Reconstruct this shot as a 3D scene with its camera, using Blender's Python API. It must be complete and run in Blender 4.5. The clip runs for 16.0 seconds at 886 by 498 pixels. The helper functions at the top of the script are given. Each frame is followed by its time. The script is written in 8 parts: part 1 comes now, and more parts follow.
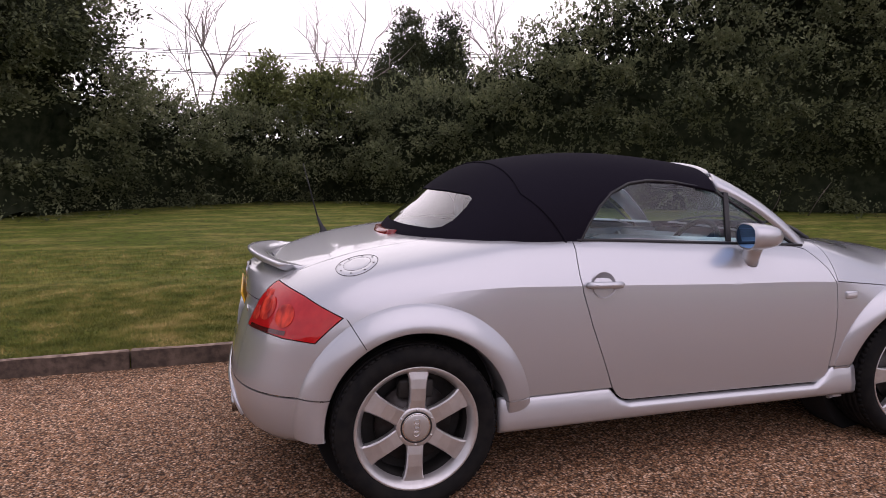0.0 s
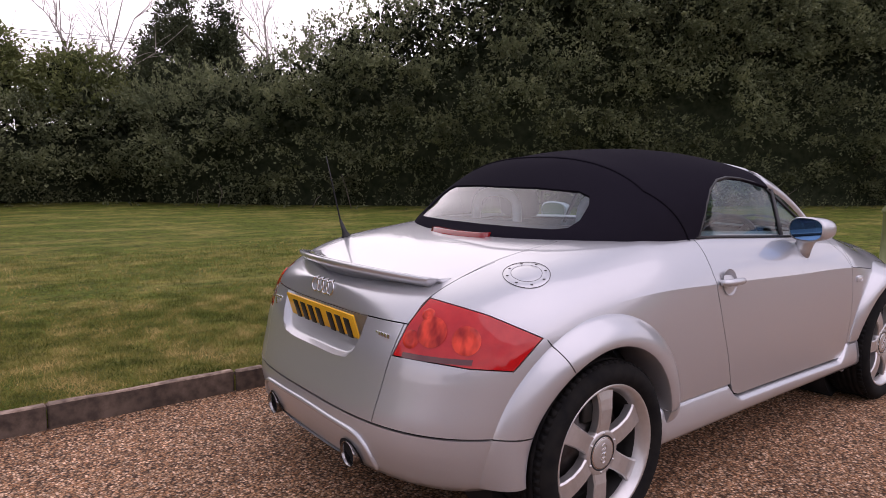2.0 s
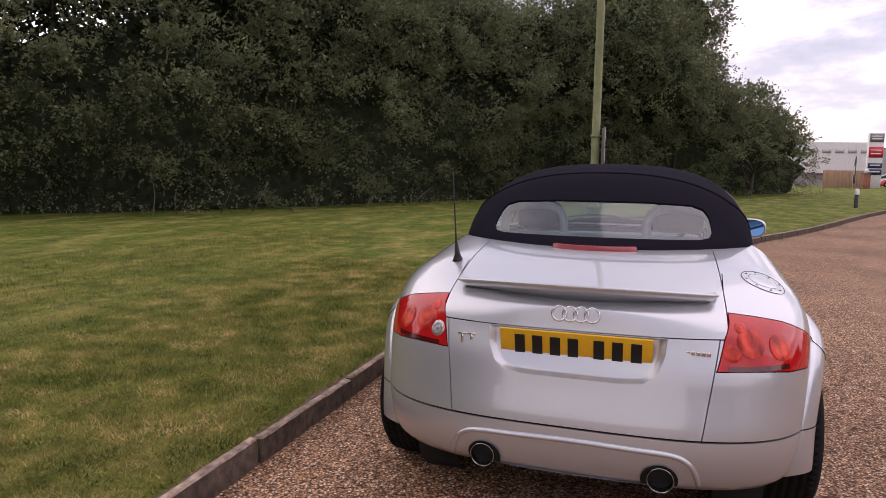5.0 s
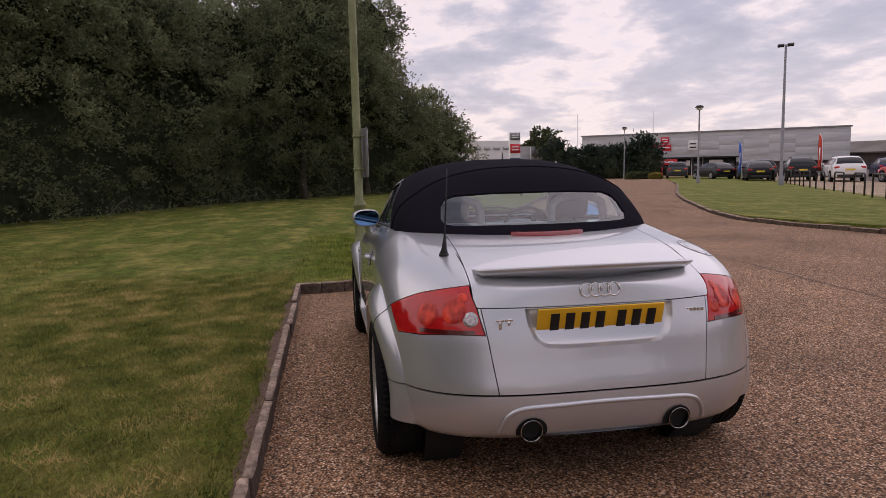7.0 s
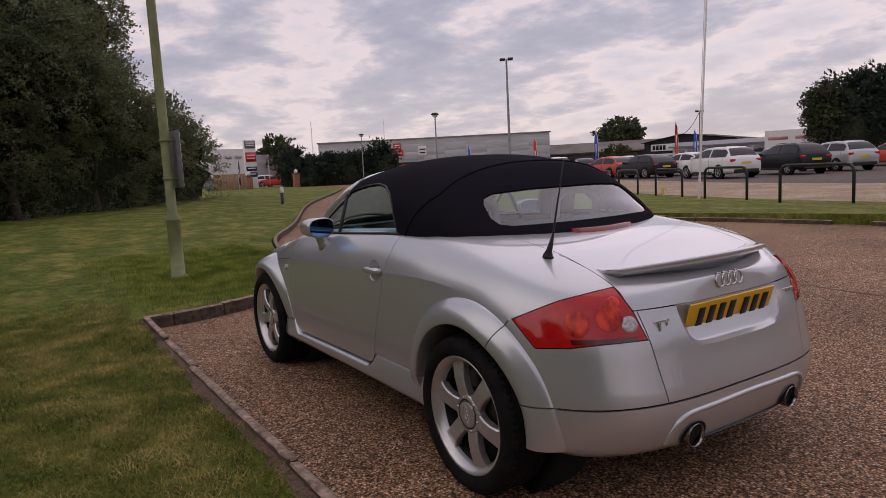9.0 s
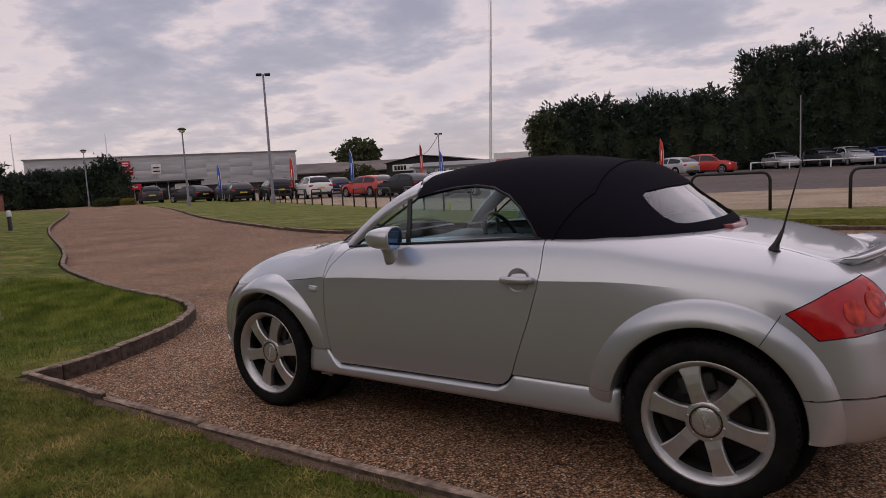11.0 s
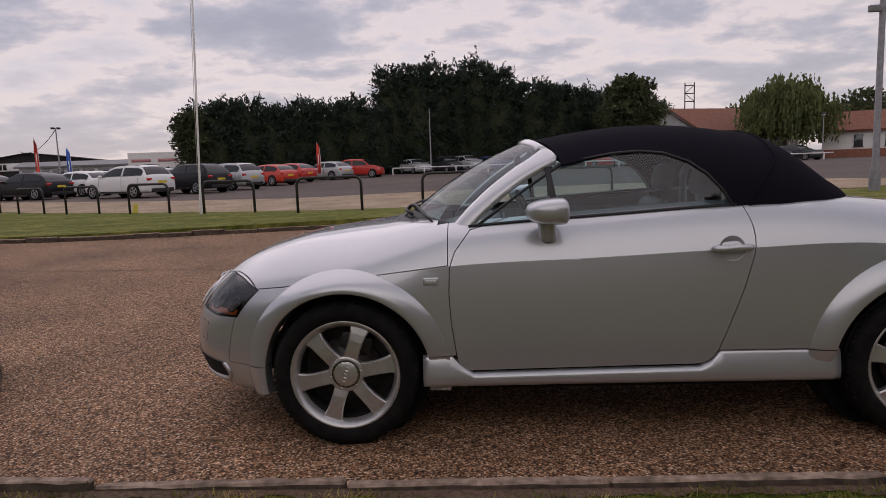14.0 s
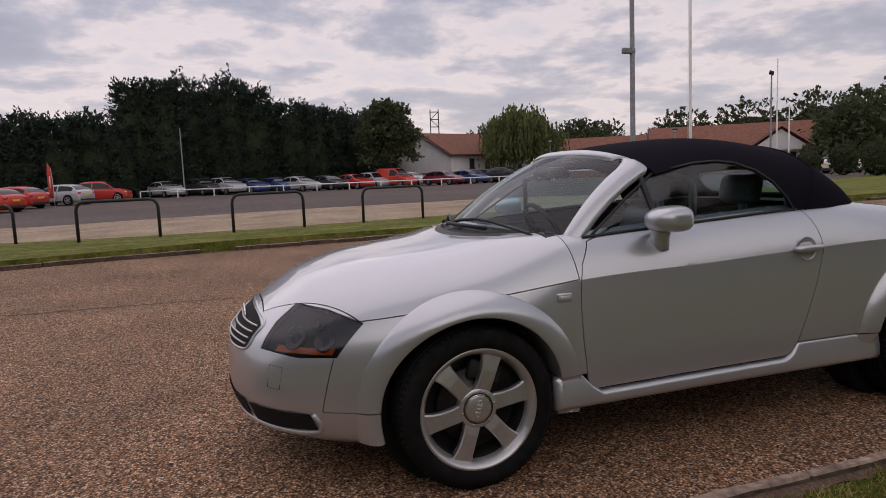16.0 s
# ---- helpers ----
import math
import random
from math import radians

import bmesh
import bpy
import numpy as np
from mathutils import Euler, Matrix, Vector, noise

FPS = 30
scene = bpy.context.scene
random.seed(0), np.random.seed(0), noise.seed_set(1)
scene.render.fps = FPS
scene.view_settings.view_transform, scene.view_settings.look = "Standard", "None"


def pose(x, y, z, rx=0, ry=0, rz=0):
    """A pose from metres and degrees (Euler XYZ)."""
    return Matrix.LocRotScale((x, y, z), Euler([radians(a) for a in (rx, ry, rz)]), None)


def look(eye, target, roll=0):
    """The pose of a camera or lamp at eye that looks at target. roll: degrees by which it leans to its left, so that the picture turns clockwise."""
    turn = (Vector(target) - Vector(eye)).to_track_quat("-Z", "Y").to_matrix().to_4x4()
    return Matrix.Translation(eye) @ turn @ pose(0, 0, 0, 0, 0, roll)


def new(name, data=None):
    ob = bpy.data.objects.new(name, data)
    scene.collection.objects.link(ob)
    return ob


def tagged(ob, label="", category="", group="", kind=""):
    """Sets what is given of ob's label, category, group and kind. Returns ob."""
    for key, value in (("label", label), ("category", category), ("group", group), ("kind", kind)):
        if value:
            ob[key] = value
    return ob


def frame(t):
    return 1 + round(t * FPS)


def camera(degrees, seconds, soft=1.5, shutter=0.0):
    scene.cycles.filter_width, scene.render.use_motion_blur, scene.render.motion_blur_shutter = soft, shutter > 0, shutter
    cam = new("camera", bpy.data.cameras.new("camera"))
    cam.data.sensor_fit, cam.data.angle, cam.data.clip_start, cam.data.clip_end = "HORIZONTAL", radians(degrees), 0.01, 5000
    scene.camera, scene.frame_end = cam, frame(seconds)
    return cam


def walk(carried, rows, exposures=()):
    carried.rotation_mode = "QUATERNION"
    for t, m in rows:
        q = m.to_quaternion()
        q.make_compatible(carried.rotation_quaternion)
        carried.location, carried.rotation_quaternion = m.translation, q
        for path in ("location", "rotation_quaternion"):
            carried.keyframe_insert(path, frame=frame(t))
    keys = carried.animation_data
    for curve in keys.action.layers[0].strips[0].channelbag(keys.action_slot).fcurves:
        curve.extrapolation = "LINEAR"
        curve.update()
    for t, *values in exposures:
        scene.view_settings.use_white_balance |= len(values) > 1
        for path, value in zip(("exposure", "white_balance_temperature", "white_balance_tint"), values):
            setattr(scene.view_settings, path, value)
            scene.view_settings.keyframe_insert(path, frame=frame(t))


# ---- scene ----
cam = camera(67.5, 16.0, 0.55)
PATH = [
    (0, (-1.769, -3.152, 1.28), (-1.22, -1.244, 1.038), 0.0),
    (0.5, (-2.031, -2.933, 1.283), (-1.32, -1.079, 1.042), 0.2),
    (1, (-2.38, -2.703, 1.272), (-1.574, -0.888, 1.032), 0.3),
    (1.5, (-2.655, -2.431, 1.256), (-1.625, -0.734, 1.01), 0.6),
    (2, (-2.928, -2.177, 1.259), (-1.713, -0.607, 1.015), 0.5),
    (2.5, (-3.214, -1.913, 1.258), (-1.865, -0.457, 1.012), 0.4),
    (3, (-3.455, -1.586, 1.265), (-1.92, -0.326, 1.019), 0.5),
    (3.5, (-3.746, -1.258, 1.281), (-2.099, -0.153, 1.025), 0.3),
    (4, (-3.869, -0.916, 1.259), (-2.104, -0.01, 1.013), 0.5),
    (4.2, (-3.909, -0.785, 1.274), (-2.117, 0.069, 1.029), 0.6),
    (6.3, (-4.257, 0.604, 1.327), (-2.27, 0.62, 1.095), -0.2),
    (6.5, (-4.247, 0.721, 1.311), (-2.263, 0.633, 1.076), -0.5),
    (7, (-4.221, 1.028, 1.301), (-2.263, 0.698, 1.064), -1.3),
    (7.5, (-4.185, 1.387, 1.296), (-2.258, 0.907, 1.064), -1.8),
    (8, (-3.947, 1.657, 1.293), (-2.086, 0.962, 1.058), -2.1),
    (8.5, (-3.654, 1.986, 1.289), (-1.888, 1.08, 1.044), -2.6),
    (9, (-3.318, 2.255, 1.298), (-1.645, 1.187, 1.054), -3.0),
    (9.2, (-3.161, 2.329, 1.292), (-1.544, 1.177, 1.051), -3.5),
    (11.3, (-1.556, 3.468, 1.293), (-0.524, 1.769, 1.069), -2.8),
    (11.5, (-1.402, 3.533, 1.266), (-0.449, 1.789, 1.043), -2.7),
    (12, (-1.021, 3.652, 1.262), (-0.277, 1.808, 1.042), -2.4),
    (12.5, (-0.583, 3.756, 1.263), (0.086, 1.885, 1.04), -2.5),
    (13, (-0.206, 3.696, 1.25), (0.246, 1.761, 1.023), -2.7),
    (13.5, (0.199, 3.65, 1.228), (0.477, 1.686, 0.979), -2.6),
    (14, (0.605, 3.577, 1.21), (0.721, 1.598, 0.95), -2.1),
    (14.5, (0.97, 3.451, 1.197), (0.934, 1.468, 0.939), -2.2),
    (15, (1.377, 3.396, 1.223), (1.231, 1.418, 0.971), -2.3),
    (15.5, (1.705, 3.241, 1.215), (1.317, 1.295, 0.97), -2.1),
    (16, (2.08, 3.137, 1.214), (1.46, 1.249, 0.991), -2.3),
]
walk(cam, [(t, look(e, g, r)) for t, e, g, r in PATH],
     exposures=[(0.0, 0.88, 6300, 39), (1.5, 0.98, 6300, 39), (3.0, 1.28, 6350, 38), (4.2, 1.31, 6400, 37), (6.3, 0.78, 6500, 36), (7.5, 0.59, 6500, 35), (9.0, 0.38, 6500, 35), (11.5, 0.25, 6500, 34), (16.0, 0.38, 6450, 31)])

# ---- sky, sun and exposure ----
SUN_AZ, SUN_EL = radians(-72), radians(52)     # towards +x, -y, behind thin cloud
world = bpy.data.worlds.new("sky")
scene.world = world
world.use_nodes = True


def sky_nodes(nt):
    n, l = nt.nodes, nt.links
    n.clear()
    out = n.new("ShaderNodeOutputWorld")
    bg = n.new("ShaderNodeBackground")
    bg.inputs["Strength"].default_value = 0.12
    sky = n.new("ShaderNodeTexSky")
    sky.sky_type, sky.sun_disc = "NISHITA", False
    sky.sun_elevation, sky.sun_rotation = SUN_EL, radians(90) - SUN_AZ
    co = n.new("ShaderNodeTexCoord")
    sep = n.new("ShaderNodeSeparateXYZ")
    l.new(co.outputs["Generated"], sep.inputs[0])
    # clouds lie on a flat layer high above: divide the direction by its height
    up = n.new("ShaderNodeMath"); up.operation = "MAXIMUM"; up.inputs[1].default_value = 0.0
    l.new(sep.outputs["Z"], up.inputs[0])
    low = n.new("ShaderNodeMath"); low.operation = "ADD"; low.inputs[1].default_value = 0.20
    l.new(up.outputs[0], low.inputs[0])
    flat = n.new("ShaderNodeVectorMath"); flat.operation = "DIVIDE"
    l.new(co.outputs["Generated"], flat.inputs[0])
    l.new(low.outputs[0], flat.inputs[1])
    drift = n.new("ShaderNodeVectorMath"); drift.operation = "ADD"
    drift.inputs[1].default_value = (-0.85, -0.75, 0.0)
    l.new(flat.outputs[0], drift.inputs[0])
    flat = drift
    big = n.new("ShaderNodeTexNoise"); big.inputs["Scale"].default_value = 1.75
    big.inputs["Detail"].default_value, big.inputs["Roughness"].default_value = 9, 0.56
    big.inputs["Distortion"].default_value = 0.15
    l.new(flat.outputs[0], big.inputs["Vector"])
    fine = n.new("ShaderNodeTexNoise"); fine.inputs["Scale"].default_value = 5.2
    fine.inputs["Detail"].default_value, fine.inputs["Roughness"].default_value = 7, 0.55
    l.new(flat.outputs[0], fine.inputs["Vector"])
    mixn = n.new("ShaderNodeMath"); mixn.operation = "MULTIPLY_ADD"
    mixn.inputs[1].default_value = 0.27
    l.new(fine.outputs[0], mixn.inputs[0])
    l.new(big.outputs[0], mixn.inputs[2])
    ramp = n.new("ShaderNodeValToRGB")
    r = ramp.color_ramp
    r.elements[0].position, r.elements[0].color = 0.48, (1.85, 2.16, 2.36, 1)
    r.elements[1].position, r.elements[1].color = 0.86, (3.3, 3.45, 3.37, 1)
    for p, c in ((0.575, (2.3, 2.6, 2.71, 1)), (0.618, (2.85, 3.08, 3.08, 1)), (0.652, (3.62, 3.68, 3.42, 1)), (0.692, (4.62, 4.52, 3.98, 1)), (0.73, (4.44, 4.40, 3.94, 1)), (0.78, (3.95, 4.12, 3.88, 1))):
        e = r.elements.new(p); e.color = c
    l.new(mixn.outputs[0], ramp.inputs[0])
    # paler towards the horizon
    haze = n.new("ShaderNodeMapRange")
    haze.inputs["From Min"].default_value, haze.inputs["From Max"].default_value = 0.0, 0.26
    haze.inputs["To Min"].default_value, haze.inputs["To Max"].default_value = 0.42, 0.0
    l.new(sep.outputs["Z"], haze.inputs["Value"])
    pale = n.new("ShaderNodeMix"); pale.data_type = "RGBA"
    pale.inputs["B"].default_value = (4.60, 4.42, 3.76, 1)
    l.new(haze.outputs[0], pale.inputs["Factor"])
    l.new(ramp.outputs[0], pale.inputs["A"])
    # a flatter blue-grey layer overhead
    over = n.new("ShaderNodeMapRange"); over.interpolation_type = "SMOOTHSTEP"
    over.inputs["From Min"].default_value, over.inputs["From Max"].default_value = 0.16, 0.55
    over.inputs["To Min"].default_value, over.inputs["To Max"].default_value = 0.0, 0.72
    l.new(sep.outputs["Z"], over.inputs["Value"])
    veil = n.new("ShaderNodeMix"); veil.data_type = "RGBA"
    veil.inputs["B"].default_value = (2.75, 3.08, 3.2, 1)
    l.new(over.outputs[0], veil.inputs["Factor"])
    l.new(pale.outputs["Result"], veil.inputs["A"])
    pale = veil
    # thin bright overcast on the north side
    side = n.new("ShaderNodeMapRange"); side.interpolation_type = "SMOOTHSTEP"
    side.inputs["From Min"].default_value, side.inputs["From Max"].default_value = 0.15, 0.75
    side.inputs["To Min"].default_value, side.inputs["To Max"].default_value = 0.0, 0.85
    l.new(sep.outputs["Y"], side.inputs["Value"])
    thin = n.new("ShaderNodeMix"); thin.data_type = "RGBA"
    thin.inputs["B"].default_value = (7.1, 7.2, 6.36, 1)
    l.new(side.outputs[0], thin.inputs["Factor"])
    l.new(pale.outputs["Result"], thin.inputs["A"])
    pale = thin
    mix = n.new("ShaderNodeMix"); mix.data_type = "RGBA"; mix.inputs["Factor"].default_value = 0.93
    l.new(sky.outputs[0], mix.inputs["A"])
    l.new(pale.outputs["Result"], mix.inputs["B"])
    l.new(mix.outputs["Result"], bg.inputs["Color"])
    l.new(bg.outputs[0], out.inputs[0])


sky_nodes(world.node_tree)
sun = new("sun", bpy.data.lights.new("sun", "SUN"))
sun.data.energy, sun.data.angle, sun.data.color = 0.48, radians(80), (1.0, 0.95, 0.88)
sun.matrix_world = look((math.cos(SUN_AZ) * math.cos(SUN_EL) * 50, math.sin(SUN_AZ) * math.cos(SUN_EL) * 50, math.sin(SUN_EL) * 50), (0, 0, 0))


# ---- materials ----
def mat(name, color, rough=0.5, metal=0.0, color2=None, scale=20.0, detail=4, bump=0.0, bump_scale=None, bump_dist=0.01, coat=0.0, coat_rough=0.05, coat_ior=1.5,
        rand=0.0, lo=0.35, hi=0.65, spec=0.5, sheen=0.0, trans=0.0, ior=1.45, alpha=1.0, stretch=(1, 1, 1), stain=0.0, stain_scale=1.0, object_co=False):
    m = bpy.data.materials.new(name)
    m.use_nodes = True
    nt = m.node_tree
    n, l = nt.nodes, nt.links
    b = n["Principled BSDF"]
    b.inputs["Base Color"].default_value = (*color, 1)
    b.inputs["Roughness"].default_value, b.inputs["Metallic"].default_value = rough, metal
    b.inputs["Coat Weight"].default_value, b.inputs["Coat Roughness"].default_value, b.inputs["Coat IOR"].default_value = coat, coat_rough, coat_ior
    b.inputs["Specular IOR Level"].default_value, b.inputs["Sheen Weight"].default_value = spec, sheen
    b.inputs["Transmission Weight"].default_value, b.inputs["IOR"].default_value = trans, ior
    b.inputs["Alpha"].default_value = alpha
    m.diffuse_color = (*color, 1)
    if color2 or bump or rand or stain:
        co = n.new("ShaderNodeTexCoord")
        if object_co:
            vec = co.outputs["Object"]
        else:
            geo = n.new("ShaderNodeNewGeometry")
            vec = geo.outputs["Position"]
        mp = n.new("ShaderNodeMapping")
        mp.inputs["Scale"].default_value = stretch
        l.new(vec, mp.inputs["Vector"])
    last = None
    if color2:
        t = n.new("ShaderNodeTexNoise")
        t.inputs["Scale"].default_value, t.inputs["Detail"].default_value = scale, detail
        l.new(mp.outputs[0], t.inputs["Vector"])
        r = n.new("ShaderNodeValToRGB")
        r.color_ramp.elements[0].position, r.color_ramp.elements[0].color = lo, (*color, 1)
        r.color_ramp.elements[1].position, r.color_ramp.elements[1].color = hi, (*color2, 1)
        l.new(t.outputs["Fac"], r.inputs[0])
        last = r.outputs[0]
    if stain:
        t = n.new("ShaderNodeTexNoise")
        t.inputs["Scale"].default_value, t.inputs["Detail"].default_value = stain_scale, 6
        l.new(mp.outputs[0], t.inputs["Vector"])
        mr = n.new("ShaderNodeMapRange")
        mr.inputs["From Min"].default_value, mr.inputs["From Max"].default_value = 0.35, 0.65
        mr.inputs["To Min"].default_value, mr.inputs["To Max"].default_value = 1 - stain, 1 + stain * 0.5
        l.new(t.outputs["Fac"], mr.inputs["Value"])
        mx = n.new("ShaderNodeVectorMath"); mx.operation = "SCALE"
        if last:
            l.new(last, mx.inputs[0])
        else:
            mx.inputs[0].default_value = color
        l.new(mr.outputs[0], mx.inputs["Scale"])
        last = mx.outputs[0]
    if rand:
        info, geo2 = n.new("ShaderNodeObjectInfo"), n.new("ShaderNodeNewGeometry")
        add = n.new("ShaderNodeMath"); add.operation = "ADD"
        l.new(info.outputs["Random"], add.inputs[0])
        l.new(geo2.outputs["Random Per Island"], add.inputs[1])
        mr = n.new("ShaderNodeMapRange")
        mr.inputs["From Max"].default_value = 2
        mr.inputs["To Min"].default_value, mr.inputs["To Max"].default_value = 1 - rand, 1 + rand
        l.new(add.outputs[0], mr.inputs["Value"])
        mx = n.new("ShaderNodeVectorMath"); mx.operation = "SCALE"
        if last:
            l.new(last, mx.inputs[0])
        else:
            mx.inputs[0].default_value = color
        l.new(mr.outputs[0], mx.inputs["Scale"])
        last = mx.outputs[0]
    if last:
        l.new(last, b.inputs["Base Color"])
    if bump:
        t = n.new("ShaderNodeTexNoise")
        t.inputs["Scale"].default_value, t.inputs["Detail"].default_value = bump_scale or scale, 5
        l.new(mp.outputs[0], t.inputs["Vector"])
        bp = n.new("ShaderNodeBump")
        bp.inputs["Strength"].default_value, bp.inputs["Distance"].default_value = bump, bump_dist
        l.new(t.outputs["Fac"], bp.inputs["Height"])
        l.new(bp.outputs[0], b.inputs["Normal"])
    return m


def gravel_mat(name, cols, cell, dark):
    """Stone chippings: cells of their own colour, dark between, broad worn patches."""
    m = bpy.data.materials.new(name)
    m.use_nodes = True
    n, l = m.node_tree.nodes, m.node_tree.links
    b = n["Principled BSDF"]
    b.inputs["Roughness"].default_value, b.inputs["Specular IOR Level"].default_value = 0.80, 0.20
    geo = n.new("ShaderNodeNewGeometry")
    v = n.new("ShaderNodeTexVoronoi"); v.inputs["Scale"].default_value = 1 / cell
    l.new(geo.outputs["Position"], v.inputs["Vector"])
    sx = n.new("ShaderNodeSeparateColor"); l.new(v.outputs["Color"], sx.inputs[0])
    r = n.new("ShaderNodeValToRGB")
    while len(r.color_ramp.elements) < len(cols):
        r.color_ramp.elements.new(0.5)
    for k, c in enumerate(cols):
        r.color_ramp.elements[k].position = k / (len(cols) - 1)
        r.color_ramp.elements[k].color = (*c, 1)
    l.new(sx.outputs[0], r.inputs[0])
    mr = n.new("ShaderNodeMapRange")
    mr.inputs["From Min"].default_value, mr.inputs["From Max"].default_value = 0.35, 0.75
    mr.inputs["To Min"].default_value, mr.inputs["To Max"].default_value = 1.0, dark
    l.new(v.outputs["Distance"], mr.inputs["Value"])
    patch = n.new("ShaderNodeTexNoise"); patch.inputs["Scale"].default_value, patch.inputs["Detail"].default_value = 0.7, 7
    l.new(geo.outputs["Position"], patch.inputs["Vector"])
    pm = n.new("ShaderNodeMapRange")
    pm.inputs["From Min"].default_value, pm.inputs["From Max"].default_value = 0.3, 0.7
    pm.inputs["To Min"].default_value, pm.inputs["To Max"].default_value = 0.72, 1.25
    l.new(patch.outputs["Fac"], pm.inputs["Value"])
    mid = n.new("ShaderNodeTexNoise"); mid.inputs["Scale"].default_value, mid.inputs["Detail"].default_value = 16, 6
    mid.inputs["Roughness"].default_value = 0.7
    l.new(geo.outputs["Position"], mid.inputs["Vector"])
    mm = n.new("ShaderNodeMapRange")
    mm.inputs["From Min"].default_value, mm.inputs["From Max"].default_value = 0.32, 0.68
    mm.inputs["To Min"].default_value, mm.inputs["To Max"].default_value = 0.68, 1.32
    l.new(mid.outputs["Fac"], mm.inputs["Value"])
    k0 = n.new("ShaderNodeMath"); k0.operation = "MULTIPLY"
    l.new(mr.outputs[0], k0.inputs[0]); l.new(mm.outputs[0], k0.inputs[1])
    k = n.new("ShaderNodeMath"); k.operation = "MULTIPLY"
    l.new(k0.outputs[0], k.inputs[0]); l.new(pm.outputs[0], k.inputs[1])
    s = n.new("ShaderNodeVectorMath"); s.operation = "SCALE"
    l.new(r.outputs[0], s.inputs[0]); l.new(k.outputs[0], s.inputs["Scale"])
    l.new(s.outputs[0], b.inputs["Base Color"])
    bp = n.new("ShaderNodeBump"); bp.inputs["Strength"].default_value, bp.inputs["Distance"].default_value = 0.8, cell * 0.35
    bp.invert = True
    l.new(v.outputs["Distance"], bp.inputs["Height"])
    l.new(bp.outputs[0], b.inputs["Normal"])
    return m


def grass_mat(name, dark, mid, dry, stripe=0.0):
    m = bpy.data.materials.new(name)
    m.use_nodes = True
    n, l = m.node_tree.nodes, m.node_tree.links
    b = n["Principled BSDF"]
    b.inputs["Roughness"].default_value, b.inputs["Specular IOR Level"].default_value = 0.9, 0.15
    geo = n.new("ShaderNodeNewGeometry")
    fine = n.new("ShaderNodeTexNoise"); fine.inputs["Scale"].default_value, fine.inputs["Detail"].default_value = 38, 6
    fine.inputs["Roughness"].default_value = 0.75
    l.new(geo.outputs["Position"], fine.inputs["Vector"])
    r = n.new("ShaderNodeValToRGB")
    r.color_ramp.elements[0].position, r.color_ramp.elements[0].color = 0.36, (*dark, 1)
    r.color_ramp.elements[1].position, r.color_ramp.elements[1].color = 0.66, (*mid, 1)
    l.new(fine.outputs["Fac"], r.inputs[0])
    pat = n.new("ShaderNodeTexNoise"); pat.inputs["Scale"].default_value, pat.inputs["Detail"].default_value = 0.85, 8
    pat.inputs["Roughness"].default_value = 0.68
    mp = n.new("ShaderNodeMapping"); mp.inputs["Scale"].default_value = (0.8, 1.7, 1)
    l.new(geo.outputs["Position"], mp.inputs[0]); l.new(mp.outputs[0], pat.inputs["Vector"])
    mr = n.new("ShaderNodeMapRange")
    mr.inputs["From Min"].default_value, mr.inputs["From Max"].default_value = 0.46, 0.62
    mr.inputs["To Min"].default_value, mr.inputs["To Max"].default_value = 0.0, 0.62
    l.new(pat.outputs["Fac"], mr.inputs["Value"])
    mx = n.new("ShaderNodeMix"); mx.data_type = "RGBA"
    mx.inputs["B"].default_value = (*dry, 1)
    l.new(mr.outputs[0], mx.inputs["Factor"]); l.new(r.outputs[0], mx.inputs["A"])
    tuft = n.new("ShaderNodeTexNoise"); tuft.inputs["Scale"].default_value, tuft.inputs["Detail"].default_value = 5.5, 5
    tuft.inputs["Roughness"].default_value = 0.72
    l.new(geo.outputs["Position"], tuft.inputs["Vector"])
    tm = n.new("ShaderNodeMapRange")
    tm.inputs["From Min"].default_value, tm.inputs["From Max"].default_value = 0.32, 0.68
    tm.inputs["To Min"].default_value, tm.inputs["To Max"].default_value = 0.55, 1.45
    l.new(tuft.outputs["Fac"], tm.inputs["Value"])
    ts = n.new("ShaderNodeVectorMath"); ts.operation = "SCALE"
    l.new(mx.outputs["Result"], ts.inputs[0]); l.new(tm.outputs[0], ts.inputs["Scale"])
    l.new(ts.outputs[0], b.inputs["Base Color"])
    bp = n.new("ShaderNodeBump"); bp.inputs["Strength"].default_value, bp.inputs["Distance"].default_value = 0.9, 0.03
    l.new(fine.outputs["Fac"], bp.inputs["Height"]); l.new(bp.outputs[0], b.inputs["Normal"])
    return m


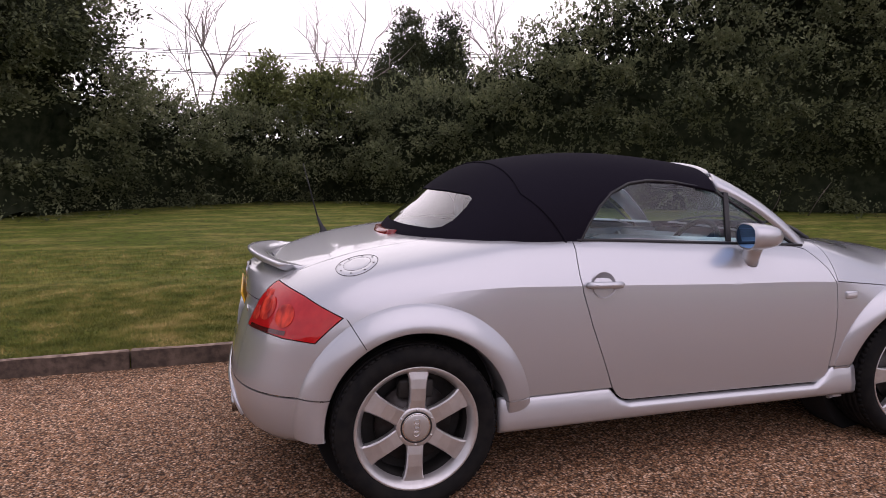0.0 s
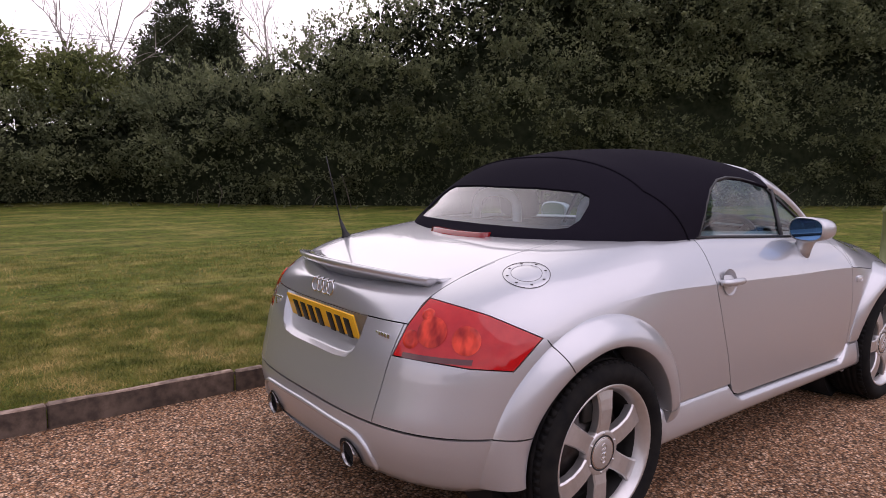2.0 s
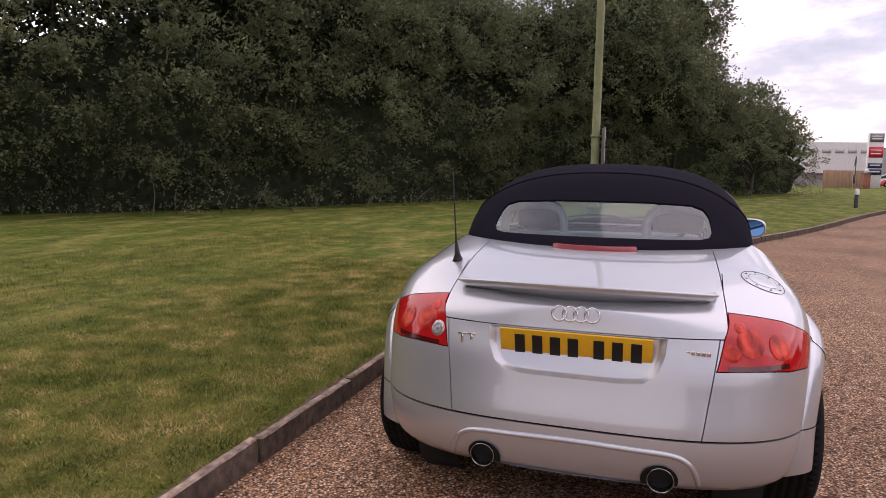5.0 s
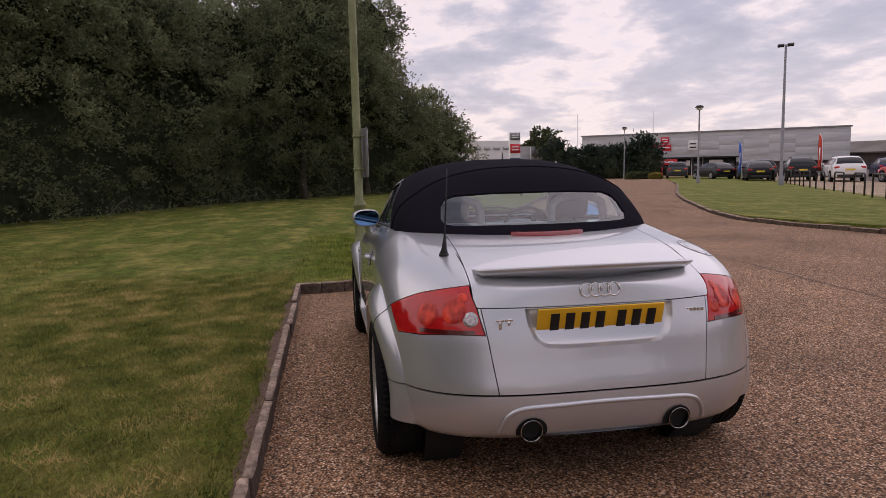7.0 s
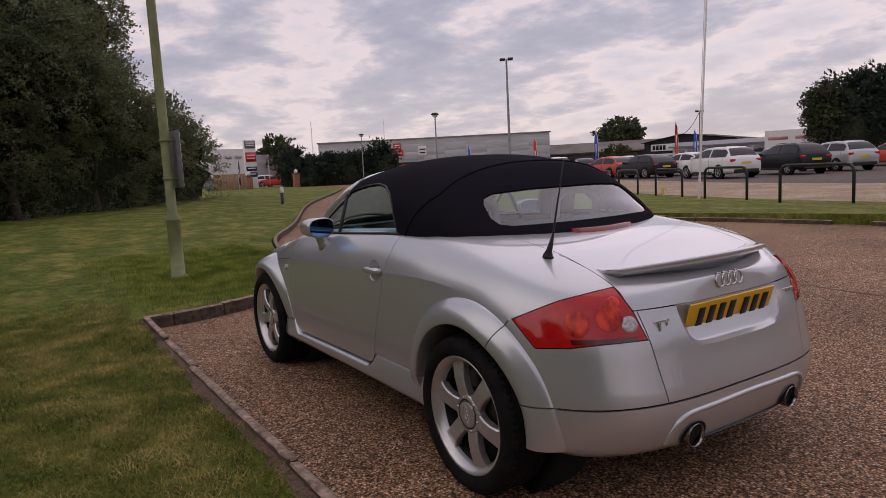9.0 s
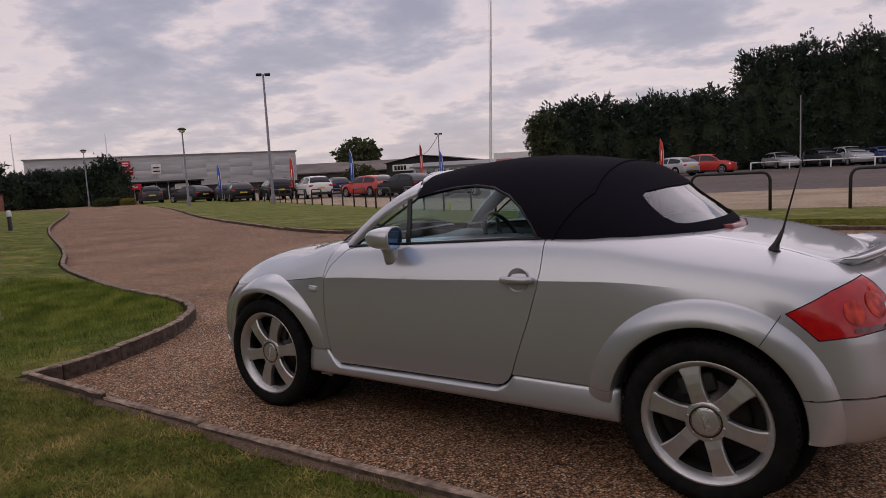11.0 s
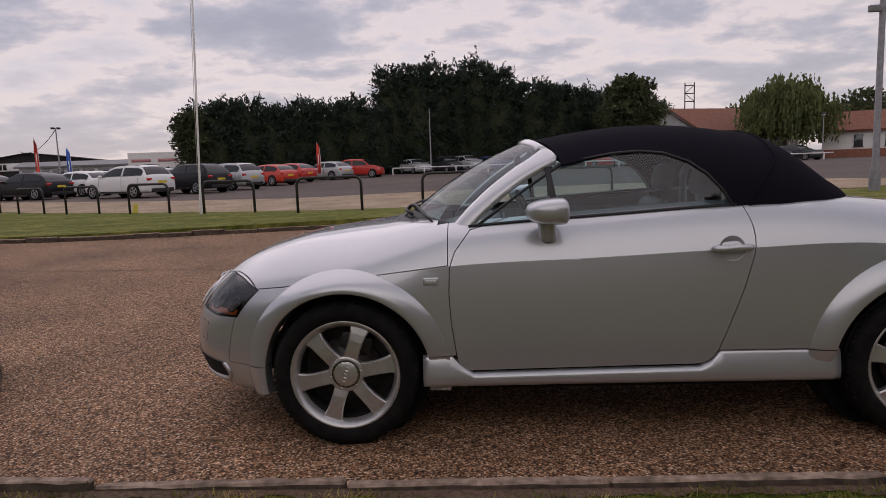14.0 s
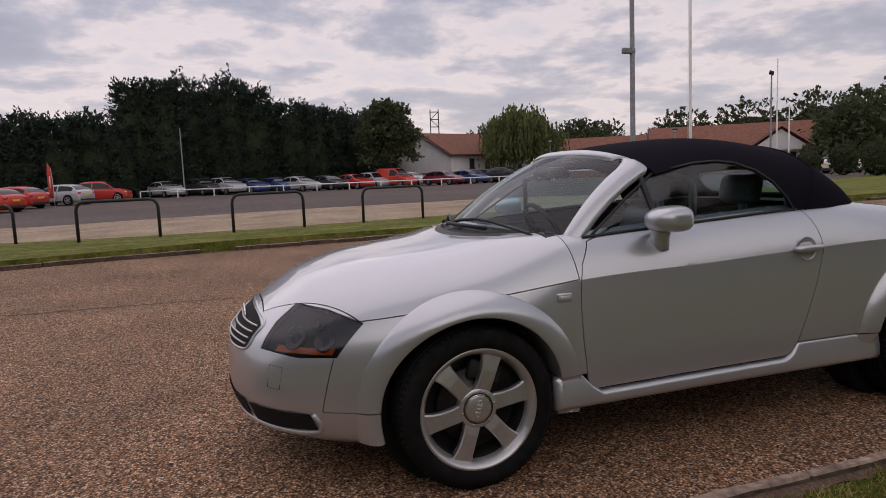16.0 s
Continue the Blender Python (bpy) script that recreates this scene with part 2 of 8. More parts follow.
def leaf_mat(name, a, b2, trans=0.25, third=None, patch=0.8):
    """Leaves: a tone for each leaf, some light through them."""
    m = bpy.data.materials.new(name)
    m.use_nodes = True
    n, l = m.node_tree.nodes, m.node_tree.links
    b = n["Principled BSDF"]
    b.inputs["Roughness"].default_value, b.inputs["Specular IOR Level"].default_value = 0.65, 0.14
    geo = n.new("ShaderNodeNewGeometry")
    r = n.new("ShaderNodeValToRGB")
    r.color_ramp.elements[0].color, r.color_ramp.elements[1].color = (*a, 1), (*b2, 1)
    if third:
        r.color_ramp.elements[0].position = 0.1
        r.color_ramp.elements.new(0.5).color = (*third, 1)
    no = n.new("ShaderNodeTexNoise"); no.inputs["Scale"].default_value, no.inputs["Detail"].default_value = patch, 5
    l.new(geo.outputs["Position"], no.inputs["Vector"])
    ad = n.new("ShaderNodeMath"); ad.operation = "MULTIPLY_ADD"; ad.inputs[1].default_value = 0.32
    l.new(geo.outputs["Random Per Island"], ad.inputs[0])
    sb = n.new("ShaderNodeMapRange")
    sb.inputs["From Min"].default_value, sb.inputs["From Max"].default_value = 0.3, 0.7
    sb.inputs["To Min"].default_value, sb.inputs["To Max"].default_value = -0.1, 0.68
    l.new(no.outputs["Fac"], sb.inputs["Value"]); l.new(sb.outputs[0], ad.inputs[2])
    l.new(ad.outputs[0], r.inputs[0]); l.new(r.outputs[0], b.inputs["Base Color"])
    tr = n.new("ShaderNodeBsdfTranslucent"); l.new(r.outputs[0], tr.inputs[0])
    ms = n.new("ShaderNodeMixShader"); ms.inputs[0].default_value = trans
    out = n["Material Output"]
    l.new(b.outputs[0], ms.inputs[1]); l.new(tr.outputs[0], ms.inputs[2]); l.new(ms.outputs[0], out.inputs[0])
    return m


def glass_mat(name, tint, amount, rough=0.0, edge=0.9):
    """A thin pane: a clear, slightly tinted film with a mirror coat that grows at a slant."""
    m = bpy.data.materials.new(name)
    m.use_nodes = True
    n, l = m.node_tree.nodes, m.node_tree.links
    out = n["Material Output"]
    n.remove(n["Principled BSDF"])
    tr, gl, ms, lw = n.new("ShaderNodeBsdfTransparent"), n.new("ShaderNodeBsdfGlossy"), n.new("ShaderNodeMixShader"), n.new("ShaderNodeLayerWeight")
    tr.inputs[0].default_value = (*tint, 1)
    gl.inputs["Roughness"].default_value = rough
    lw.inputs["Blend"].default_value = 0.5
    pw = n.new("ShaderNodeMath"); pw.operation = "POWER"; pw.inputs[1].default_value = 4.5
    mr = n.new("ShaderNodeMath"); mr.operation = "MULTIPLY_ADD"; mr.inputs[1].default_value, mr.inputs[2].default_value = edge, amount
    l.new(lw.outputs["Facing"], pw.inputs[0]); l.new(pw.outputs[0], mr.inputs[0]); l.new(mr.outputs[0], ms.inputs[0])
    l.new(tr.outputs[0], ms.inputs[1]); l.new(gl.outputs[0], ms.inputs[2]); l.new(ms.outputs[0], out.inputs[0])
    return m


PAINT = mat("silver_paint", (0.485, 0.495, 0.512), 0.34, 0.62, (0.530, 0.540, 0.558), 900, 2, coat=1.0, coat_rough=0.02, coat_ior=1.68, bump=0.02, bump_scale=1500, bump_dist=0.001)
CANVAS = mat("black_canvas", (0.0085, 0.0075, 0.012), 0.95, 0, (0.015, 0.013, 0.019), 300, 3, bump=0.4, bump_scale=700, bump_dist=0.001, spec=0.05)
RUBBER = mat("tyre_rubber", (0.007, 0.007, 0.0075), 0.85, 0, (0.014, 0.013, 0.012), 25, 4, bump=0.2, bump_scale=90, bump_dist=0.002, spec=0.15)
TRIM = mat("black_plastic", (0.012, 0.012, 0.013), 0.5, 0, (0.02, 0.02, 0.021), 60)
GAP = mat("dark_gap", (0.008, 0.008, 0.008), 0.9)
ALLOY = mat("alloy_silver", (0.55, 0.54, 0.53), 0.33, 0.75, (0.60, 0.59, 0.58), 40, 3, coat=0.4)
# inside of the wheels: shade behind the spokes put into a near-black colour
ALLOYIN = mat("wheel_inside_shade", (0.040, 0.039, 0.038), 0.55, 0.4, (0.022, 0.020, 0.018), 12)
CHROME = mat("chrome", (0.72, 0.72, 0.73), 0.12, 1.0)
STEEL = mat("steel_disc", (0.075, 0.07, 0.068), 0.45, 0.8, (0.05, 0.04, 0.036), 30)
REDLENS = mat("red_lens", (0.44, 0.010, 0.010), 0.06, 0, (0.52, 0.016, 0.013), 30, coat=0.35)
REDBULB = mat("bright_red_lens", (0.26, 0.010, 0.009), 0.25, 0, (0.80, 0.070, 0.032), 30, 2, coat=0.2, lo=0.32, hi=0.66, bump=0.4, bump_scale=90, bump_dist=0.002, spec=0.25, stretch=(1, 1, 0.35))
REDDARK = mat("dark_red_lens", (0.09, 0.006, 0.006), 0.15, 0, coat=1.0)
AMBER = mat("amber_lens", (0.62, 0.13, 0.02), 0.15, 0, coat=1.0)
YELLOW = mat("yellow_plate", (0.78, 0.42, 0.012), 0.35, 0, (0.74, 0.40, 0.012), 60, stain=0.06, stain_scale=8)
BLACK = mat("black_paint", (0.008, 0.008, 0.008), 0.4)
GLASS = glass_mat("car_glass", (0.62, 0.79, 0.82), 0.06, 0.0, 0.7)
RGLASS = glass_mat("rear_glass", (0.76, 0.88, 0.91), 0.12, 0.0, 1.4)
SCREEN = glass_mat("windscreen_glass", (0.62, 0.75, 0.76), 0.04, 0.0, 0.6)
CLEAR = glass_mat("clear_lens", (0.62, 0.61, 0.62), 0.06, 0.0, 0.55)
MIRROR = mat("blue_mirror", (0.22, 0.46, 0.80), 0.02, 1.0)
SEATM = mat("grey_leather", (0.095, 0.105, 0.118), 0.5, 0, (0.13, 0.142, 0.156), 30, bump=0.2, bump_scale=200, bump_dist=0.002)
ROAD = gravel_mat("chippings", ((0.233, 0.106, 0.048), (0.397, 0.205, 0.102), (0.079, 0.043, 0.028), (0.528, 0.304, 0.168), (0.277, 0.137, 0.067), (0.795, 0.553, 0.374), (0.139, 0.069, 0.037)), 0.0105, 0.20)
STRIP = gravel_mat("pale_gravel", ((0.42, 0.30, 0.19), (0.50, 0.38, 0.26), (0.34, 0.24, 0.15), (0.56, 0.45, 0.33)), 0.03, 0.5)
ASPH = mat("asphalt", (0.110, 0.088, 0.079), 0.9, 0, (0.154, 0.123, 0.110), 3.0, 6, spec=0.15, stain=0.15, stain_scale=0.1)
LAWN = grass_mat("lawn", (0.028, 0.046, 0.006), (0.168, 0.208, 0.027), (0.300, 0.250, 0.072))
VERGE = grass_mat("verge_grass", (0.066, 0.084, 0.013), (0.188, 0.206, 0.036), (0.272, 0.240, 0.068))
KERBTOP = mat("pale_top_concrete", (0.180, 0.122, 0.090), 0.9, 0, (0.365, 0.270, 0.205), 26, 7, bump=0.6, bump_scale=70, bump_dist=0.005, rand=0.12, stain=0.4, stain_scale=7)
KERB = mat("dark_side_concrete", (0.060, 0.042, 0.031), 0.9, 0, (0.128, 0.092, 0.068), 22, 6, bump=0.5, bump_scale=60, bump_dist=0.006, rand=0.14, stain=0.3, stain_scale=5)


# ---- building helpers ----
def mesh_of(name, bm, material, smooth=True):
    me = bpy.data.meshes.new(name)
    for f in bm.faces:
        f.smooth = smooth
    bm.to_mesh(me)
    bm.free()
    for m in (material if isinstance(material, (list, tuple)) else [material]):
        me.materials.append(m)
    return me


def part(name, bm, material, parent=None, label="", smooth=True):
    ob = new(name, mesh_of(name, bm, material, smooth))
    if parent:
        ob.parent = parent
    if label:
        ob["label"] = label
    return ob


def thing(name, label, category, group="", at=None):
    ob = new(name)
    ob.empty_display_size = 0.1
    if at is not None:
        ob.matrix_basis = at
    return tagged(ob, label, category, group)


def poly(bm, pts):
    return bm.faces.new([bm.verts.new(p) for p in pts])


def box(bm, x0, x1, y0, y1, z0, z1, bevel=0.0, m=None, segs=2):
    c = Matrix.Translation(((x0 + x1) / 2, (y0 + y1) / 2, (z0 + z1) / 2)) @ Matrix.Diagonal((x1 - x0, y1 - y0, z1 - z0, 1))
    r = bmesh.ops.create_cube(bm, size=1, matrix=(m @ c) if m else c)
    if bevel:
        es = list({e for v in r["verts"] for e in v.link_edges})
        bmesh.ops.bevel(bm, geom=es, offset=bevel, segments=segs, affect="EDGES", profile=0.5)
    return bm


def tube(bm, pts, radius, sides=8, cap=True, closed=False):
    """A round bar along points; radius may be a list."""
    pts = [Vector(p) for p in pts]
    n = len(pts)
    rads = radius if isinstance(radius, (list, tuple)) else [radius] * n
    rings, prev = [], None
    for k, p in enumerate(pts):
        a, b = (pts[(k - 1) % n], pts[(k + 1) % n]) if closed else (pts[max(k - 1, 0)], pts[min(k + 1, n - 1)])
        d = (b - a).normalized()
        if prev is None:
            prev = d.orthogonal().normalized()
        u = (prev - d * prev.dot(d)).normalized()
        prev, v = u, d.cross(u)
        rings.append([bm.verts.new(p + rads[k] * (math.cos(t) * u + math.sin(t) * v)) for t in (2 * math.pi * j / sides for j in range(sides))])
    for k in range(n if closed else n - 1):
        a, b = rings[k], rings[(k + 1) % n]
        for j in range(sides):
            bm.faces.new((a[j], a[(j + 1) % sides], b[(j + 1) % sides], b[j]))
    if cap and not closed:
        bm.faces.new(rings[0][::-1])
        bm.faces.new(rings[-1])
    return bm


def lathe(bm, profile, segs=48, m=None, closed=False):
    """Turns (radius, height) points round the z axis."""
    m = m or Matrix.Identity(4)
    rings = []
    for r, h in profile:
        rings.append([bm.verts.new(m @ Vector((r * math.cos(t), r * math.sin(t), h))) for t in (2 * math.pi * j / segs for j in range(segs))] if r > 1e-6 else [bm.verts.new(m @ Vector((0, 0, h)))])
    pairs = list(zip(rings, rings[1:])) + ([(rings[-1], rings[0])] if closed else [])
    for a, b in pairs:
        for j in range(segs):
            k = (j + 1) % segs
            f = [a[j], a[k], b[k], b[j]] if len(a) > 1 and len(b) > 1 else ([a[j], a[k], b[0]] if len(a) > 1 else [a[0], b[k], b[j]])
            if len(set(f)) > 2:
                bm.faces.new(f)
    return bm


def curve(xs, ys):
    """A smooth curve through points."""
    xs, ys = np.array(xs, float), np.array(ys, float)
    if xs[0] > xs[-1]:
        xs, ys = xs[::-1], ys[::-1]
    d = np.gradient(ys, xs)

    def f(x):
        x = min(max(x, xs[0]), xs[-1])
        k = int(min(max(np.searchsorted(xs, x) - 1, 0), len(xs) - 2))
        h = xs[k + 1] - xs[k]
        t = (x - xs[k]) / h
        return float((2 * t**3 - 3 * t**2 + 1) * ys[k] + (t**3 - 2 * t**2 + t) * h * d[k] + (3 * t**2 - 2 * t**3) * ys[k + 1] + (t**3 - t**2) * h * d[k + 1])
    return f


def sheet(name, pts, z, material, kind="structure", depth=0.0, label="", category=""):
    """A flat piece of ground; depth gives it an edge."""
    bm = bmesh.new()
    f = poly(bm, [(x, y, z) for x, y in pts])
    bmesh.ops.recalc_face_normals(bm, faces=[f])
    if f.normal.z < 0:
        f.normal_flip()
    if depth:
        r = bmesh.ops.extrude_face_region(bm, geom=[f])
        for v in r["geom"]:
            if isinstance(v, bmesh.types.BMVert):
                v.co.z -= 0
        low = [v for v in bm.verts if v not in r["geom"]]
        for v in low:
            v.co.z -= depth
        bmesh.ops.recalc_face_normals(bm, faces=bm.faces[:])
    bmesh.ops.triangulate(bm, faces=[g for g in bm.faces if len(g.verts) > 4])
    return tagged(part(name, bm, material, smooth=False), label, category, "", kind)


def along(pts, step):
    """Points every step metres along a line, with their directions."""
    out, left = [], 0.0
    for a, b in zip(pts, pts[1:]):
        a, b = Vector(a), Vector(b)
        L = (b - a).length
        d = (b - a) / L
        s = left
        while s < L:
            out.append((a + d * s, d))
            s += step
        left = s - L
    return out


def smooth_line(pts, n=8):
    """A rounder line through points."""
    P = [Vector(p) for p in pts]
    P = [2 * P[0] - P[1]] + P + [2 * P[-1] - P[-2]]
    out = []
    for k in range(1, len(P) - 2):
        a, b, c, d = P[k - 1 : k + 3]
        for j in range(n):
            t = j / n
            out.append(0.5 * ((2 * b) + (c - a) * t + (2 * a - 5 * b + 4 * c - d) * t * t + (3 * b - a - 3 * c + d) * t**3))
    return out + [P[-2]]


# ---- ground ----
LZ = 0.088       # lawn height
PZ = 0.20        # car park height
sheet("ground", [(-700, -700), (700, -700), (700, 700), (-700, 700)], -0.06, mat("rough_grass", (0.06, 0.075, 0.025), 0.95, 0, (0.11, 0.11, 0.045), 0.6, 8))
sheet("road", [(-60, -14), (120, -75), (120, -12), (60, 2), (12, 6), (-60, 6)], 0.0, ROAD, label="brown chippings drive with worn patches")
NOSE = smooth_line([(3.03, 1.40), (3.03, 1.12), (3.10, 0.80), (3.20, 0.53), (3.33, 0.24), (3.51, -0.05), (3.72, -0.31), (3.98, -0.545), (4.32, -0.715), (4.91, -0.87), (5.8, -0.98), (7.2, -1.30), (9.7, -2.1), (13.0, -3.7), (23.5, -8.3), (38.0, -16.0), (48, -21.0)], 6)
lawn_pts = [(-60, 1.395), (3.0, 1.395)] + [(p.x + 0.05, p.y + 0.05) for p in NOSE] + [(80, -24), (90, 60), (-60, 60)]
VERGE_FRONT = smooth_line([(60, -33.0), (36.3, -21.4), (22, -13.6), (14.1, -9.9), (10.5, -8.5), (8.5, -8.25), (6.2, -8.6), (3.5, -9.15), (1.0, -9.45), (-2.0, -9.6), (-8.0, -10.0), (-20, -11.5), (-60, -15)], 6)
HOOP_LINE = smooth_line([(60, -41.0), (32, -26.0), (24.0, -21.6), (18.5, -18.8), (15.2, -17.0), (12.3, -15.35), (9.25, -13.9), (6.35, -12.7), (3.4, -11.85), (0.5, -11.75), (-3, -12.3), (-7, -12.9)], 6)


def hoop_z(x):
    return float(np.interp(x, (2, 8, 15), (0.17, 0.11, 0.035)))


def park_z(x, y):
    """Height of the car park: low in the east, rising to the west and the far row."""
    a, b = min(1, max(0, (9 - x) / 9)), min(1, max(0, (-y - 36) / 16))
    f = max(a * a * (3 - 2 * a), b * b * (3 - 2 * b))
    return 0.03 + 0.158 * f


# ---- the silver roadster ----
XR, XF, XA, XB = -1.885, 2.10, -1.15, 1.10
z_top = curve([-1.885, -1.75, -1.65, -1.42, -1.10, -0.9, -0.5, 0, 0.6, 1.0, 1.11, 1.38, 1.50, 1.655, 1.77, 1.85, 1.90, 1.97, 2.04, 2.10],
              [0.845, 0.872, 0.895, 0.944, 0.988, 1.008, 1.022, 1.0, 0.962, 0.928, 0.912, 0.880, 0.866, 0.836, 0.804, 0.772, 0.744, 0.700, 0.640, 0.575])
z_mid = curve([-1.885, -1.15, 0, 1.1, 1.6, 2.10], [0.50, 0.55, 0.55, 0.52, 0.47, 0.40])
z_low = curve([-1.885, -1.70, -1.56, -0.85, 0.84, 1.5, 2.10], [0.262, 0.258, 0.276, 0.250, 0.215, 0.20, 0.215])
power_y = curve([-1.885, -1.65, -1.4, -1.1, -0.8, 0.6, 1.2, 1.7, 2.10], [4.2, 5.4, 6.0, 5.4, 4.2, 3.7, 3.1, 2.8, 2.7])
power = curve([-1.885, -1.2, 0.6, 1.2, 1.7, 2.10], [3.7, 3.8, 3.7, 3.1, 2.8, 2.7])
half0 = curve([-1.885, -1.2, 0, 1.2, 2.10], [0.825, 0.83, 0.825, 0.835, 0.83])
# rear and nose lean: how far each height lies inside the outermost one
rear_in = curve([0.2, 0.28, 0.38, 0.46, 0.55, 0.65, 0.76, 0.82, 0.86, 0.95], [0.09, 0.03, 0.0, 0.005, 0.025, 0.045, 0.075, 0.085, 0.09, 0.09])
nose_in = curve([0.15, 0.22, 0.32, 0.45, 0.56, 0.66, 0.9], [0.10, 0.045, 0.0, 0.0, 0.02, 0.05, 0.06])


def half_width(x):
    w = half0(x)
    if x < XA:
        w *= max(0.0, 1 - ((XA - x) / (XA - XR)) ** 3.35) ** (1 / 3.35)
    if x > XB:
        w *= max(0.0, 1 - ((x - XB) / (XF - XB)) ** 2.45) ** (1 / 2.45)
    return w


def lean(x, z):
    a = min(1, max(0, (XA - x) / (XA - XR)))
    b = min(1, max(0, (x - XB) / (XF - XB)))
    return x + rear_in(z) * a * a * (3 - 2 * a) - nose_in(z) * b * b * (3 - 2 * b)


# the shoulder crease: its height along the body, and where it fades out
crease_z = curve([-1.885, -1.3, -0.9, -0.5, 0.1, 0.8, 1.1, 2.1], [0.76, 0.80, 0.825, 0.815, 0.793, 0.768, 0.733, 0.62])
crease_k = curve([-1.885, -1.30, -0.80, 0.76, 1.15, 1.4, 2.1], [0.0, 0.0, 1.0, 1.0, 0.0, 0.0, 0.0])


def side_y(x, z):
    """Half width of the body at a place along it and a height."""
    p, zm = power(x), z_mid(x)
    w = half_width(x)
    if z >= zm:
        k = min(1.0, (z - zm) / (z_top(x) - zm))
        y = w * (1 - k**p) ** (1 / power_y(x))
        b = min(1.0, max(0.0, crease_k(x)))
        if b:
            zc, zt = crease_z(x), z_top(x)
            c = w * (1 - 0.015 * ((z - zm) / (zc - zm)) ** 2) if z < zc else w * 0.985 * max(0.0, (zt - z) / (zt - zc)) ** 0.10
            y += (c - y) * b
        return y
    k = (zm - z) / (zm - z_low(x))
    y = w * (1 - 0.035 * k * k)
    return y


def top_z(x, y):
    p, zm = power(x), z_mid(x)
    w = max(half_width(x), 1e-4)
    return zm + (z_top(x) - zm) * max(0, 1 - min(1, abs(y) / w) ** power_y(x)) ** (1 / p)


def body_half():
    bm = bmesh.new()
    n = 34
    xs = [XA - (XA - XR) * math.sin(math.pi / 2 * k / n) for k in range(n, 0, -1)]
    xs += list(np.linspace(XA, XB, 100)) + [XB + (XF - XB) * math.sin(math.pi / 2 * k / n) for k in range(1, n + 1)]
    low = [1 - (k / 12) for k in range(12)]
    grid = []
    for x in xs:
        p, zm, zt, zb, w = power(x), z_mid(x), z_top(x), z_low(x), half_width(x)
        col = []
        col.append((lean(x, zb), w * 0.86, zb + 0.004))
        for k in low:
            z = zm - (zm - zb) * k
            y = side_y(x, z)
            if k == 1:
                y -= 0.012
            col.append((lean(x, z), max(y, 0), z))
        kc = min(0.999, max(0.01, (crease_z(x) - zm) / (zt - zm)))
        ac = math.asin(kc ** (p / 2))
        steps = [ac * j / 16 for j in range(16)] + [ac + (math.pi / 2 - ac) * j / 26 for j in range(27)]
        for j, a in enumerate(steps):
            y, z = 0.0, zm + (zt - zm) * math.sin(a) ** (2 / p)
            if j < 42:
                y = side_y(x, z)
            col.append((lean(x, z), y, z))
        grid.append([bm.verts.new(c) for c in col])
    for a, b in zip(grid, grid[1:]):
        for j in range(len(a) - 1):
            bm.faces.new((a[j], b[j], b[j + 1], a[j + 1]))
    bmesh.ops.remove_doubles(bm, verts=bm.verts[:], dist=2e-4)
    bmesh.ops.dissolve_degenerate(bm, dist=1e-5, edges=bm.edges[:])
    bmesh.ops.recalc_face_normals(bm, faces=bm.faces[:])
    if sum(f.normal.y * f.calc_area() for f in bm.faces) < 0:
        bmesh.ops.reverse_faces(bm, faces=bm.faces[:])
    for e in bm.edges:
        m = (e.verts[0].co + e.verts[1].co) / 2
        if -1.12 < m.x < 0.95 and m.y > 0.6 and len(e.link_faces) == 2 and all(abs(v.co.z - crease_z(v.co.x)) < 1e-3 for v in e.verts):
            e.smooth = False
    return bm


def absorb(dst, src):
    me = bpy.data.meshes.new("t")
    src.to_mesh(me)
    dst.from_mesh(me)
    bpy.data.meshes.remove(me)
    src.free()


def cut(bm, co, no, keep_inside):
    bmesh.ops.bisect_plane(bm, geom=bm.verts[:] + bm.edges[:] + bm.faces[:], dist=1e-6, plane_co=co, plane_no=no, clear_outer=keep_inside, clear_inner=not keep_inside)
    bmesh.ops.delete(bm, geom=[v for v in bm.verts if not v.link_faces], context="VERTS")


def split(bm, planes, gap=0.0038):
    """Parts a surface into what lies inside all planes and the rest; the inside shrinks by the gap."""
    rest, cur = bmesh.new(), bm
    planes = [(Vector(co), Vector(no).normalized()) for co, no in planes]
    for co, no in planes:
        out = cur.copy()
        cut(out, co, no, False)
        absorb(rest, out)
        cut(cur, co, no, True)
    bmesh.ops.remove_doubles(rest, verts=rest.verts[:], dist=2e-4)
    for co, no in planes if gap else ():
        cut(cur, co - no * gap, no, True)
    return cur, rest


def planes_of(pts, view):
    """Cutting planes along the sides of a convex outline, seen along a direction."""
    view = Vector(view).normalized()
    P = [Vector(p) for p in pts]
    c = sum(P, Vector()) / len(P)
    out = []
    for a, b in zip(P, P[1:] + P[:1]):
        no = (b - a).cross(view).normalized()
        if no.dot(c - a) > 0:
            no = -no
        out.append((a, no))
    return out


def lip(bm, depth=0.012):
    """Turns the open edges of a panel inwards."""
    bm.normal_update()
    es = [e for e in bm.edges if e.is_boundary and not all(abs(v.co.y) < 1e-3 for v in e.verts)]
    if not es:
        return bm
    nos = {v: v.normal.copy() for e in es for v in e.verts}
    r = bmesh.ops.extrude_edge_only(bm, edges=es)
    for e in es:
        e.smooth = False
    nv = [g for g in r["geom"] if isinstance(g, bmesh.types.BMVert)]
    olds = {}
    for v in nv:
        for e in v.link_edges:
            o = e.other_vert(v)
            if o in nos:
                olds[v] = nos[o]
    for v in nv:
        v.co -= olds.get(v, Vector((0, 1, 0))) * depth
    return bm


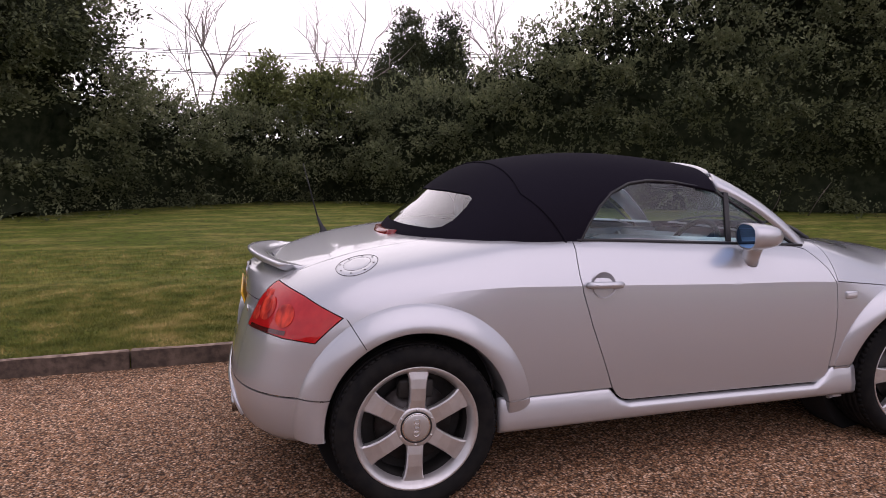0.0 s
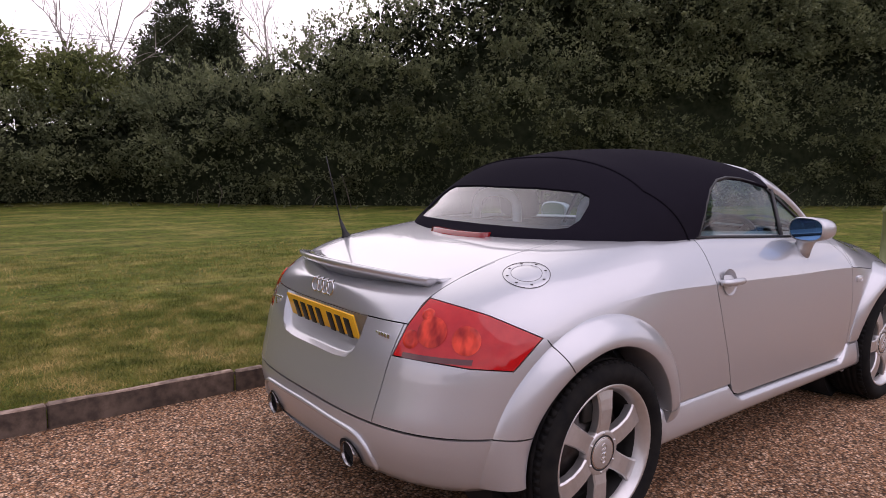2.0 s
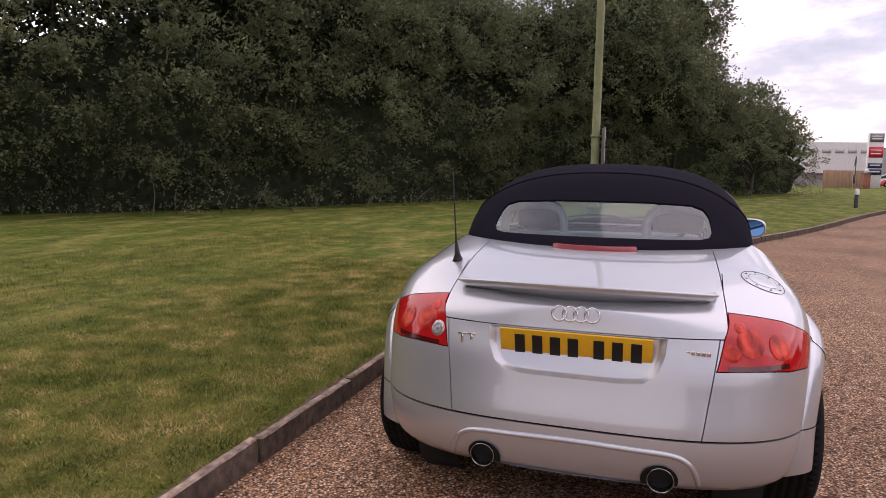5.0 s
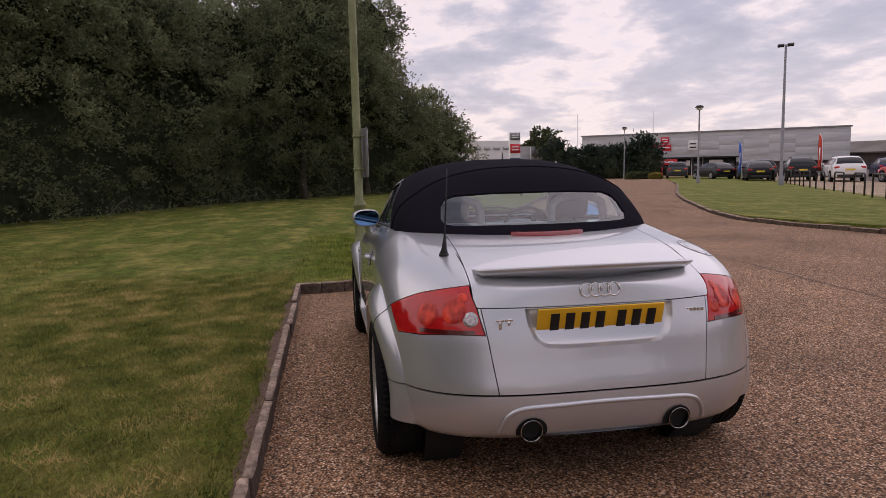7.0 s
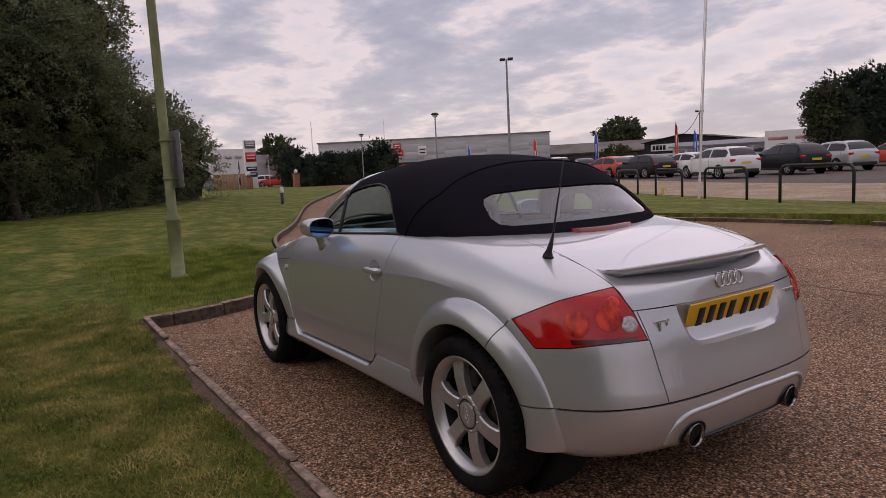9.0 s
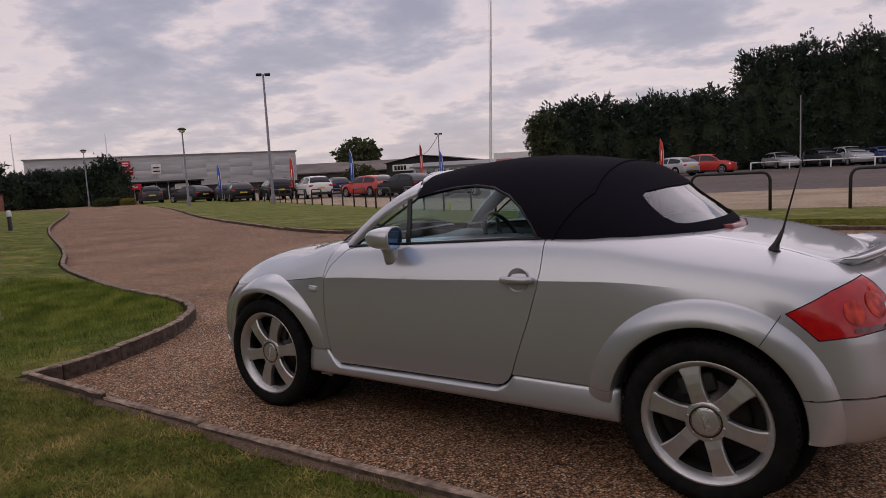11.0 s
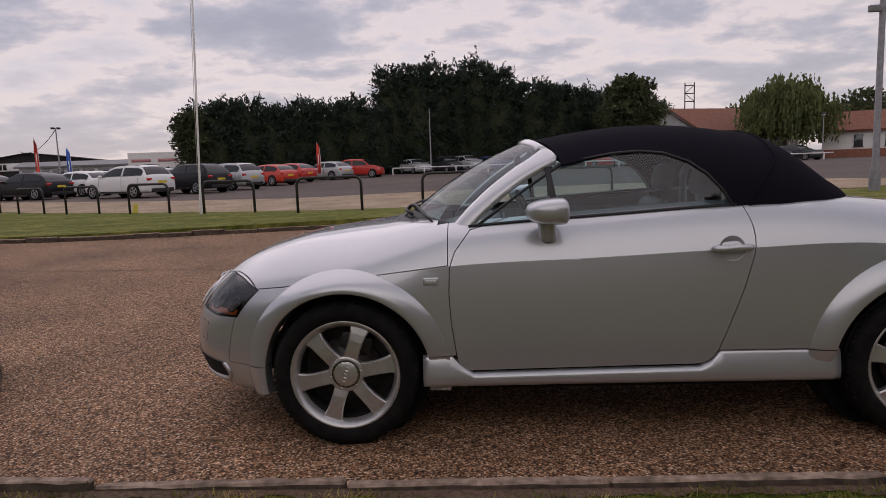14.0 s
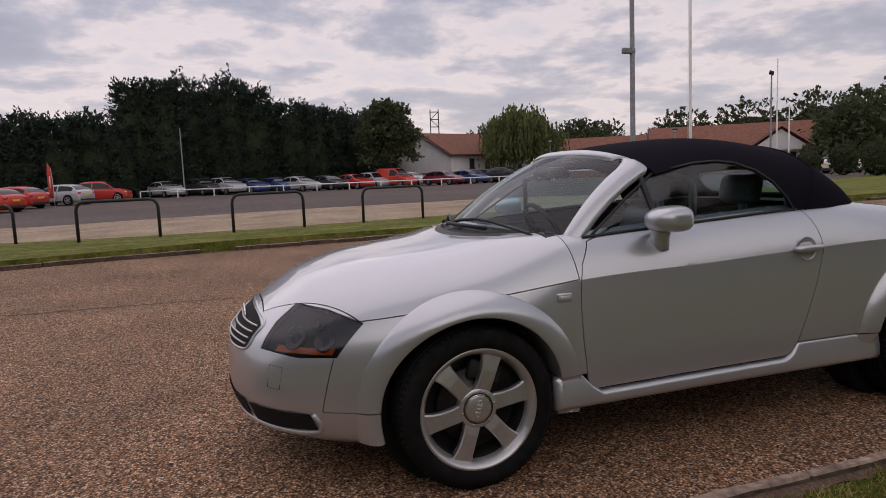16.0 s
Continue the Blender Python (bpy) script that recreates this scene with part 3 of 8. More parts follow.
def mirrored(bm, join=False):
    m = bm.copy()
    for v in m.verts:
        v.co.y = -v.co.y
    bmesh.ops.reverse_faces(m, faces=m.faces[:])
    if join:
        absorb(m, bm)
        bmesh.ops.remove_doubles(m, verts=m.verts[:], dist=6e-4)
    return m


def both(name, bm, material, parent, label=""):
    """A part and its twin on the other side."""
    a = part(name, mirrored(bm), material, parent, label)
    b = part(name, bm, material, parent, label)
    return b, a


def arch_ring(cx, cz, r, n=28):
    return [(cx + r * math.cos(2 * math.pi * k / n), 0.8, cz + r * math.sin(2 * math.pi * k / n)) for k in range(n)]


car = thing("roadster_car", "silver two-seat roadster with a black canvas hood, parked on brown chippings", "car")
HUBS = ((-1.205, 0.316), (1.206, 0.306))
shell = body_half()
# wheel openings
for cx, cz in HUBS:
    hole, shell = split(shell, planes_of(arch_ring(cx, cz, 0.372), (0, 1, 0)), 0.0)
    hole.free()
# open cockpit under hood and screen
pit, shell = split(shell, [((0, 0.63, 0), (0, 1, 0)), ((0.80, 0.0, 0.9), (1, 0, 0)), ((-0.80, 0.0, 0.9), (-1, 0, 0)), ((0, 0, 0.80), (0, 0, -1))], 0.0)
pit.free()
DOOR = [(0.655, .8, 0.915), (0.722, .8, 0.83), (0.745, .8, 0.765), (0.750, .8, 0.66), (0.744, .8, 0.53), (0.722, .8, 0.362), (0.705, .8, 0.325), (0.680, .8, 0.314), (-0.295, .8, 0.324), (-0.328, .8, 0.332),
        (-0.355, .8, 0.352), (-0.380, .8, 0.392), (-0.476, .8, 0.65), (-0.518, .8, 0.79), (-0.526, .8, 0.855), (-0.524, .8, 0.905), (-0.508, .8, 0.985), (0.1, .8, 1.06)]
door, shell = split(shell, planes_of(DOOR, (0, 1, 0)))
TAIL = [(-1.680, .497, .846), (-1.57, .66, .802), (-1.452, .785, .737), (-1.556, .765, .642), (-1.66, .68, .648), (-1.815, .472, .669), (-1.755, .482, .765)]
tail, shell = split(shell, planes_of(TAIL, (-0.70, 0.66, 0.28)))
HEAD = [(1.607, .704, .669), (1.717, .705, .547), (1.85, .61, .539), (1.978, .432, .551), (1.955, .421, .592), (1.91, .404, .646), (1.824, .405, .718), (1.721, .571, .710)]
head, shell = split(shell, planes_of(HEAD, (0.62, 0.72, 0.30)))
boot, shell = split(shell, [((-1.4, 0.492, 0.9), (0, 1, 0.06)), ((-1.075, 0, 1), (1, 0, 0)), ((-1.7, 0, 0.764), (0, 0, -1))])
bonnet, shell = split(shell, [((0.80, 0.8, 0.768), (-0.1175, 0, -1)), ((1.615, .704, .676), (0.814, 0.581, 0)), ((1.925, 0, 0.735), (1, 0, 0.35)), ((0.748, 0, 0.9), (-1, 0, 0))])
sill, shell = split(shell, [((0, 0, 0.388), (0, 0, 1)), ((0.88, 0, 0.3), (1, 0, 0)), ((-0.88, 0, 0.3), (-1, 0, 0))])
lower_r, shell = split(shell, [((-1.6, 0, 0.447), (0, 0, 1)), ((-1.50, 0, 0.4), (1, 0, 0))], 0.007)
# front bumper: all before the upright seam, and the low corner behind it
SEAM = (Vector((1.763, 0.66, 0.331)), Vector((-0.78, 0.62, -0.256)).normalized())
front, shell = split(shell, [SEAM], 0.0)
corner, shell = split(shell, [((1.7, 0, 0.338), (0, 0, 1)), ((1.45, 0, 0.4), (-1, 0, 0))])
front_up, lower_f = split(front, [((0, 0, 0.338), (0, 0, -1))], 0.0)
cut(front_up, SEAM[0] - SEAM[1] * 0.004, SEAM[1], True)
absorb(lower_f, front_up)
absorb(lower_f, corner)
bmesh.ops.remove_doubles(lower_f, verts=lower_f.verts[:], dist=5e-4)
rearp, shell = split(shell, [((-1.8, 0.449, 0.6), (0, 1, -0.146)), ((-1.4, 0, 0.4), (1, 0, 0))])
RECESS = [(0.306, 0.762), (0.298, 0.70), (0.276, 0.646), (0.236, 0.616), (0.15, 0.608)]
pocket, rearp = split(rearp, planes_of([(-1.8, y, z) for y, z in RECESS] + [(-1.8, -0.15, 0.608), (-1.8, -0.30, 0.762)], (1, 0, 0)), 0.0)
pocket.free()
part("boot_lid", lip(mirrored(boot, True)), PAINT, car, "silver boot lid")
part("bonnet", lip(mirrored(bonnet, True)), PAINT, car, "silver rounded bonnet")
part("rear_panel", lip(mirrored(rearp, True)), PAINT, car)
part("rear_bumper", lip(mirrored(lower_r, True)), PAINT, car)
part("front_bumper", lip(mirrored(lower_f, True)), PAINT, car)
sill.free()
both("door", lip(door), PAINT, car)
both("tail_light", lip(tail, 0.02), REDLENS, car, "wrap-round red tail light")
lens_back = head.copy()
lens_back.normal_update()
for v in lens_back.verts:
    v.co -= v.normal * 0.022
both("headlight", lip(head, 0.004), CLEAR, car, "clear headlight lens over a black housing")
tail_half = shell.copy()
cut(shell, Vector((0, 0, 0)), Vector((1, 0, 0)), False)
cut(tail_half, Vector((0, 0, 0)), Vector((1, 0, 0)), True)
both("front_wing", lip(shell), PAINT, car, "silver front wing")
part("rear_body", lip(mirrored(tail_half, True)), PAINT, car, "silver rear wings and deck")


def sill_half():
    """A ledge under the door, rising to the full panel height at both ends."""
    bm = bmesh.new()
    top = lambda x: np.interp(x, [-0.87, -0.46, -0.385, -0.345, -0.30, 0.655, 0.702, 0.744, 0.87], [0.3835, 0.3835, 0.3835, 0.338, 0.316, 0.306, 0.338, 0.3835, 0.3835])
    rows = []
    for x in list(np.linspace(-0.87, -0.48, 12)) + list(np.linspace(-0.46, -0.26, 24)) + list(np.linspace(-0.2, 0.60, 24)) + list(np.linspace(0.62, 0.78, 20)) + [0.84, 0.87]:
        zt, ys = top(x), side_y(x, 0.33)
        f = min(1.0, max(0.0, (0.375 - zt) / 0.06))
        prof = [(ys - 0.016, zt + 0.003), (ys - 0.002, zt), (ys + 0.003 + 0.013 * f, zt - 0.007), (ys + 0.007 + 0.013 * f, zt - 0.016), (ys + 0.0195, min(zt - 0.03, 0.30)), (ys + 0.018, 0.268), (ys + 0.010, 0.252), (ys - 0.02, 0.246)]
        rows.append([bm.verts.new((x, y, z)) for y, z in prof])
    for a, b in zip(rows, rows[1:]):
        for j in range(7):
            bm.faces.new((a[j], a[j + 1], b[j + 1], b[j]))
    for k in (0, -1):
        bm.faces.new(rows[k])
    bmesh.ops.recalc_face_normals(bm, faces=bm.faces[:])
    return bm


both("sill", sill_half(), PAINT, car, "silver sill below the door")



def unlean(x, z):
    a = x
    for _ in range(8):
        a += x - lean(a, z)
    return a


def body_y(x, z):
    return side_y(unlean(x, z), z)


def body_z(x, y):
    z = top_z(x, y)
    for _ in range(4):
        z = top_z(unlean(x, z), y)
    return z


def end_x(y, z, rear=True):
    """Where the tail (or nose) lies at a place across and a height."""
    a, b = (XR, XA) if rear else (XF, XB)
    for _ in range(40):
        m = (a + b) / 2
        if z < z_top(m) and side_y(m, z) > abs(y):
            b = m
        else:
            a = m
    return lean(b, z)


# ---- wheel arches ----
def wheel_arch(cx, cz, r2, lo, hi):
    bm = bmesh.new()
    rows = []
    for k in range(61):
        t = radians(lo + (hi - lo) * k / 60)
        c, s = math.cos(t), math.sin(t)
        ang = math.degrees(t)
        tuck = min(1.0, max(0.0, (ang - 95) / 80)) if cx < 0 else 0.0
        tuck = tuck * tuck * (3 - 2 * tuck)
        ro, ri = r2 - 0.022 * tuck, 0.030 * tuck
        yb = body_y(cx + ro * c, max(cz + ro * s, 0.23))
        out_side, in_side = (ang - 100, 80 - ang) if cx < 0 else (80 - ang, ang - 100)
        u = min(1.0, max(0.0, out_side / 72))
        w = min(1.0, max(0.0, in_side / 80))
        lip_y = 0.877 - (0.060 if cx < 0 else 0.092) * u * u * (3 - 2 * u) - (0.030 if cx < 0 else 0.055) * w * w
        lip_y -= 0.028 * min(1.0, max(0.0, (0.39 - cz - 0.37 * s) / 0.08)) * (w > 0.3)
        row = [(ro + 0.002, yb - 0.012), (ro, yb + 0.003)]
        for j in range(1, 9):
            u = j / 8
            row.append((ro + (0.378 - ri - ro) * u, yb + 0.003 + (lip_y - yb - 0.003) * (1 - (1 - u) ** 2.1)))
        row += [(0.371 - ri, lip_y - 0.002), (0.367 - ri, lip_y - 0.010), (0.368 - ri, 0.70)]
        rows.append([bm.verts.new((cx + r * c, y, max(cz + r * s, z_low(cx + r * c) + 0.010))) for r, y in row])
    for a, b in zip(rows, rows[1:]):
        for j in range(len(a) - 1):
            bm.faces.new((a[j], a[j + 1], b[j + 1], b[j]))
    bmesh.ops.recalc_face_normals(bm, faces=bm.faces[:])
    if sum(f.normal.y for f in bm.faces) < 0:
        bmesh.ops.reverse_faces(bm, faces=bm.faces[:])
    for e in bm.edges:
        if len(e.link_faces) == 2 and e.calc_face_angle(0) > 0.6:
            e.smooth = False
    return bm


for (cx, cz), r2, z_back, z_front in ((HUBS[0], 0.468, 0.447, 0.386), (HUBS[1], 0.458, 0.386, 0.338)):
    arch = wheel_arch(cx, cz, r2, -14, 188 if cx < 0 else 194)
    low_back, arch = split(arch, [((cx, 0, z_back), (0, 0, 1)), ((cx, 0, 0), (1, 0, 0))], 0.0045)
    low_front, arch = split(arch, [((cx, 0, z_front), (0, 0, 1)), ((cx, 0, 0), (-1, 0, 0))], 0.0045)
    both("wheel_arch", arch, PAINT, car, "flared silver wheel arch")
    both("bumper_end" if cx < 0 else "sill_end", low_back, PAINT, car)
    both("sill_end" if cx < 0 else "bumper_end", low_front, PAINT, car)
# seam across each rear arch, from the tail light to the wheel opening
bm = bmesh.new()
c, q = math.cos(radians(120.5)), math.sin(radians(120.5))
yb = body_y(HUBS[0][0] + 0.4635 * c, HUBS[0][1] + 0.4635 * q)
tube(bm, [(HUBS[0][0] + 0.486 * c, body_y(HUBS[0][0] + 0.486 * c, HUBS[0][1] + 0.486 * q) + 0.001, HUBS[0][1] + 0.486 * q)] + [(HUBS[0][0] + (0.4635 - 0.0925 * u) * c, yb + 0.0035 + (0.8655 - yb - 0.003) * (1 - (1 - u) ** 2.1), HUBS[0][1] + (0.4635 - 0.0925 * u) * q) for u in (0, 0.15, 0.3, 0.45, 0.6, 0.8, 1.0)], 0.0015, 6)
both("arch_seam", bm, GAP, car)
for cx, cz in HUBS:
    bm = bmesh.new()
    lathe(bm, [(0.366, -0.30), (0.366, -0.13), (0.36, -0.132), (0.0, -0.30)], 40, pose(cx, 0.80, cz, -90))
    both("wheel_well", bm, GAP, car, "black wheel well liner")
bm = bmesh.new()
box(bm, -1.66, 1.75, -0.50, 0.50, 0.235, 0.32, 0.03)
box(bm, -0.72, 0.68, -0.74, 0.74, 0.205, 0.30, 0.02)
part("underbody", bm, GAP, car, "black underbody")


# ---- wheels ----
def wheel_parts():
    out = {}
    bm = bmesh.new()
    prof = [(0.232, -0.085), (0.240, -0.098), (0.262, -0.108), (0.290, -0.106), (0.306, -0.092), (0.3135, -0.070), (0.316, -0.03), (0.316, 0.03), (0.3135, 0.070), (0.306, 0.092), (0.290, 0.106), (0.275, 0.1085),
            (0.262, 0.108), (0.248, 0.102), (0.240, 0.094), (0.232, 0.085)]
    lathe(bm, prof, 64)
    for k in range(72):      # tread blocks on the shoulders
        for s in (-1, 1):
            m = Matrix.Rotation(2 * math.pi * k / 72, 4, "Z")
            box(bm, 0.304, 0.3150, -0.010, 0.010, s * 0.076 - 0.016, s * 0.076 + 0.008, 0, m)
    for h in (-0.045, -0.015, 0.015, 0.045):
        lathe(bm, [(0.314, h - 0.012), (0.3178, h - 0.011), (0.3178, h + 0.011), (0.314, h + 0.012)], 64)
    out["tyre"] = mesh_of("tyre", bm, RUBBER)
    bm = bmesh.new()
    lathe(bm, [(0.206, 0.052), (0.211, 0.066), (0.221, 0.083), (0.230, 0.093), (0.237, 0.0965), (0.240, 0.093), (0.239, 0.084)], 64)
    out["rim"] = mesh_of("rim", bm, ALLOY)
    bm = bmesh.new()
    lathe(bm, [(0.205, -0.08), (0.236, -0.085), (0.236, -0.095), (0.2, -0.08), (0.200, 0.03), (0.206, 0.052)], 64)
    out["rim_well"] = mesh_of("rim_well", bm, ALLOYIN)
    bm = bmesh.new()
    pts = [(0.060, 0.034), (0.105, 0.031), (0.150, 0.032), (0.185, 0.036), (0.212, 0.044)]
    tz = lambda r: 0.070 + 0.012 * math.sin((r - 0.06) / 0.15 * math.pi) - 0.004 * r
    top, bot = [], []
    for r, w in pts:
        top.append([bm.verts.new((r * 1.0, s * w, tz(r) - (0.006 if abs(s) == 1 else 0))) for s in (-1, -0.86, 0.86, 1)])
        bot.append([bm.verts.new((r, s * w * 0.92, tz(r) - 0.035)) for s in (-1, 1)])
    for a, b, c, d in zip(top, top[1:], bot, bot[1:]):
        for j in range(3):
            bm.faces.new((a[j], b[j], b[j + 1], a[j + 1]))
        bm.faces.new((c[0], d[0], b[0], a[0]))
        bm.faces.new((a[3], b[3], d[1], c[1]))
        bm.faces.new((c[1], d[1], d[0], c[0]))
    bmesh.ops.recalc_face_normals(bm, faces=bm.faces[:])
    out["spoke"] = mesh_of("spoke", bm, ALLOY, False)
    bm = bmesh.new()
    lathe(bm, [(0.0, 0.079), (0.046, 0.079), (0.050, 0.077), (0.054, 0.074), (0.060, 0.075), (0.074, 0.074), (0.079, 0.069), (0.079, 0.04)], 48)
    for k in range(6):
        a = 2 * math.pi * k / 6
        lathe(bm, [(0.0, 0.0785), (0.004, 0.0785), (0.0055, 0.074)], 10, Matrix.Translation((0.067 * math.cos(a), 0.067 * math.sin(a), 0)))
    out["hub_cap"] = mesh_of("hub_cap", bm, ALLOY)
    bm = bmesh.new()
    lathe(bm, [(0.0495, 0.0765), (0.0525, 0.0775), (0.0545, 0.0762)], 48)
    for k in range(4):
        ring = [(0.0105 * math.cos(t) + (k - 1.5) * 0.0155, 0.0105 * math.sin(t), 0.0795) for t in (2 * math.pi * j / 16 for j in range(16))]
        tube(bm, ring, 0.0016, 5, closed=True)
    out["badge"] = mesh_of("badge", bm, CHROME)
    bm = bmesh.new()
    lathe(bm, [(0.0550, 0.0740), (0.0565, 0.0762), (0.0605, 0.0762), (0.0620, 0.0740)], 48)
    out["hub_ring"] = mesh_of("hub_ring", bm, TRIM)
    bm = bmesh.new()
    lathe(bm, [(0.06, 0.0), (0.150, 0.0), (0.150, 0.022), (0.075, 0.022), (0.07, 0.035), (0.0, 0.035)], 40)
    out["brake_disc"] = mesh_of("brake_disc", bm, STEEL)
    # flat disc closing the gaps between the spokes, coloured as shade
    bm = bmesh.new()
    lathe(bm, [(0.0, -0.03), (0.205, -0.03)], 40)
    out["shade_disc"] = mesh_of("shade_disc", bm, ALLOYIN)
    bm = bmesh.new()
    box(bm, 0.10, 0.175, -0.07, 0.07, 0.0, 0.045, 0.012)
    out["brake_caliper"] = mesh_of("brake_caliper", bm, ALLOYIN)
    return out


WP = wheel_parts()
for (cx, cz), side, spin in ((HUBS[0], 1, 73), (HUBS[1], 1, 109), (HUBS[0], -1, 87), (HUBS[1], -1, 60)):
    w = new("wheel", WP["rim"])
    w.parent = car
    w["label"] = "six-spoke silver alloy wheel"
    w.matrix_basis = pose(cx, side * 0.757, 0.316, -90 * side, 0, 0) @ pose(0, 0, 0, 0, 0, -spin * side)
    for nm in ("tyre", "rim_well", "hub_cap", "hub_ring", "badge", "brake_disc", "shade_disc", "brake_caliper"):
        o = new(nm, WP[nm])
        o.parent = w
    for k in range(6):
        o = new("spoke", WP["spoke"])
        o.parent = w
        o.matrix_basis = pose(0, 0, 0, 0, 0, 60 * k)

# ---- hood ----
h_top = curve([0.37, 0.317, 0.03, -0.236, -0.55, -0.764, -0.86, -0.947, -1.05, -1.114, -1.16], [1.292, 1.303, 1.345, 1.358, 1.328, 1.282, 1.222, 1.150, 1.075, 1.022, 0.985])
h_wide = curve([0.37, -0.5, -0.75, -0.92, -1.03, -1.10, -1.14, -1.16], [0.695, 0.695, 0.682, 0.625, 0.52, 0.38, 0.22, 0.0])
h_base = curve([0.37, -0.5, -0.9, -1.16], [0.905, 0.930, 0.945, 0.975])
h_pow = curve([0.37, -0.2, -0.63, -0.85, -1.16], [2.9, 2.75, 2.45, 2.15, 2.0])


def hood_point(x, a):
    w, zt, zb = h_wide(x), h_top(x), h_base(x)
    return Vector((x, w * max(0.0, math.cos(a)) ** (2 / h_pow(x)), zb + (zt - zb) * math.sin(a) ** (2 / h_pow(x))))


def hood_half():
    bm = bmesh.new()
    xs = list(np.linspace(0.345, -0.70, 45)) + list(np.linspace(-0.72, -1.02, 22)) + [-1.16 + 0.14 * (1 - math.sin(math.pi / 2 * k / 14)) for k in range(1, 15)]
    def at(x, a):
        q = hood_point(x, a)
        lim = 0.334 - 0.25 * q.y * q.y
        return hood_point(lim, a) if q.x > lim else q
    grid = [[bm.verts.new((at(x, 0) + Vector((0, -0.004, -0.03)))[:])] + [bm.verts.new(at(x, math.pi / 2 * (j / 44))) for j in range(45)] for x in xs]
    for g in grid:
        g[-1].co.y = 0
    for a, b in zip(grid, grid[1:]):
        for j in range(len(a) - 1):
            bm.faces.new((a[j], a[j + 1], b[j + 1], b[j]))
    bmesh.ops.remove_doubles(bm, verts=bm.verts[:], dist=2e-4)
    bmesh.ops.dissolve_degenerate(bm, dist=1e-5, edges=bm.edges[:])
    bmesh.ops.recalc_face_normals(bm, faces=bm.faces[:])
    if sum(f.normal.z * f.calc_area() for f in bm.faces) < 0:
        bmesh.ops.reverse_faces(bm, faces=bm.faces[:])
    return bm


SIDE_WIN = [(0.60, 0.7, 1.085), (0.40, 0.7, 1.142), (0.25, 0.7, 1.176), (0.14, 0.7, 1.199), (0.02, 0.7, 1.218), (-0.10, 0.7, 1.224), (-0.20, 0.7, 1.212), (-0.30, 0.7, 1.172), (-0.37, 0.7, 1.118), (-0.43, 0.7, 1.045), (-0.465, 0.7, 0.985), (-0.478, 0.7, 0.94),
            (-0.478, 0.7, 0.85), (0.6, 0.7, 0.85)]
hood = hood_half()
opening, hood = split(hood, planes_of(SIDE_WIN, (0, 1, 0)), 0.0)
opening.free()
REAR_WIN = [(-1, -0.49, 1.062), (-1, -0.476, 1.120), (-1, -0.452, 1.152), (-1, -0.40, 1.170), (-1, -0.2, 1.180), (-1, 0.2, 1.180), (-1, 0.40, 1.170), (-1, 0.452, 1.152), (-1, 0.476, 1.120), (-1, 0.49, 1.062), (-1, 0.475, 1.035), (-1, 0.43, 1.027),
            (-1, -0.43, 1.027), (-1, -0.475, 1.035)]
rearwin, hood = split(hood, planes_of(REAR_WIN, (1, 0, 0)) + [((-0.6, 0, 1), (1, 0, 0))], 0.0)
rearwin = mirrored(rearwin, True)
rearwin.normal_update()
for v in rearwin.verts:
    v.co -= v.normal * 0.006
part("rear_window", rearwin, RGLASS, car, "curved glass rear window with a pale sheen").visible_shadow = False
part("hood", lip(mirrored(hood, True), 0.012), CANVAS, car, "black canvas folding hood, closed")
# seams of the hood
bm = bmesh.new()
for s in (-1, 1):
    pts = []
    for k in range(31):
        a = math.pi / 2 * k / 30
        x = -0.52 - 0.17 * min(1, k / 12) + 0.0 * k
        p = hood_point(x, a)
        pts.append((p.x, s * (p.y + 0.001), p.z + 0.001))
    tube(bm, pts, 0.0055, 6)
part("hood_seam", bm, CANVAS, car)


def glass_y(z):
    return 0.688 - 0.40 * (z - 0.93)


def hood_y(x, z):
    k = min(1, max(0, (z - h_base(x)) / (h_top(x) - h_base(x))))
    return h_wide(x) * (1 - k ** h_pow(x)) ** (1 / h_pow(x))


PANE = [(0.655, 0.905), (0.54, 0.985), (0.40, 1.082), (0.27, 1.163), (0.25, 1.178), (0.14, 1.201), (0.02, 1.220), (-0.10, 1.226), (-0.20, 1.214), (-0.30, 1.174), (-0.37, 1.12), (-0.43, 1.047), (-0.468, 0.985), (-0.482, 0.93), (-0.48, 0.915), (0.1, 0.895)]
pane_z = curve([p[0] for p in PANE[13::-1]], [p[1] for p in PANE[13::-1]])


def pane_edge(x):
    z = pane_z(x)
    w = min(1, max(0, (x - 0.10) / 0.18))
    return Vector((x, (hood_y(min(x, 0.3), z) - 0.007) * (1 - w) + (glass_y(z) - 0.006) * w, z))


bm = bmesh.new()
rows = []
for x in list(np.linspace(-0.481, -0.43, 8)) + list(np.linspace(-0.41, 0.26, 24)) + list(np.linspace(0.30, 0.65, 12)):
    e, f = pane_edge(x), Vector((x, 0.686, 0.90))
    rows.append([bm.verts.new(f.lerp(e, u) + Vector((0, 0.02 * u * (1 - u), 0))) for u in (0, 0.2, 0.4, 0.6, 0.8, 1)])
for a, b in zip(rows, rows[1:]):
    for j in range(5):
        bm.faces.new((a[j], b[j], b[j + 1], a[j + 1]))
bmesh.ops.recalc_face_normals(bm, faces=bm.faces[:])
if sum(f.normal.y for f in bm.faces) < 0:
    bmesh.ops.reverse_faces(bm, faces=bm.faces[:])
for o in both("side_window", bm, GLASS, car, "greenish side window glass"):
    o.visible_shadow = False
bm = bmesh.new()
tube(bm, [pane_edge(x) + Vector((0, 0.004, 0)) for x, z in PANE[:14]], 0.0065, 6)
sealline = []
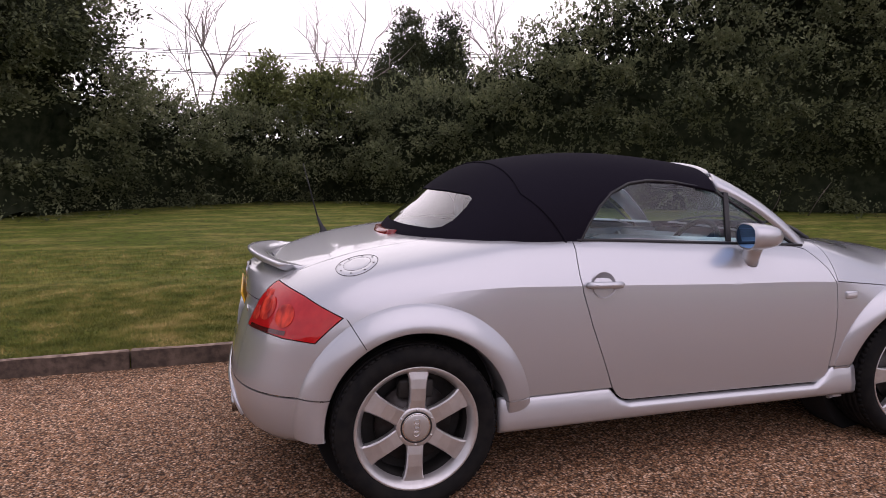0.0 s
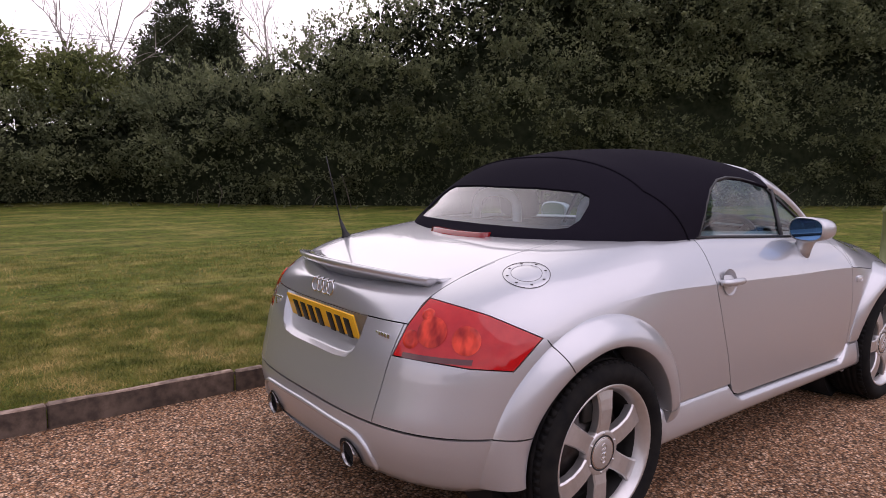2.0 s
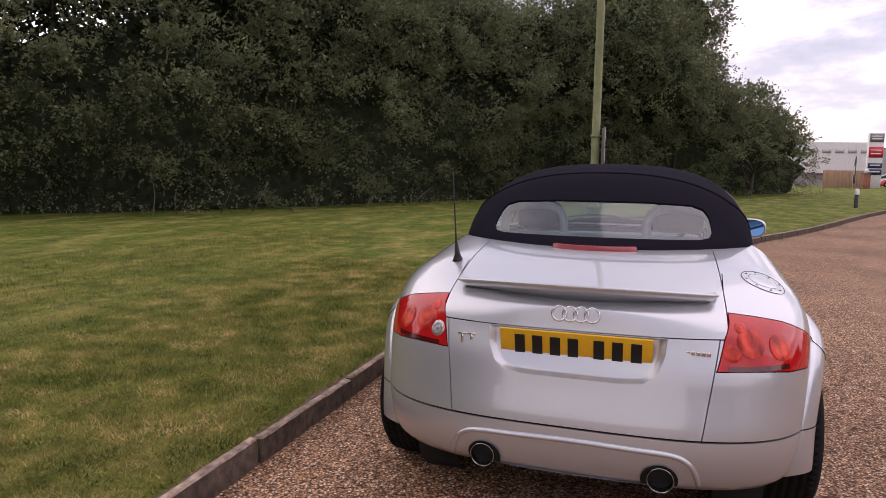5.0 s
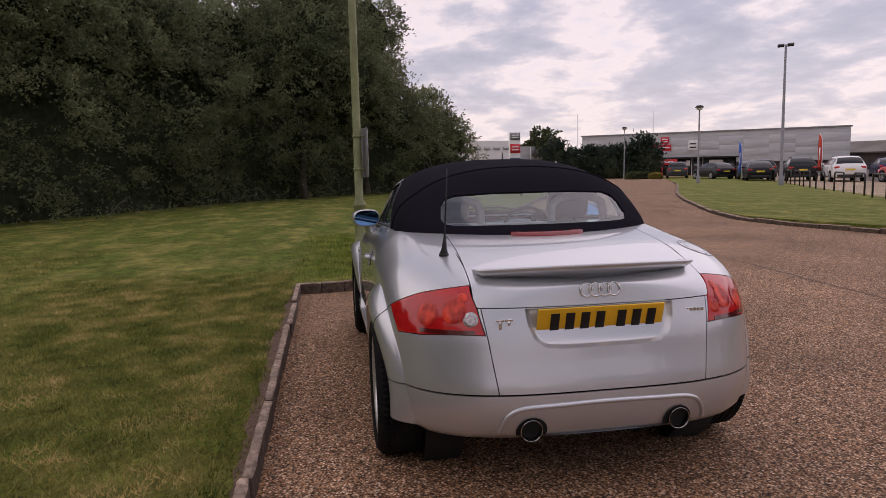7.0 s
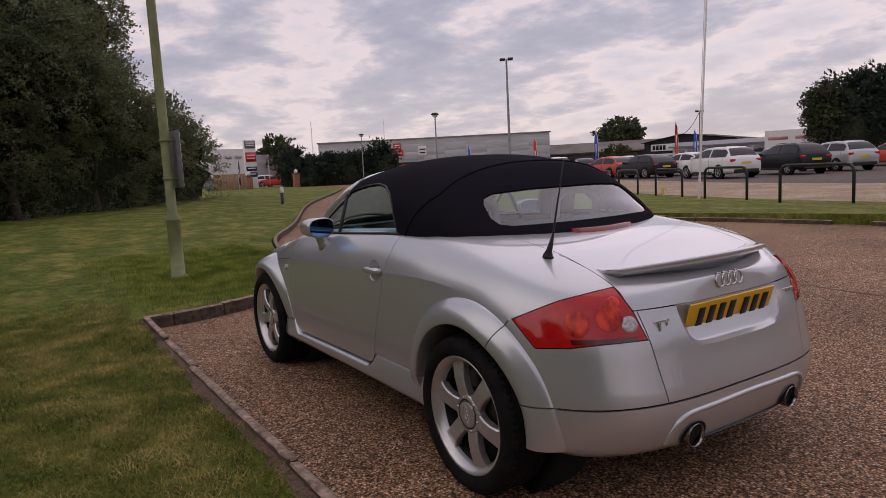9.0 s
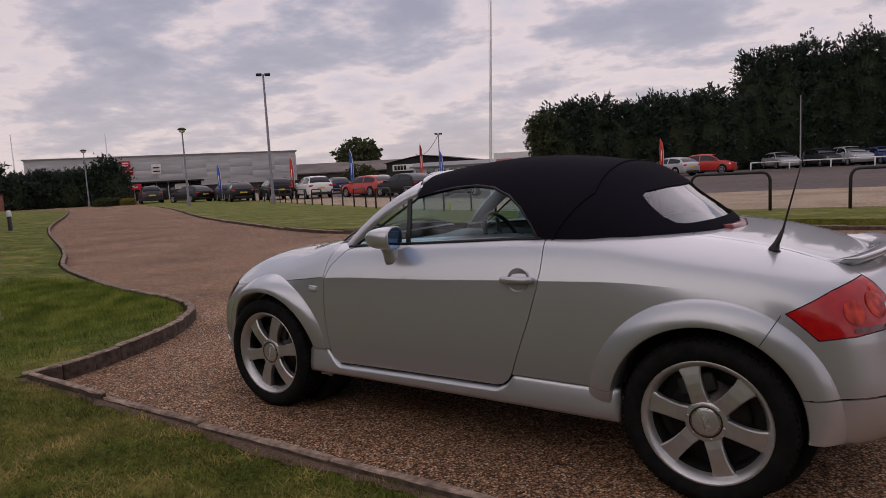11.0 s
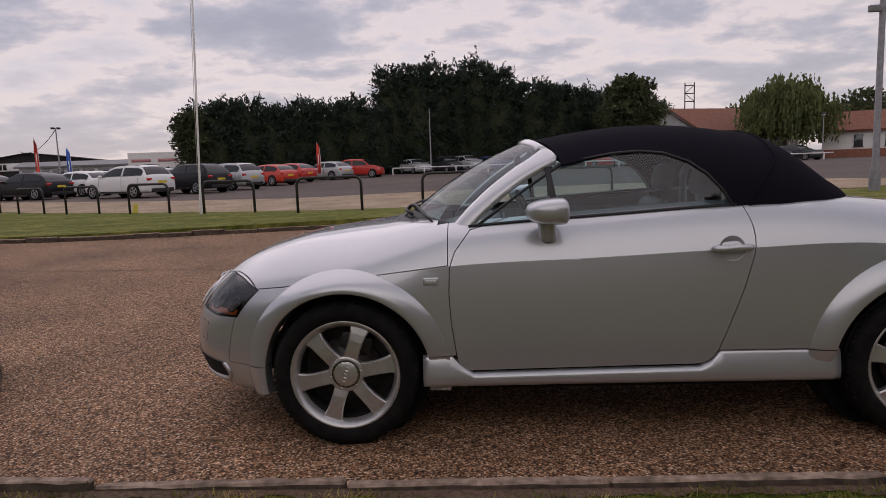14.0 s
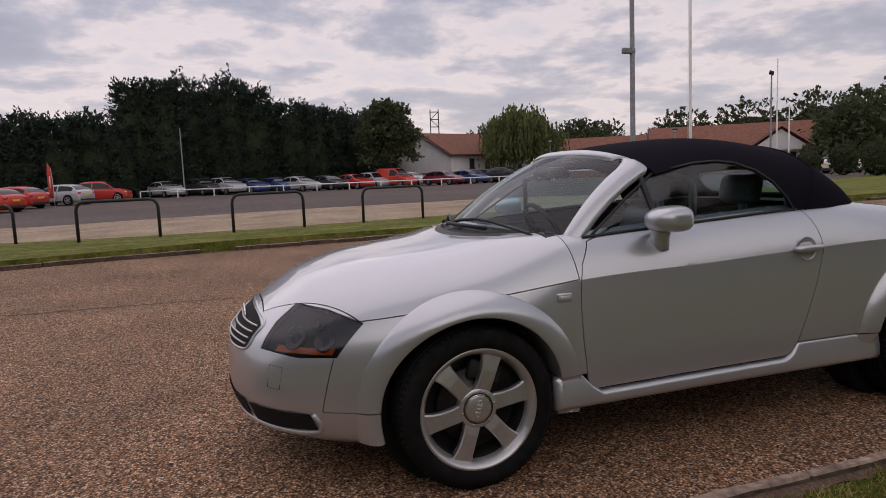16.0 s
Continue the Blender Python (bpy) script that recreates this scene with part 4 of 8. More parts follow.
for x in np.linspace(0.66, -0.485, 14):
    z0, z1 = 0.86, z_top(x) - 0.004
    for _ in range(30):
        zm_ = (z0 + z1) / 2
        z0, z1 = (zm_, z1) if side_y(x, zm_) > 0.692 else (z0, zm_)
    sealline.append((x, 0.690, z0 + 0.003))
tube(bm, sealline, 0.0075, 6)
both("window_seal", bm, TRIM, car, "black rubber window seal")
bm = bmesh.new()
box(bm, -0.013, 0.013, -0.006, 0.006, -0.135, 0.135, 0.003, look((0.285, glass_y(1.05), 1.045), (0.285, 9, 1.045 + 0.4 * 8)) @ pose(0, 0, 0, -90) @ pose(0, 0, 0, 0, 9, 0))
both("window_bar", bm, TRIM, car)
# inner door skin below the glass
bm = bmesh.new()
box(bm, -0.8, 0.78, 0.645, 0.665, 0.35, 0.90, 0.005)
both("door_lining", bm, SEATM, car)

# ---- windscreen and its frame ----
def ws_base(s):
    return Vector((1.0 - 0.243 * s * s, 0.649 * s, 0.928 - 0.033 * s * s))


def ws_top(s):
    return Vector((0.398 - 0.085 * s * s, 0.505 * s, 1.290 - 0.046 * s * s))


def ws(s, r):
    p = ws_base(s).lerp(ws_top(s), r)
    return p + Vector((0.5, 0, 0.85)).normalized() * 0.035 * 4 * r * (1 - r) * 0.9


bm = bmesh.new()
g = [[bm.verts.new(ws(-1 + 2 * i / 24, j / 12)) for i in range(25)] for j in range(13)]
for a, b in zip(g, g[1:]):
    for i in range(24):
        bm.faces.new((a[i], b[i], b[i + 1], a[i + 1]))
bmesh.ops.recalc_face_normals(bm, faces=bm.faces[:])
part("windscreen", bm, SCREEN, car, "raked clear windscreen").visible_shadow = False
bm = bmesh.new()
up = Vector((0.5, 0, 0.85)).normalized() * 0.003
g = [[bm.verts.new(ws(-1 + 2 * i / 24, r) + up) for i in range(25)] for r in (0.0, 0.04, 0.085)]
for a, b in zip(g, g[1:]):
    for i in range(24):
        bm.faces.new((a[i], b[i], b[i + 1], a[i + 1]))
bmesh.ops.recalc_face_normals(bm, faces=bm.faces[:])
part("screen_band", bm, TRIM, car, "black band along the foot of the windscreen")
inner = [ws(1, r) for r in (-0.02, 0.15, 0.3, 0.45, 0.6, 0.75, 0.87)] + [ws_top(0.94) + Vector((-0.006, 0, 0.004))] + [ws_top(s) for s in (0.84, 0.6, 0.3, 0)]
bulge = Vector((0.5, 0.15, 0.85)).normalized() * 0.036
outer = [Vector((0.675, 0.684, 0.893)).lerp(Vector((0.262, 0.588, 1.196)), r) + bulge * 4 * r * (1 - r) * 0.9 for r in (-0.02, 0.15, 0.3, 0.45, 0.6, 0.75, 0.87)]
outer += [Vector((0.262, 0.580, 1.205)), Vector((0.285, 0.50, 1.245)), Vector((0.32, 0.36, 1.282)), Vector((0.338, 0.18, 1.302)), Vector((0.345, 0.0, 1.305))]
inner, outer = smooth_line(inner, 5), smooth_line(outer, 5)
bm = bmesh.new()
rows = []
for k, (a, b) in enumerate(zip(inner, outer)):
    d = (b - a)
    along_d = (inner[min(k + 1, len(inner) - 1)] - inner[max(k - 1, 0)]).normalized()
    no = d.cross(along_d).normalized()
    if no.z < 0:
        no = -no
    w = d.length
    row = [a - no * 0.012, a + no * 0.003, a + d * 0.2 + no * 0.010, a + d * 0.5 + no * 0.014, a + d * 0.8 + no * 0.010, b + no * 0.003, b - no * 0.015]
    rows.append([bm.verts.new(p) for p in row])
for a, b in zip(rows, rows[1:]):
    for j in range(6):
        bm.faces.new((a[j], a[j + 1], b[j + 1], b[j]))
for v in rows[-1]:
    v.co.y = 0
bmesh.ops.recalc_face_normals(bm, faces=bm.faces[:])
if sum(f.normal.z for f in bm.faces) < 0:
    bmesh.ops.reverse_faces(bm, faces=bm.faces[:])
part("windscreen_frame", mirrored(bm, True), PAINT, car, "silver windscreen frame")
# scuttle and wipers
bm = bmesh.new()
g = [[bm.verts.new((ws_base(s).x + dx, ws_base(s).y, body_z(ws_base(s).x + dx, ws_base(s).y) + dz)) for s in np.linspace(-0.90, 0.90, 25)] for dx, dz in ((-0.02, -0.01), (-0.002, 0.012), (0.035, 0.010), (0.062, -0.008))]
for a, b in zip(g, g[1:]):
    for i in range(24):
        bm.faces.new((a[i], b[i], b[i + 1], a[i + 1]))
bmesh.ops.recalc_face_normals(bm, faces=bm.faces[:])
part("scuttle", bm, TRIM, car, "black scuttle panel below the windscreen")
for s0, s1 in ((-0.10, 0.86), (-0.86, 0.06)):
    bm = bmesh.new()
    pts = [ws(s0 + (s1 - s0) * u, 0.03 + 0.10 * math.sin(math.pi * u) * (1 - 0.4 * u)) + Vector((0.018, 0, 0.022)) for u in (0, 0.2, 0.4, 0.6, 0.8, 1)]
    tube(bm, pts, [0.010, 0.009, 0.008, 0.007, 0.006, 0.005], 6)
    tube(bm, [ws(s0 + (s1 - s0) * u, 0.05) + Vector((0.028, 0, 0.018)) for u in (0.0, 0.3, 0.62)], 0.009, 6)
    part("wiper", bm, TRIM, car)

# ---- details on the sides ----
def mirror_shell():
    """A rounded-box shell with an open rear rim, pointing forwards."""
    bm = bmesh.new()
    m = Matrix.Translation((0.268, 0.788, 0.990)) @ pose(0, 0, 0, 0, 0, 14)
    rows = []
    for u in [math.sin(math.pi / 2 * k / 14) for k in range(14)] + [0.9995]:
        q = (1 - u**2.5) ** (1 / 2.5)
        ring = []
        for k in range(40):
            c, t = math.cos(2 * math.pi * k / 40), math.sin(2 * math.pi * k / 40)
            ring.append(bm.verts.new(m @ Vector((0.150 * u, 0.091 * q * math.copysign(abs(c) ** 0.74, c), 0.057 * q * math.copysign(abs(t) ** 0.74, t)))))
        rows.append(ring)
    back = [bm.verts.new(m @ Vector((-0.004, (m.inverted() @ v.co).y * 0.93, (m.inverted() @ v.co).z * 0.90))) for v in rows[0]]
    rows.insert(0, back)
    for a, b in zip(rows, rows[1:]):
        for k in range(40):
            bm.faces.new((a[k], b[k], b[(k + 1) % 40], a[(k + 1) % 40]))
    bm.faces.new(rows[-1])
    bmesh.ops.recalc_face_normals(bm, faces=bm.faces[:])
    return bm, [m.inverted() @ v.co for v in back], m


bm, rimline, mm = mirror_shell()
both("mirror_housing", bm, PAINT, car, "rounded silver door mirror")
bm = bmesh.new()
poly(bm, [mm @ Vector((-0.002, p.y * 0.97, p.z * 0.97)) for p in rimline])
bmesh.ops.recalc_face_normals(bm, faces=bm.faces[:])
both("mirror_glass", bm, MIRROR, car, "blue-tinted mirror glass")
bm = bmesh.new()
secs = [((0.325, 0.772, 0.955), 0.045), ((0.325, 0.762, 0.92), 0.038), ((0.322, 0.755, 0.895), 0.039), ((0.32, 0.745, 0.870), 0.044)]
tube(bm, [p for p, _ in secs], [r for _, r in secs], 14)
both("mirror_stalk", bm, PAINT, car)
# recess behind the handle: its shade is put into a darker silver
bm = bmesh.new()
lathe(bm, [(0.0, -0.012), (0.040, -0.010), (0.050, 0.0), (0.053, 0.001)], 28, Matrix.Translation((-0.425, body_y(-0.425, 0.815) + 0.0025, 0.815)) @ pose(0, 0, 0, -90) @ pose(0, 0, 0, 7))
both("handle_cup", bm, mat("shaded_silver", (0.35, 0.345, 0.35), 0.35, 0.6, coat=0.6), car, "round recess behind the handle")
bm = bmesh.new()
yh = body_y(-0.42, 0.82)
tube(bm, [(-0.345, yh + 0.008, 0.815), (-0.355, yh + 0.02, 0.816), (-0.38, yh + 0.026, 0.817), (-0.46, yh + 0.026, 0.819), (-0.49, yh + 0.02, 0.820), (-0.502, yh + 0.008, 0.820)], [0.011, 0.014, 0.0145, 0.0145, 0.014, 0.011], 12)
both("door_handle", bm, PAINT, car, "silver bar door handle")
bm = bmesh.new()
yi = body_y(0.823, 0.712)
box(bm, 0.79, 0.856, yi - 0.006, yi + 0.008, 0.694, 0.728, 0.006)
both("side_repeater", bm, PAINT, car, "small silver-rimmed side indicator")
bm = bmesh.new()
box(bm, 0.799, 0.847, yi, yi + 0.010, 0.704, 0.719, 0.004)
both("repeater_lens", bm, mat("pale_lens", (0.6, 0.6, 0.6), 0.15, 0, coat=1), car)
# filler cap on one flank only
def on_wing(r, a, up):
    """A point of the rear wing round the filler, r from its middle."""
    x, y = -1.39 + r * math.cos(a), -0.64 + r * 0.93 * math.sin(a)
    return Vector((x, y, body_z(x, y) + up))


bm = bmesh.new()
rings = [[bm.verts.new(on_wing(r, 2 * math.pi * k / 40, up)) for k in range(40)] for r, up in ((0.006, 0.0022), (0.03, 0.0022), (0.051, 0.0022), (0.053, 0.0012), (0.055, 0.0020), (0.078, 0.0018), (0.0805, 0.0002))]
bm.faces.new(rings[0])
for p, q in zip(rings, rings[1:]):
    for k in range(40):
        bm.faces.new((p[k], q[k], q[(k + 1) % 40], p[(k + 1) % 40]))
bmesh.ops.recalc_face_normals(bm, faces=bm.faces[:])
cap = part("filler_cap", bm, PAINT, car, "round bolted aluminium filler cap")
for r in (0.053, 0.0808):
    bm = bmesh.new()
    tube(bm, [on_wing(r, 2 * math.pi * k / 40, 0.0012) for k in range(40)], 0.0010, 5, closed=True)
    part("cap_joint", bm, STEEL, cap)
for k in range(8):
    p = on_wing(0.067, 2 * math.pi * (k + 0.4) / 8, 0.0012)
    bm = bmesh.new()
    lathe(bm, [(0.0, 0.0022), (0.0042, 0.0022), (0.0050, 0.0)], 10, Matrix.Translation(p))
    part("cap_bolt", bm, STEEL, cap)
# aerial
ab = Vector((-1.395, 0.548, body_z(-1.395, 0.548) - 0.004))
bm = bmesh.new()
tube(bm, [ab, ab + Vector((0.0, 0, 0.012)), ab + Vector((-0.008, 0, 0.03)), ab + Vector((-0.030, 0, 0.085))], [0.024, 0.019, 0.012, 0.006], 12)
tube(bm, [ab + Vector((-0.030, 0, 0.085)), ab + Vector((-0.10, -0.004, 0.375))], [0.0042, 0.002], 8)
part("aerial", bm, TRIM, car, "short black whip aerial")

# ---- tail ----
bm = bmesh.new()
rows = []
for k in range(41):
    y = -0.466 + 0.932 * k / 40
    u = y / 0.466
    xt = -1.795 + 0.125 * u * u
    edge = min(1.0, (1 - abs(u)) / 0.05) ** 0.5 if abs(u) > 0.95 else 1
    zt = 0.918 - 0.022 * u * u
    row = [(xt + 0.125, body_z(xt + 0.125, y) - 0.004), (xt + 0.09, max(zt - 0.016, body_z(xt + 0.09, y) + 0.003)), (xt + 0.06, zt - 0.004), (xt + 0.02, zt + 0.004), (xt, zt + 0.006), (xt - 0.001, zt - 0.002), (xt + 0.008, zt - 0.017 * edge), (xt + 0.045, zt - 0.036 * edge), (xt + 0.070, body_z(xt + 0.070, y) - 0.006)]
    rows.append([bm.verts.new((x, y, z)) for x, z in row])
for a, b in zip(rows, rows[1:]):
    for j in range(9):
        bm.faces.new((a[j], a[(j + 1) % 9], b[(j + 1) % 9], b[j]))
bm.faces.new(rows[0]); bm.faces.new(rows[-1][::-1])
bmesh.ops.recalc_face_normals(bm, faces=bm.faces[:])
part("spoiler", bm, PAINT, car, "low silver boot-lip spoiler")
# ring badge
bm = bmesh.new()
for k in range(4):
    pts = []
    for j in range(24):
        t = 2 * math.pi * j / 24
        y, z = (k - 1.5) * 0.0375 + 0.025 * math.cos(t), 0.823 + 0.025 * math.sin(t)
        pts.append((end_x(y, z) - 0.003, y, z))
    tube(bm, pts, 0.0036, 6, closed=True)
part("ring_badge", bm, CHROME, car, "chrome badge of linked rings")
# plate in its recess
half_loop = smooth_line([Vector((0, y, z)) for y, z in RECESS], 4)
loop = [(p.y, p.z) for p in half_loop] + [(-p.y, p.z) for p in half_loop[::-1]]
DEEP = 0.030
bm = bmesh.new()
rings = []
for f, d in ((1.0, -0.001), (0.985, 0.004), (0.945, 0.7), (0.91, 1.0)):
    ring = []
    for y, z in loop:
        yy, zz = y * f, 0.70 + (z - 0.70) * (1 - (1 - f) * 1.7 if z < 0.70 else 1.0)
        flat_x = end_x(0.12, 0.70) - 0.31 * (zz - 0.70) * -1
        xx = end_x(y, z) + d if d < 0.1 else (end_x(y, z) + (flat_x - end_x(y, z)) * d) + DEEP * d
        ring.append(bm.verts.new((xx, yy, zz)))
    rings.append(ring)
for a, b in zip(rings, rings[1:]):
    for k in range(len(a) - 1):
        bm.faces.new((a[k], a[k + 1], b[k + 1], b[k]))
bm.faces.new(rings[-1])
bmesh.ops.recalc_face_normals(bm, faces=bm.faces[:])
if sum(f.normal.x * f.calc_area() for f in bm.faces) > 0:
    bmesh.ops.reverse_faces(bm, faces=bm.faces[:])
part("plate_recess", bm, PAINT, car, "shallow recess round the number plate")
pm = pose(end_x(0.12, 0.70) + DEEP - 0.013, 0, 0.708, 0, -17, 0)
bm = bmesh.new()
box(bm, -0.004, 0.004, -0.26, 0.26, -0.0555, 0.0555, 0.0015, pm)
plate = part("number_plate", bm, YELLOW, car, "yellow rear number plate")
for y0, y1 in ((0.208, 0.172), (0.146, 0.11), (0.084, 0.048), (0.022, -0.014), (-0.066, -0.102), (-0.128, -0.164), (-0.19, -0.226)):
    bm = bmesh.new()
    box(bm, -0.0075, -0.0045, y1, y0, -0.036, 0.037, 0.001, pm)
    part("plate_bar", bm, BLACK, plate)
bm = bmesh.new()
box(bm, -0.008, 0.03, -0.205, 0.205, -0.077, -0.053, 0.006, pm)
part("plate_lamp_housing", bm, TRIM, car)
# letters' badges as plain bars
bm = bmesh.new()
for y in (0.405, 0.37):
    box(bm, -0.003, 0.002, y - 0.016, y + 0.016, 0.008, 0.016, 0.001, Matrix.Translation((end_x(0.385, 0.715) - 0.002, 0, 0.71)))
    box(bm, -0.003, 0.002, y - 0.005, y + 0.005, -0.022, 0.009, 0.001, Matrix.Translation((end_x(0.385, 0.71) - 0.002, 0, 0.71)))
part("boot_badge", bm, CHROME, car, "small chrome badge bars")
bm = bmesh.new()
for k in range(6):
    box(bm, -0.003, 0.002, -0.442 + 0.0165 * k, -0.430 + 0.0165 * k, -0.007, 0.007, 0.001, Matrix.Translation((end_x(0.4, 0.72) - 0.0015, 0, 0.722)))
part("boot_badge", bm, CHROME, car, "small chrome badge bars")
# high brake light
bm = bmesh.new()
rows = []
for k in range(13):
    y = -0.178 + 0.356 * k / 12
    x = -1.178 + 0.06 * (y / 0.178) ** 2 * 0.4
    z = body_z(x, y)
    rows.append([bm.verts.new((x + dx, y, z + dz)) for dx, dz in ((0.025, -0.002), (0.018, 0.018), (-0.012, 0.016), (-0.022, -0.006))])
for a, b in zip(rows, rows[1:]):
    for j in range(3):
        bm.faces.new((a[j], a[j + 1], b[j + 1], b[j]))
bm.faces.new(rows[0]); bm.faces.new(rows[-1][::-1])
bmesh.ops.recalc_face_normals(bm, faces=bm.faces[:])
part("brake_light", bm, mat("dark_red_lens", (0.20, 0.008, 0.008), 0.2, coat=0.4), car, "slim red high brake light")
# exhausts, bumper moulding
TIP = mat("mottled_dark_chrome", (0.42, 0.41, 0.40), 0.22, 1.0, (0.16, 0.15, 0.145), 60, 4)
for s in (-1, 1):
    ex = Vector((end_x(0.30, 0.30), s * 0.304, 0.302))
    bm = bmesh.new()
    lathe(bm, [(0.036, -0.14), (0.0445, -0.14), (0.0445, 0.004), (0.0435, 0.007), (0.0405, 0.005), (0.0395, -0.01), (0.039, -0.12), (0.0, -0.12)], 32, Matrix.Translation(ex + Vector((-0.016, 0, 0))) @ pose(0, 0, 0, 0, -93, 0))
    part("exhaust_tip", bm, TIP, car, "round chrome exhaust tip")
    # dark disc set in the pipe for the shade of its bore
    bm = bmesh.new()
    lathe(bm, [(0.0, 0.0), (0.0365, 0.0)], 24, Matrix.Translation(ex + Vector((0.004, 0, 0))) @ pose(0, 0, 0, 0, -90, 0))
    part("exhaust_bore_shade", bm, GAP, car)
    # flat near-black sheet laid on the bumper, painting the shaded cut-out
    bm = bmesh.new()
    pts = [(end_x(0.30 + 0.060 * math.cos(t), max(0.302 + 0.058 * math.sin(t), 0.25)) - 0.003, s * (0.30 + 0.061 * math.cos(t)), 0.296 + 0.058 * math.sin(t)) for t in (math.pi * (-0.12 + 1.24 * k / 20) for k in range(21))]
    f = poly(bm, pts)
    part("exhaust_cutout_shade", bm, GAP, car)
bm = bmesh.new()
loop = smooth_line([(0, 0.425, 0.285), (0, 0.412, 0.33), (0, 0.385, 0.37), (0, 0.33, 0.392), (0, 0.2, 0.398), (0, 0, 0.402), (0, -0.2, 0.398), (0, -0.33, 0.392), (0, -0.385, 0.37), (0, -0.412, 0.33), (0, -0.425, 0.285)], 6)
tube(bm, [(end_x(p.y, p.z) - 0.001, p.y, p.z) for p in loop], 0.0095, 8)
part("bumper_moulding", bm, PAINT, car, "raised moulding over the exhausts")

# lamps within the tail lights
LAMPCLEAR = mat("clear_reversing_lamp", (0.55, 0.50, 0.50), 0.15, 0.6, (0.30, 0.26, 0.26), 120, coat=1.0, bump=0.5, bump_scale=200, bump_dist=0.003)
def on_tail(y, z, out=0.003):
    p = Vector((end_x(y, z), y, z))
    n = Vector((end_x(y, z + 0.01) - end_x(y, z - 0.01), end_x(y + 0.01, z) - end_x(y - 0.01, z), 0))
    no = Vector((-1, n.y / 0.02, n.x / 0.02)).normalized()
    m = no.to_track_quat("Z", "Y").to_matrix().to_4x4()
    m.translation = p + no * out
    return m


for s in (1, -1):
    for y, z, r, mt in ((0.570, 0.752, 0.050, REDBULB), (0.668, 0.736, 0.046, REDBULB), (0.535, 0.800, 0.022, REDBULB), (0.512, 0.724, 0.030, LAMPCLEAR if s > 0 else REDBULB)):
        bm = bmesh.new()
        lathe(bm, [(0.0, 0.0), (r * 0.3, 0.0004), (r * 0.45, -0.0008), (r * 0.6, 0.0004), (r * 0.8, -0.0008), (r, -0.0030)], 28, on_tail(y, z, 0.0032))
        if s < 0:
            for v in bm.verts:
                v.co.y = -v.co.y
            bmesh.ops.reverse_faces(bm, faces=bm.faces[:])
        part("tail_lamp", bm, mt, car, "round lamp in the red lens")
    bm = bmesh.new()
    rows = []
    for k in range(13):
        y = 0.50 + 0.20 * k / 12
        rows.append([bm.verts.new(Vector((end_x(y, z) - 0.0022, s * y, z))) for z in (0.668, 0.684)])
    for a, b in zip(rows, rows[1:]):
        bm.faces.new((a[0], b[0], b[1], a[1]))
    part("reflector_strip", bm, REDDARK, car)

# ---- nose ----
LAMPBOWL = mat("lamp_reflector", (0.10, 0.10, 0.105), 0.25, 0.8, (0.05, 0.05, 0.055), 40)


def on_nose(y, z, deep):
    """A pose at the nose with z pointing out of it."""
    e = 0.01
    no = Vector((1, -(end_x(y + e, z, False) - end_x(y - e, z, False)) / (2 * e), -(end_x(y, z + e, False) - end_x(y, z - e, False)) / (2 * e))).normalized()
    m = no.to_track_quat("Z", "Y").to_matrix().to_4x4()
    m.translation = Vector((end_x(y, z, False), y, z)) - no * deep
    return m


for s in (1, -1):
    hb = part("headlight_housing", lens_back.copy() if s > 0 else mirrored(lens_back), BLACK, car, "black headlight housing")
    for y, z, r in ((0.545, 0.612, 0.050), (0.650, 0.607, 0.042), (0.590, 0.662, 0.022)):
        bm = bmesh.new()
        lathe(bm, [(0.0, -0.012), (r * 0.40, -0.008), (r * 0.46, 0.002), (r * 0.54, 0.002), (r * 0.9, 0.010), (r, 0.012), (r * 1.04, 0.004)], 28, on_nose(y, z, 0.020))
        part("lamp_bowl", bm if s > 0 else mirrored(bm), LAMPBOWL, hb)
    bm = bmesh.new()
    rows = []
    for k in range(13):
        y = 0.50 + 0.19 * k / 12
        rows.append([bm.verts.new(on_nose(y, z, 0.012).translation) for z in (0.556, 0.580)])
    for p, q in zip(rows, rows[1:]):
        bm.faces.new((p[0], q[0], q[1], p[1]))
    part("indicator_strip", bm if s > 0 else mirrored(bm), AMBER, hb, "amber indicator strip")
    bm = bmesh.new()
    rows = []
    for k in range(11):       # side intake
        y = 0.385 + 0.265 * k / 10
        lo, hi = 0.247 + 0.012 * (k / 10) ** 3, 0.326
        rows.append([bm.verts.new((end_x(y, z, False) + 0.006, s * y, z)) for z in (lo, hi)])
    for a, b in zip(rows, rows[1:]):
        bm.faces.new((a[0], b[0], b[1], a[1]))
    part("side_intake", bm, GAP, car, "black lower side intake")
    bm = bmesh.new()
    lipline = [(0.655, 0.325), (0.662, 0.285), (0.645, 0.252), (0.60, 0.238), (0.50, 0.236), (0.40, 0.236), (0.20, 0.238), (0.0, 0.238)]
    tube(bm, [(end_x(p.y, p.z, False) + 0.001, s * p.y, p.z) for p in smooth_line([Vector((0, y, z)) for y, z in lipline], 4)], 0.011, 8)
    part("intake_lip", bm, PAINT, car)
    bm = bmesh.new()
    loop = [(0.512, 0.415), (0.562, 0.411), (0.566, 0.498), (0.510, 0.502)]
    tube(bm, [(end_x(y, z, False) + 0.0005, s * y, z) for y, z in loop], 0.0013, 5, closed=True)
    part("washer_cover", bm, STEEL, car)
# lower middle intake
bm = bmesh.new()
rows = []
for k in range(17):
    y = -0.355 + 0.71 * k / 16
    rows.append([bm.verts.new((end_x(y, z, False) + 0.006, y, z)) for z in (0.25, 0.29, 0.33)])
for a, b in zip(rows, rows[1:]):
    for j in (0, 1):
        bm.faces.new((a[j], b[j], b[j + 1], a[j + 1]))
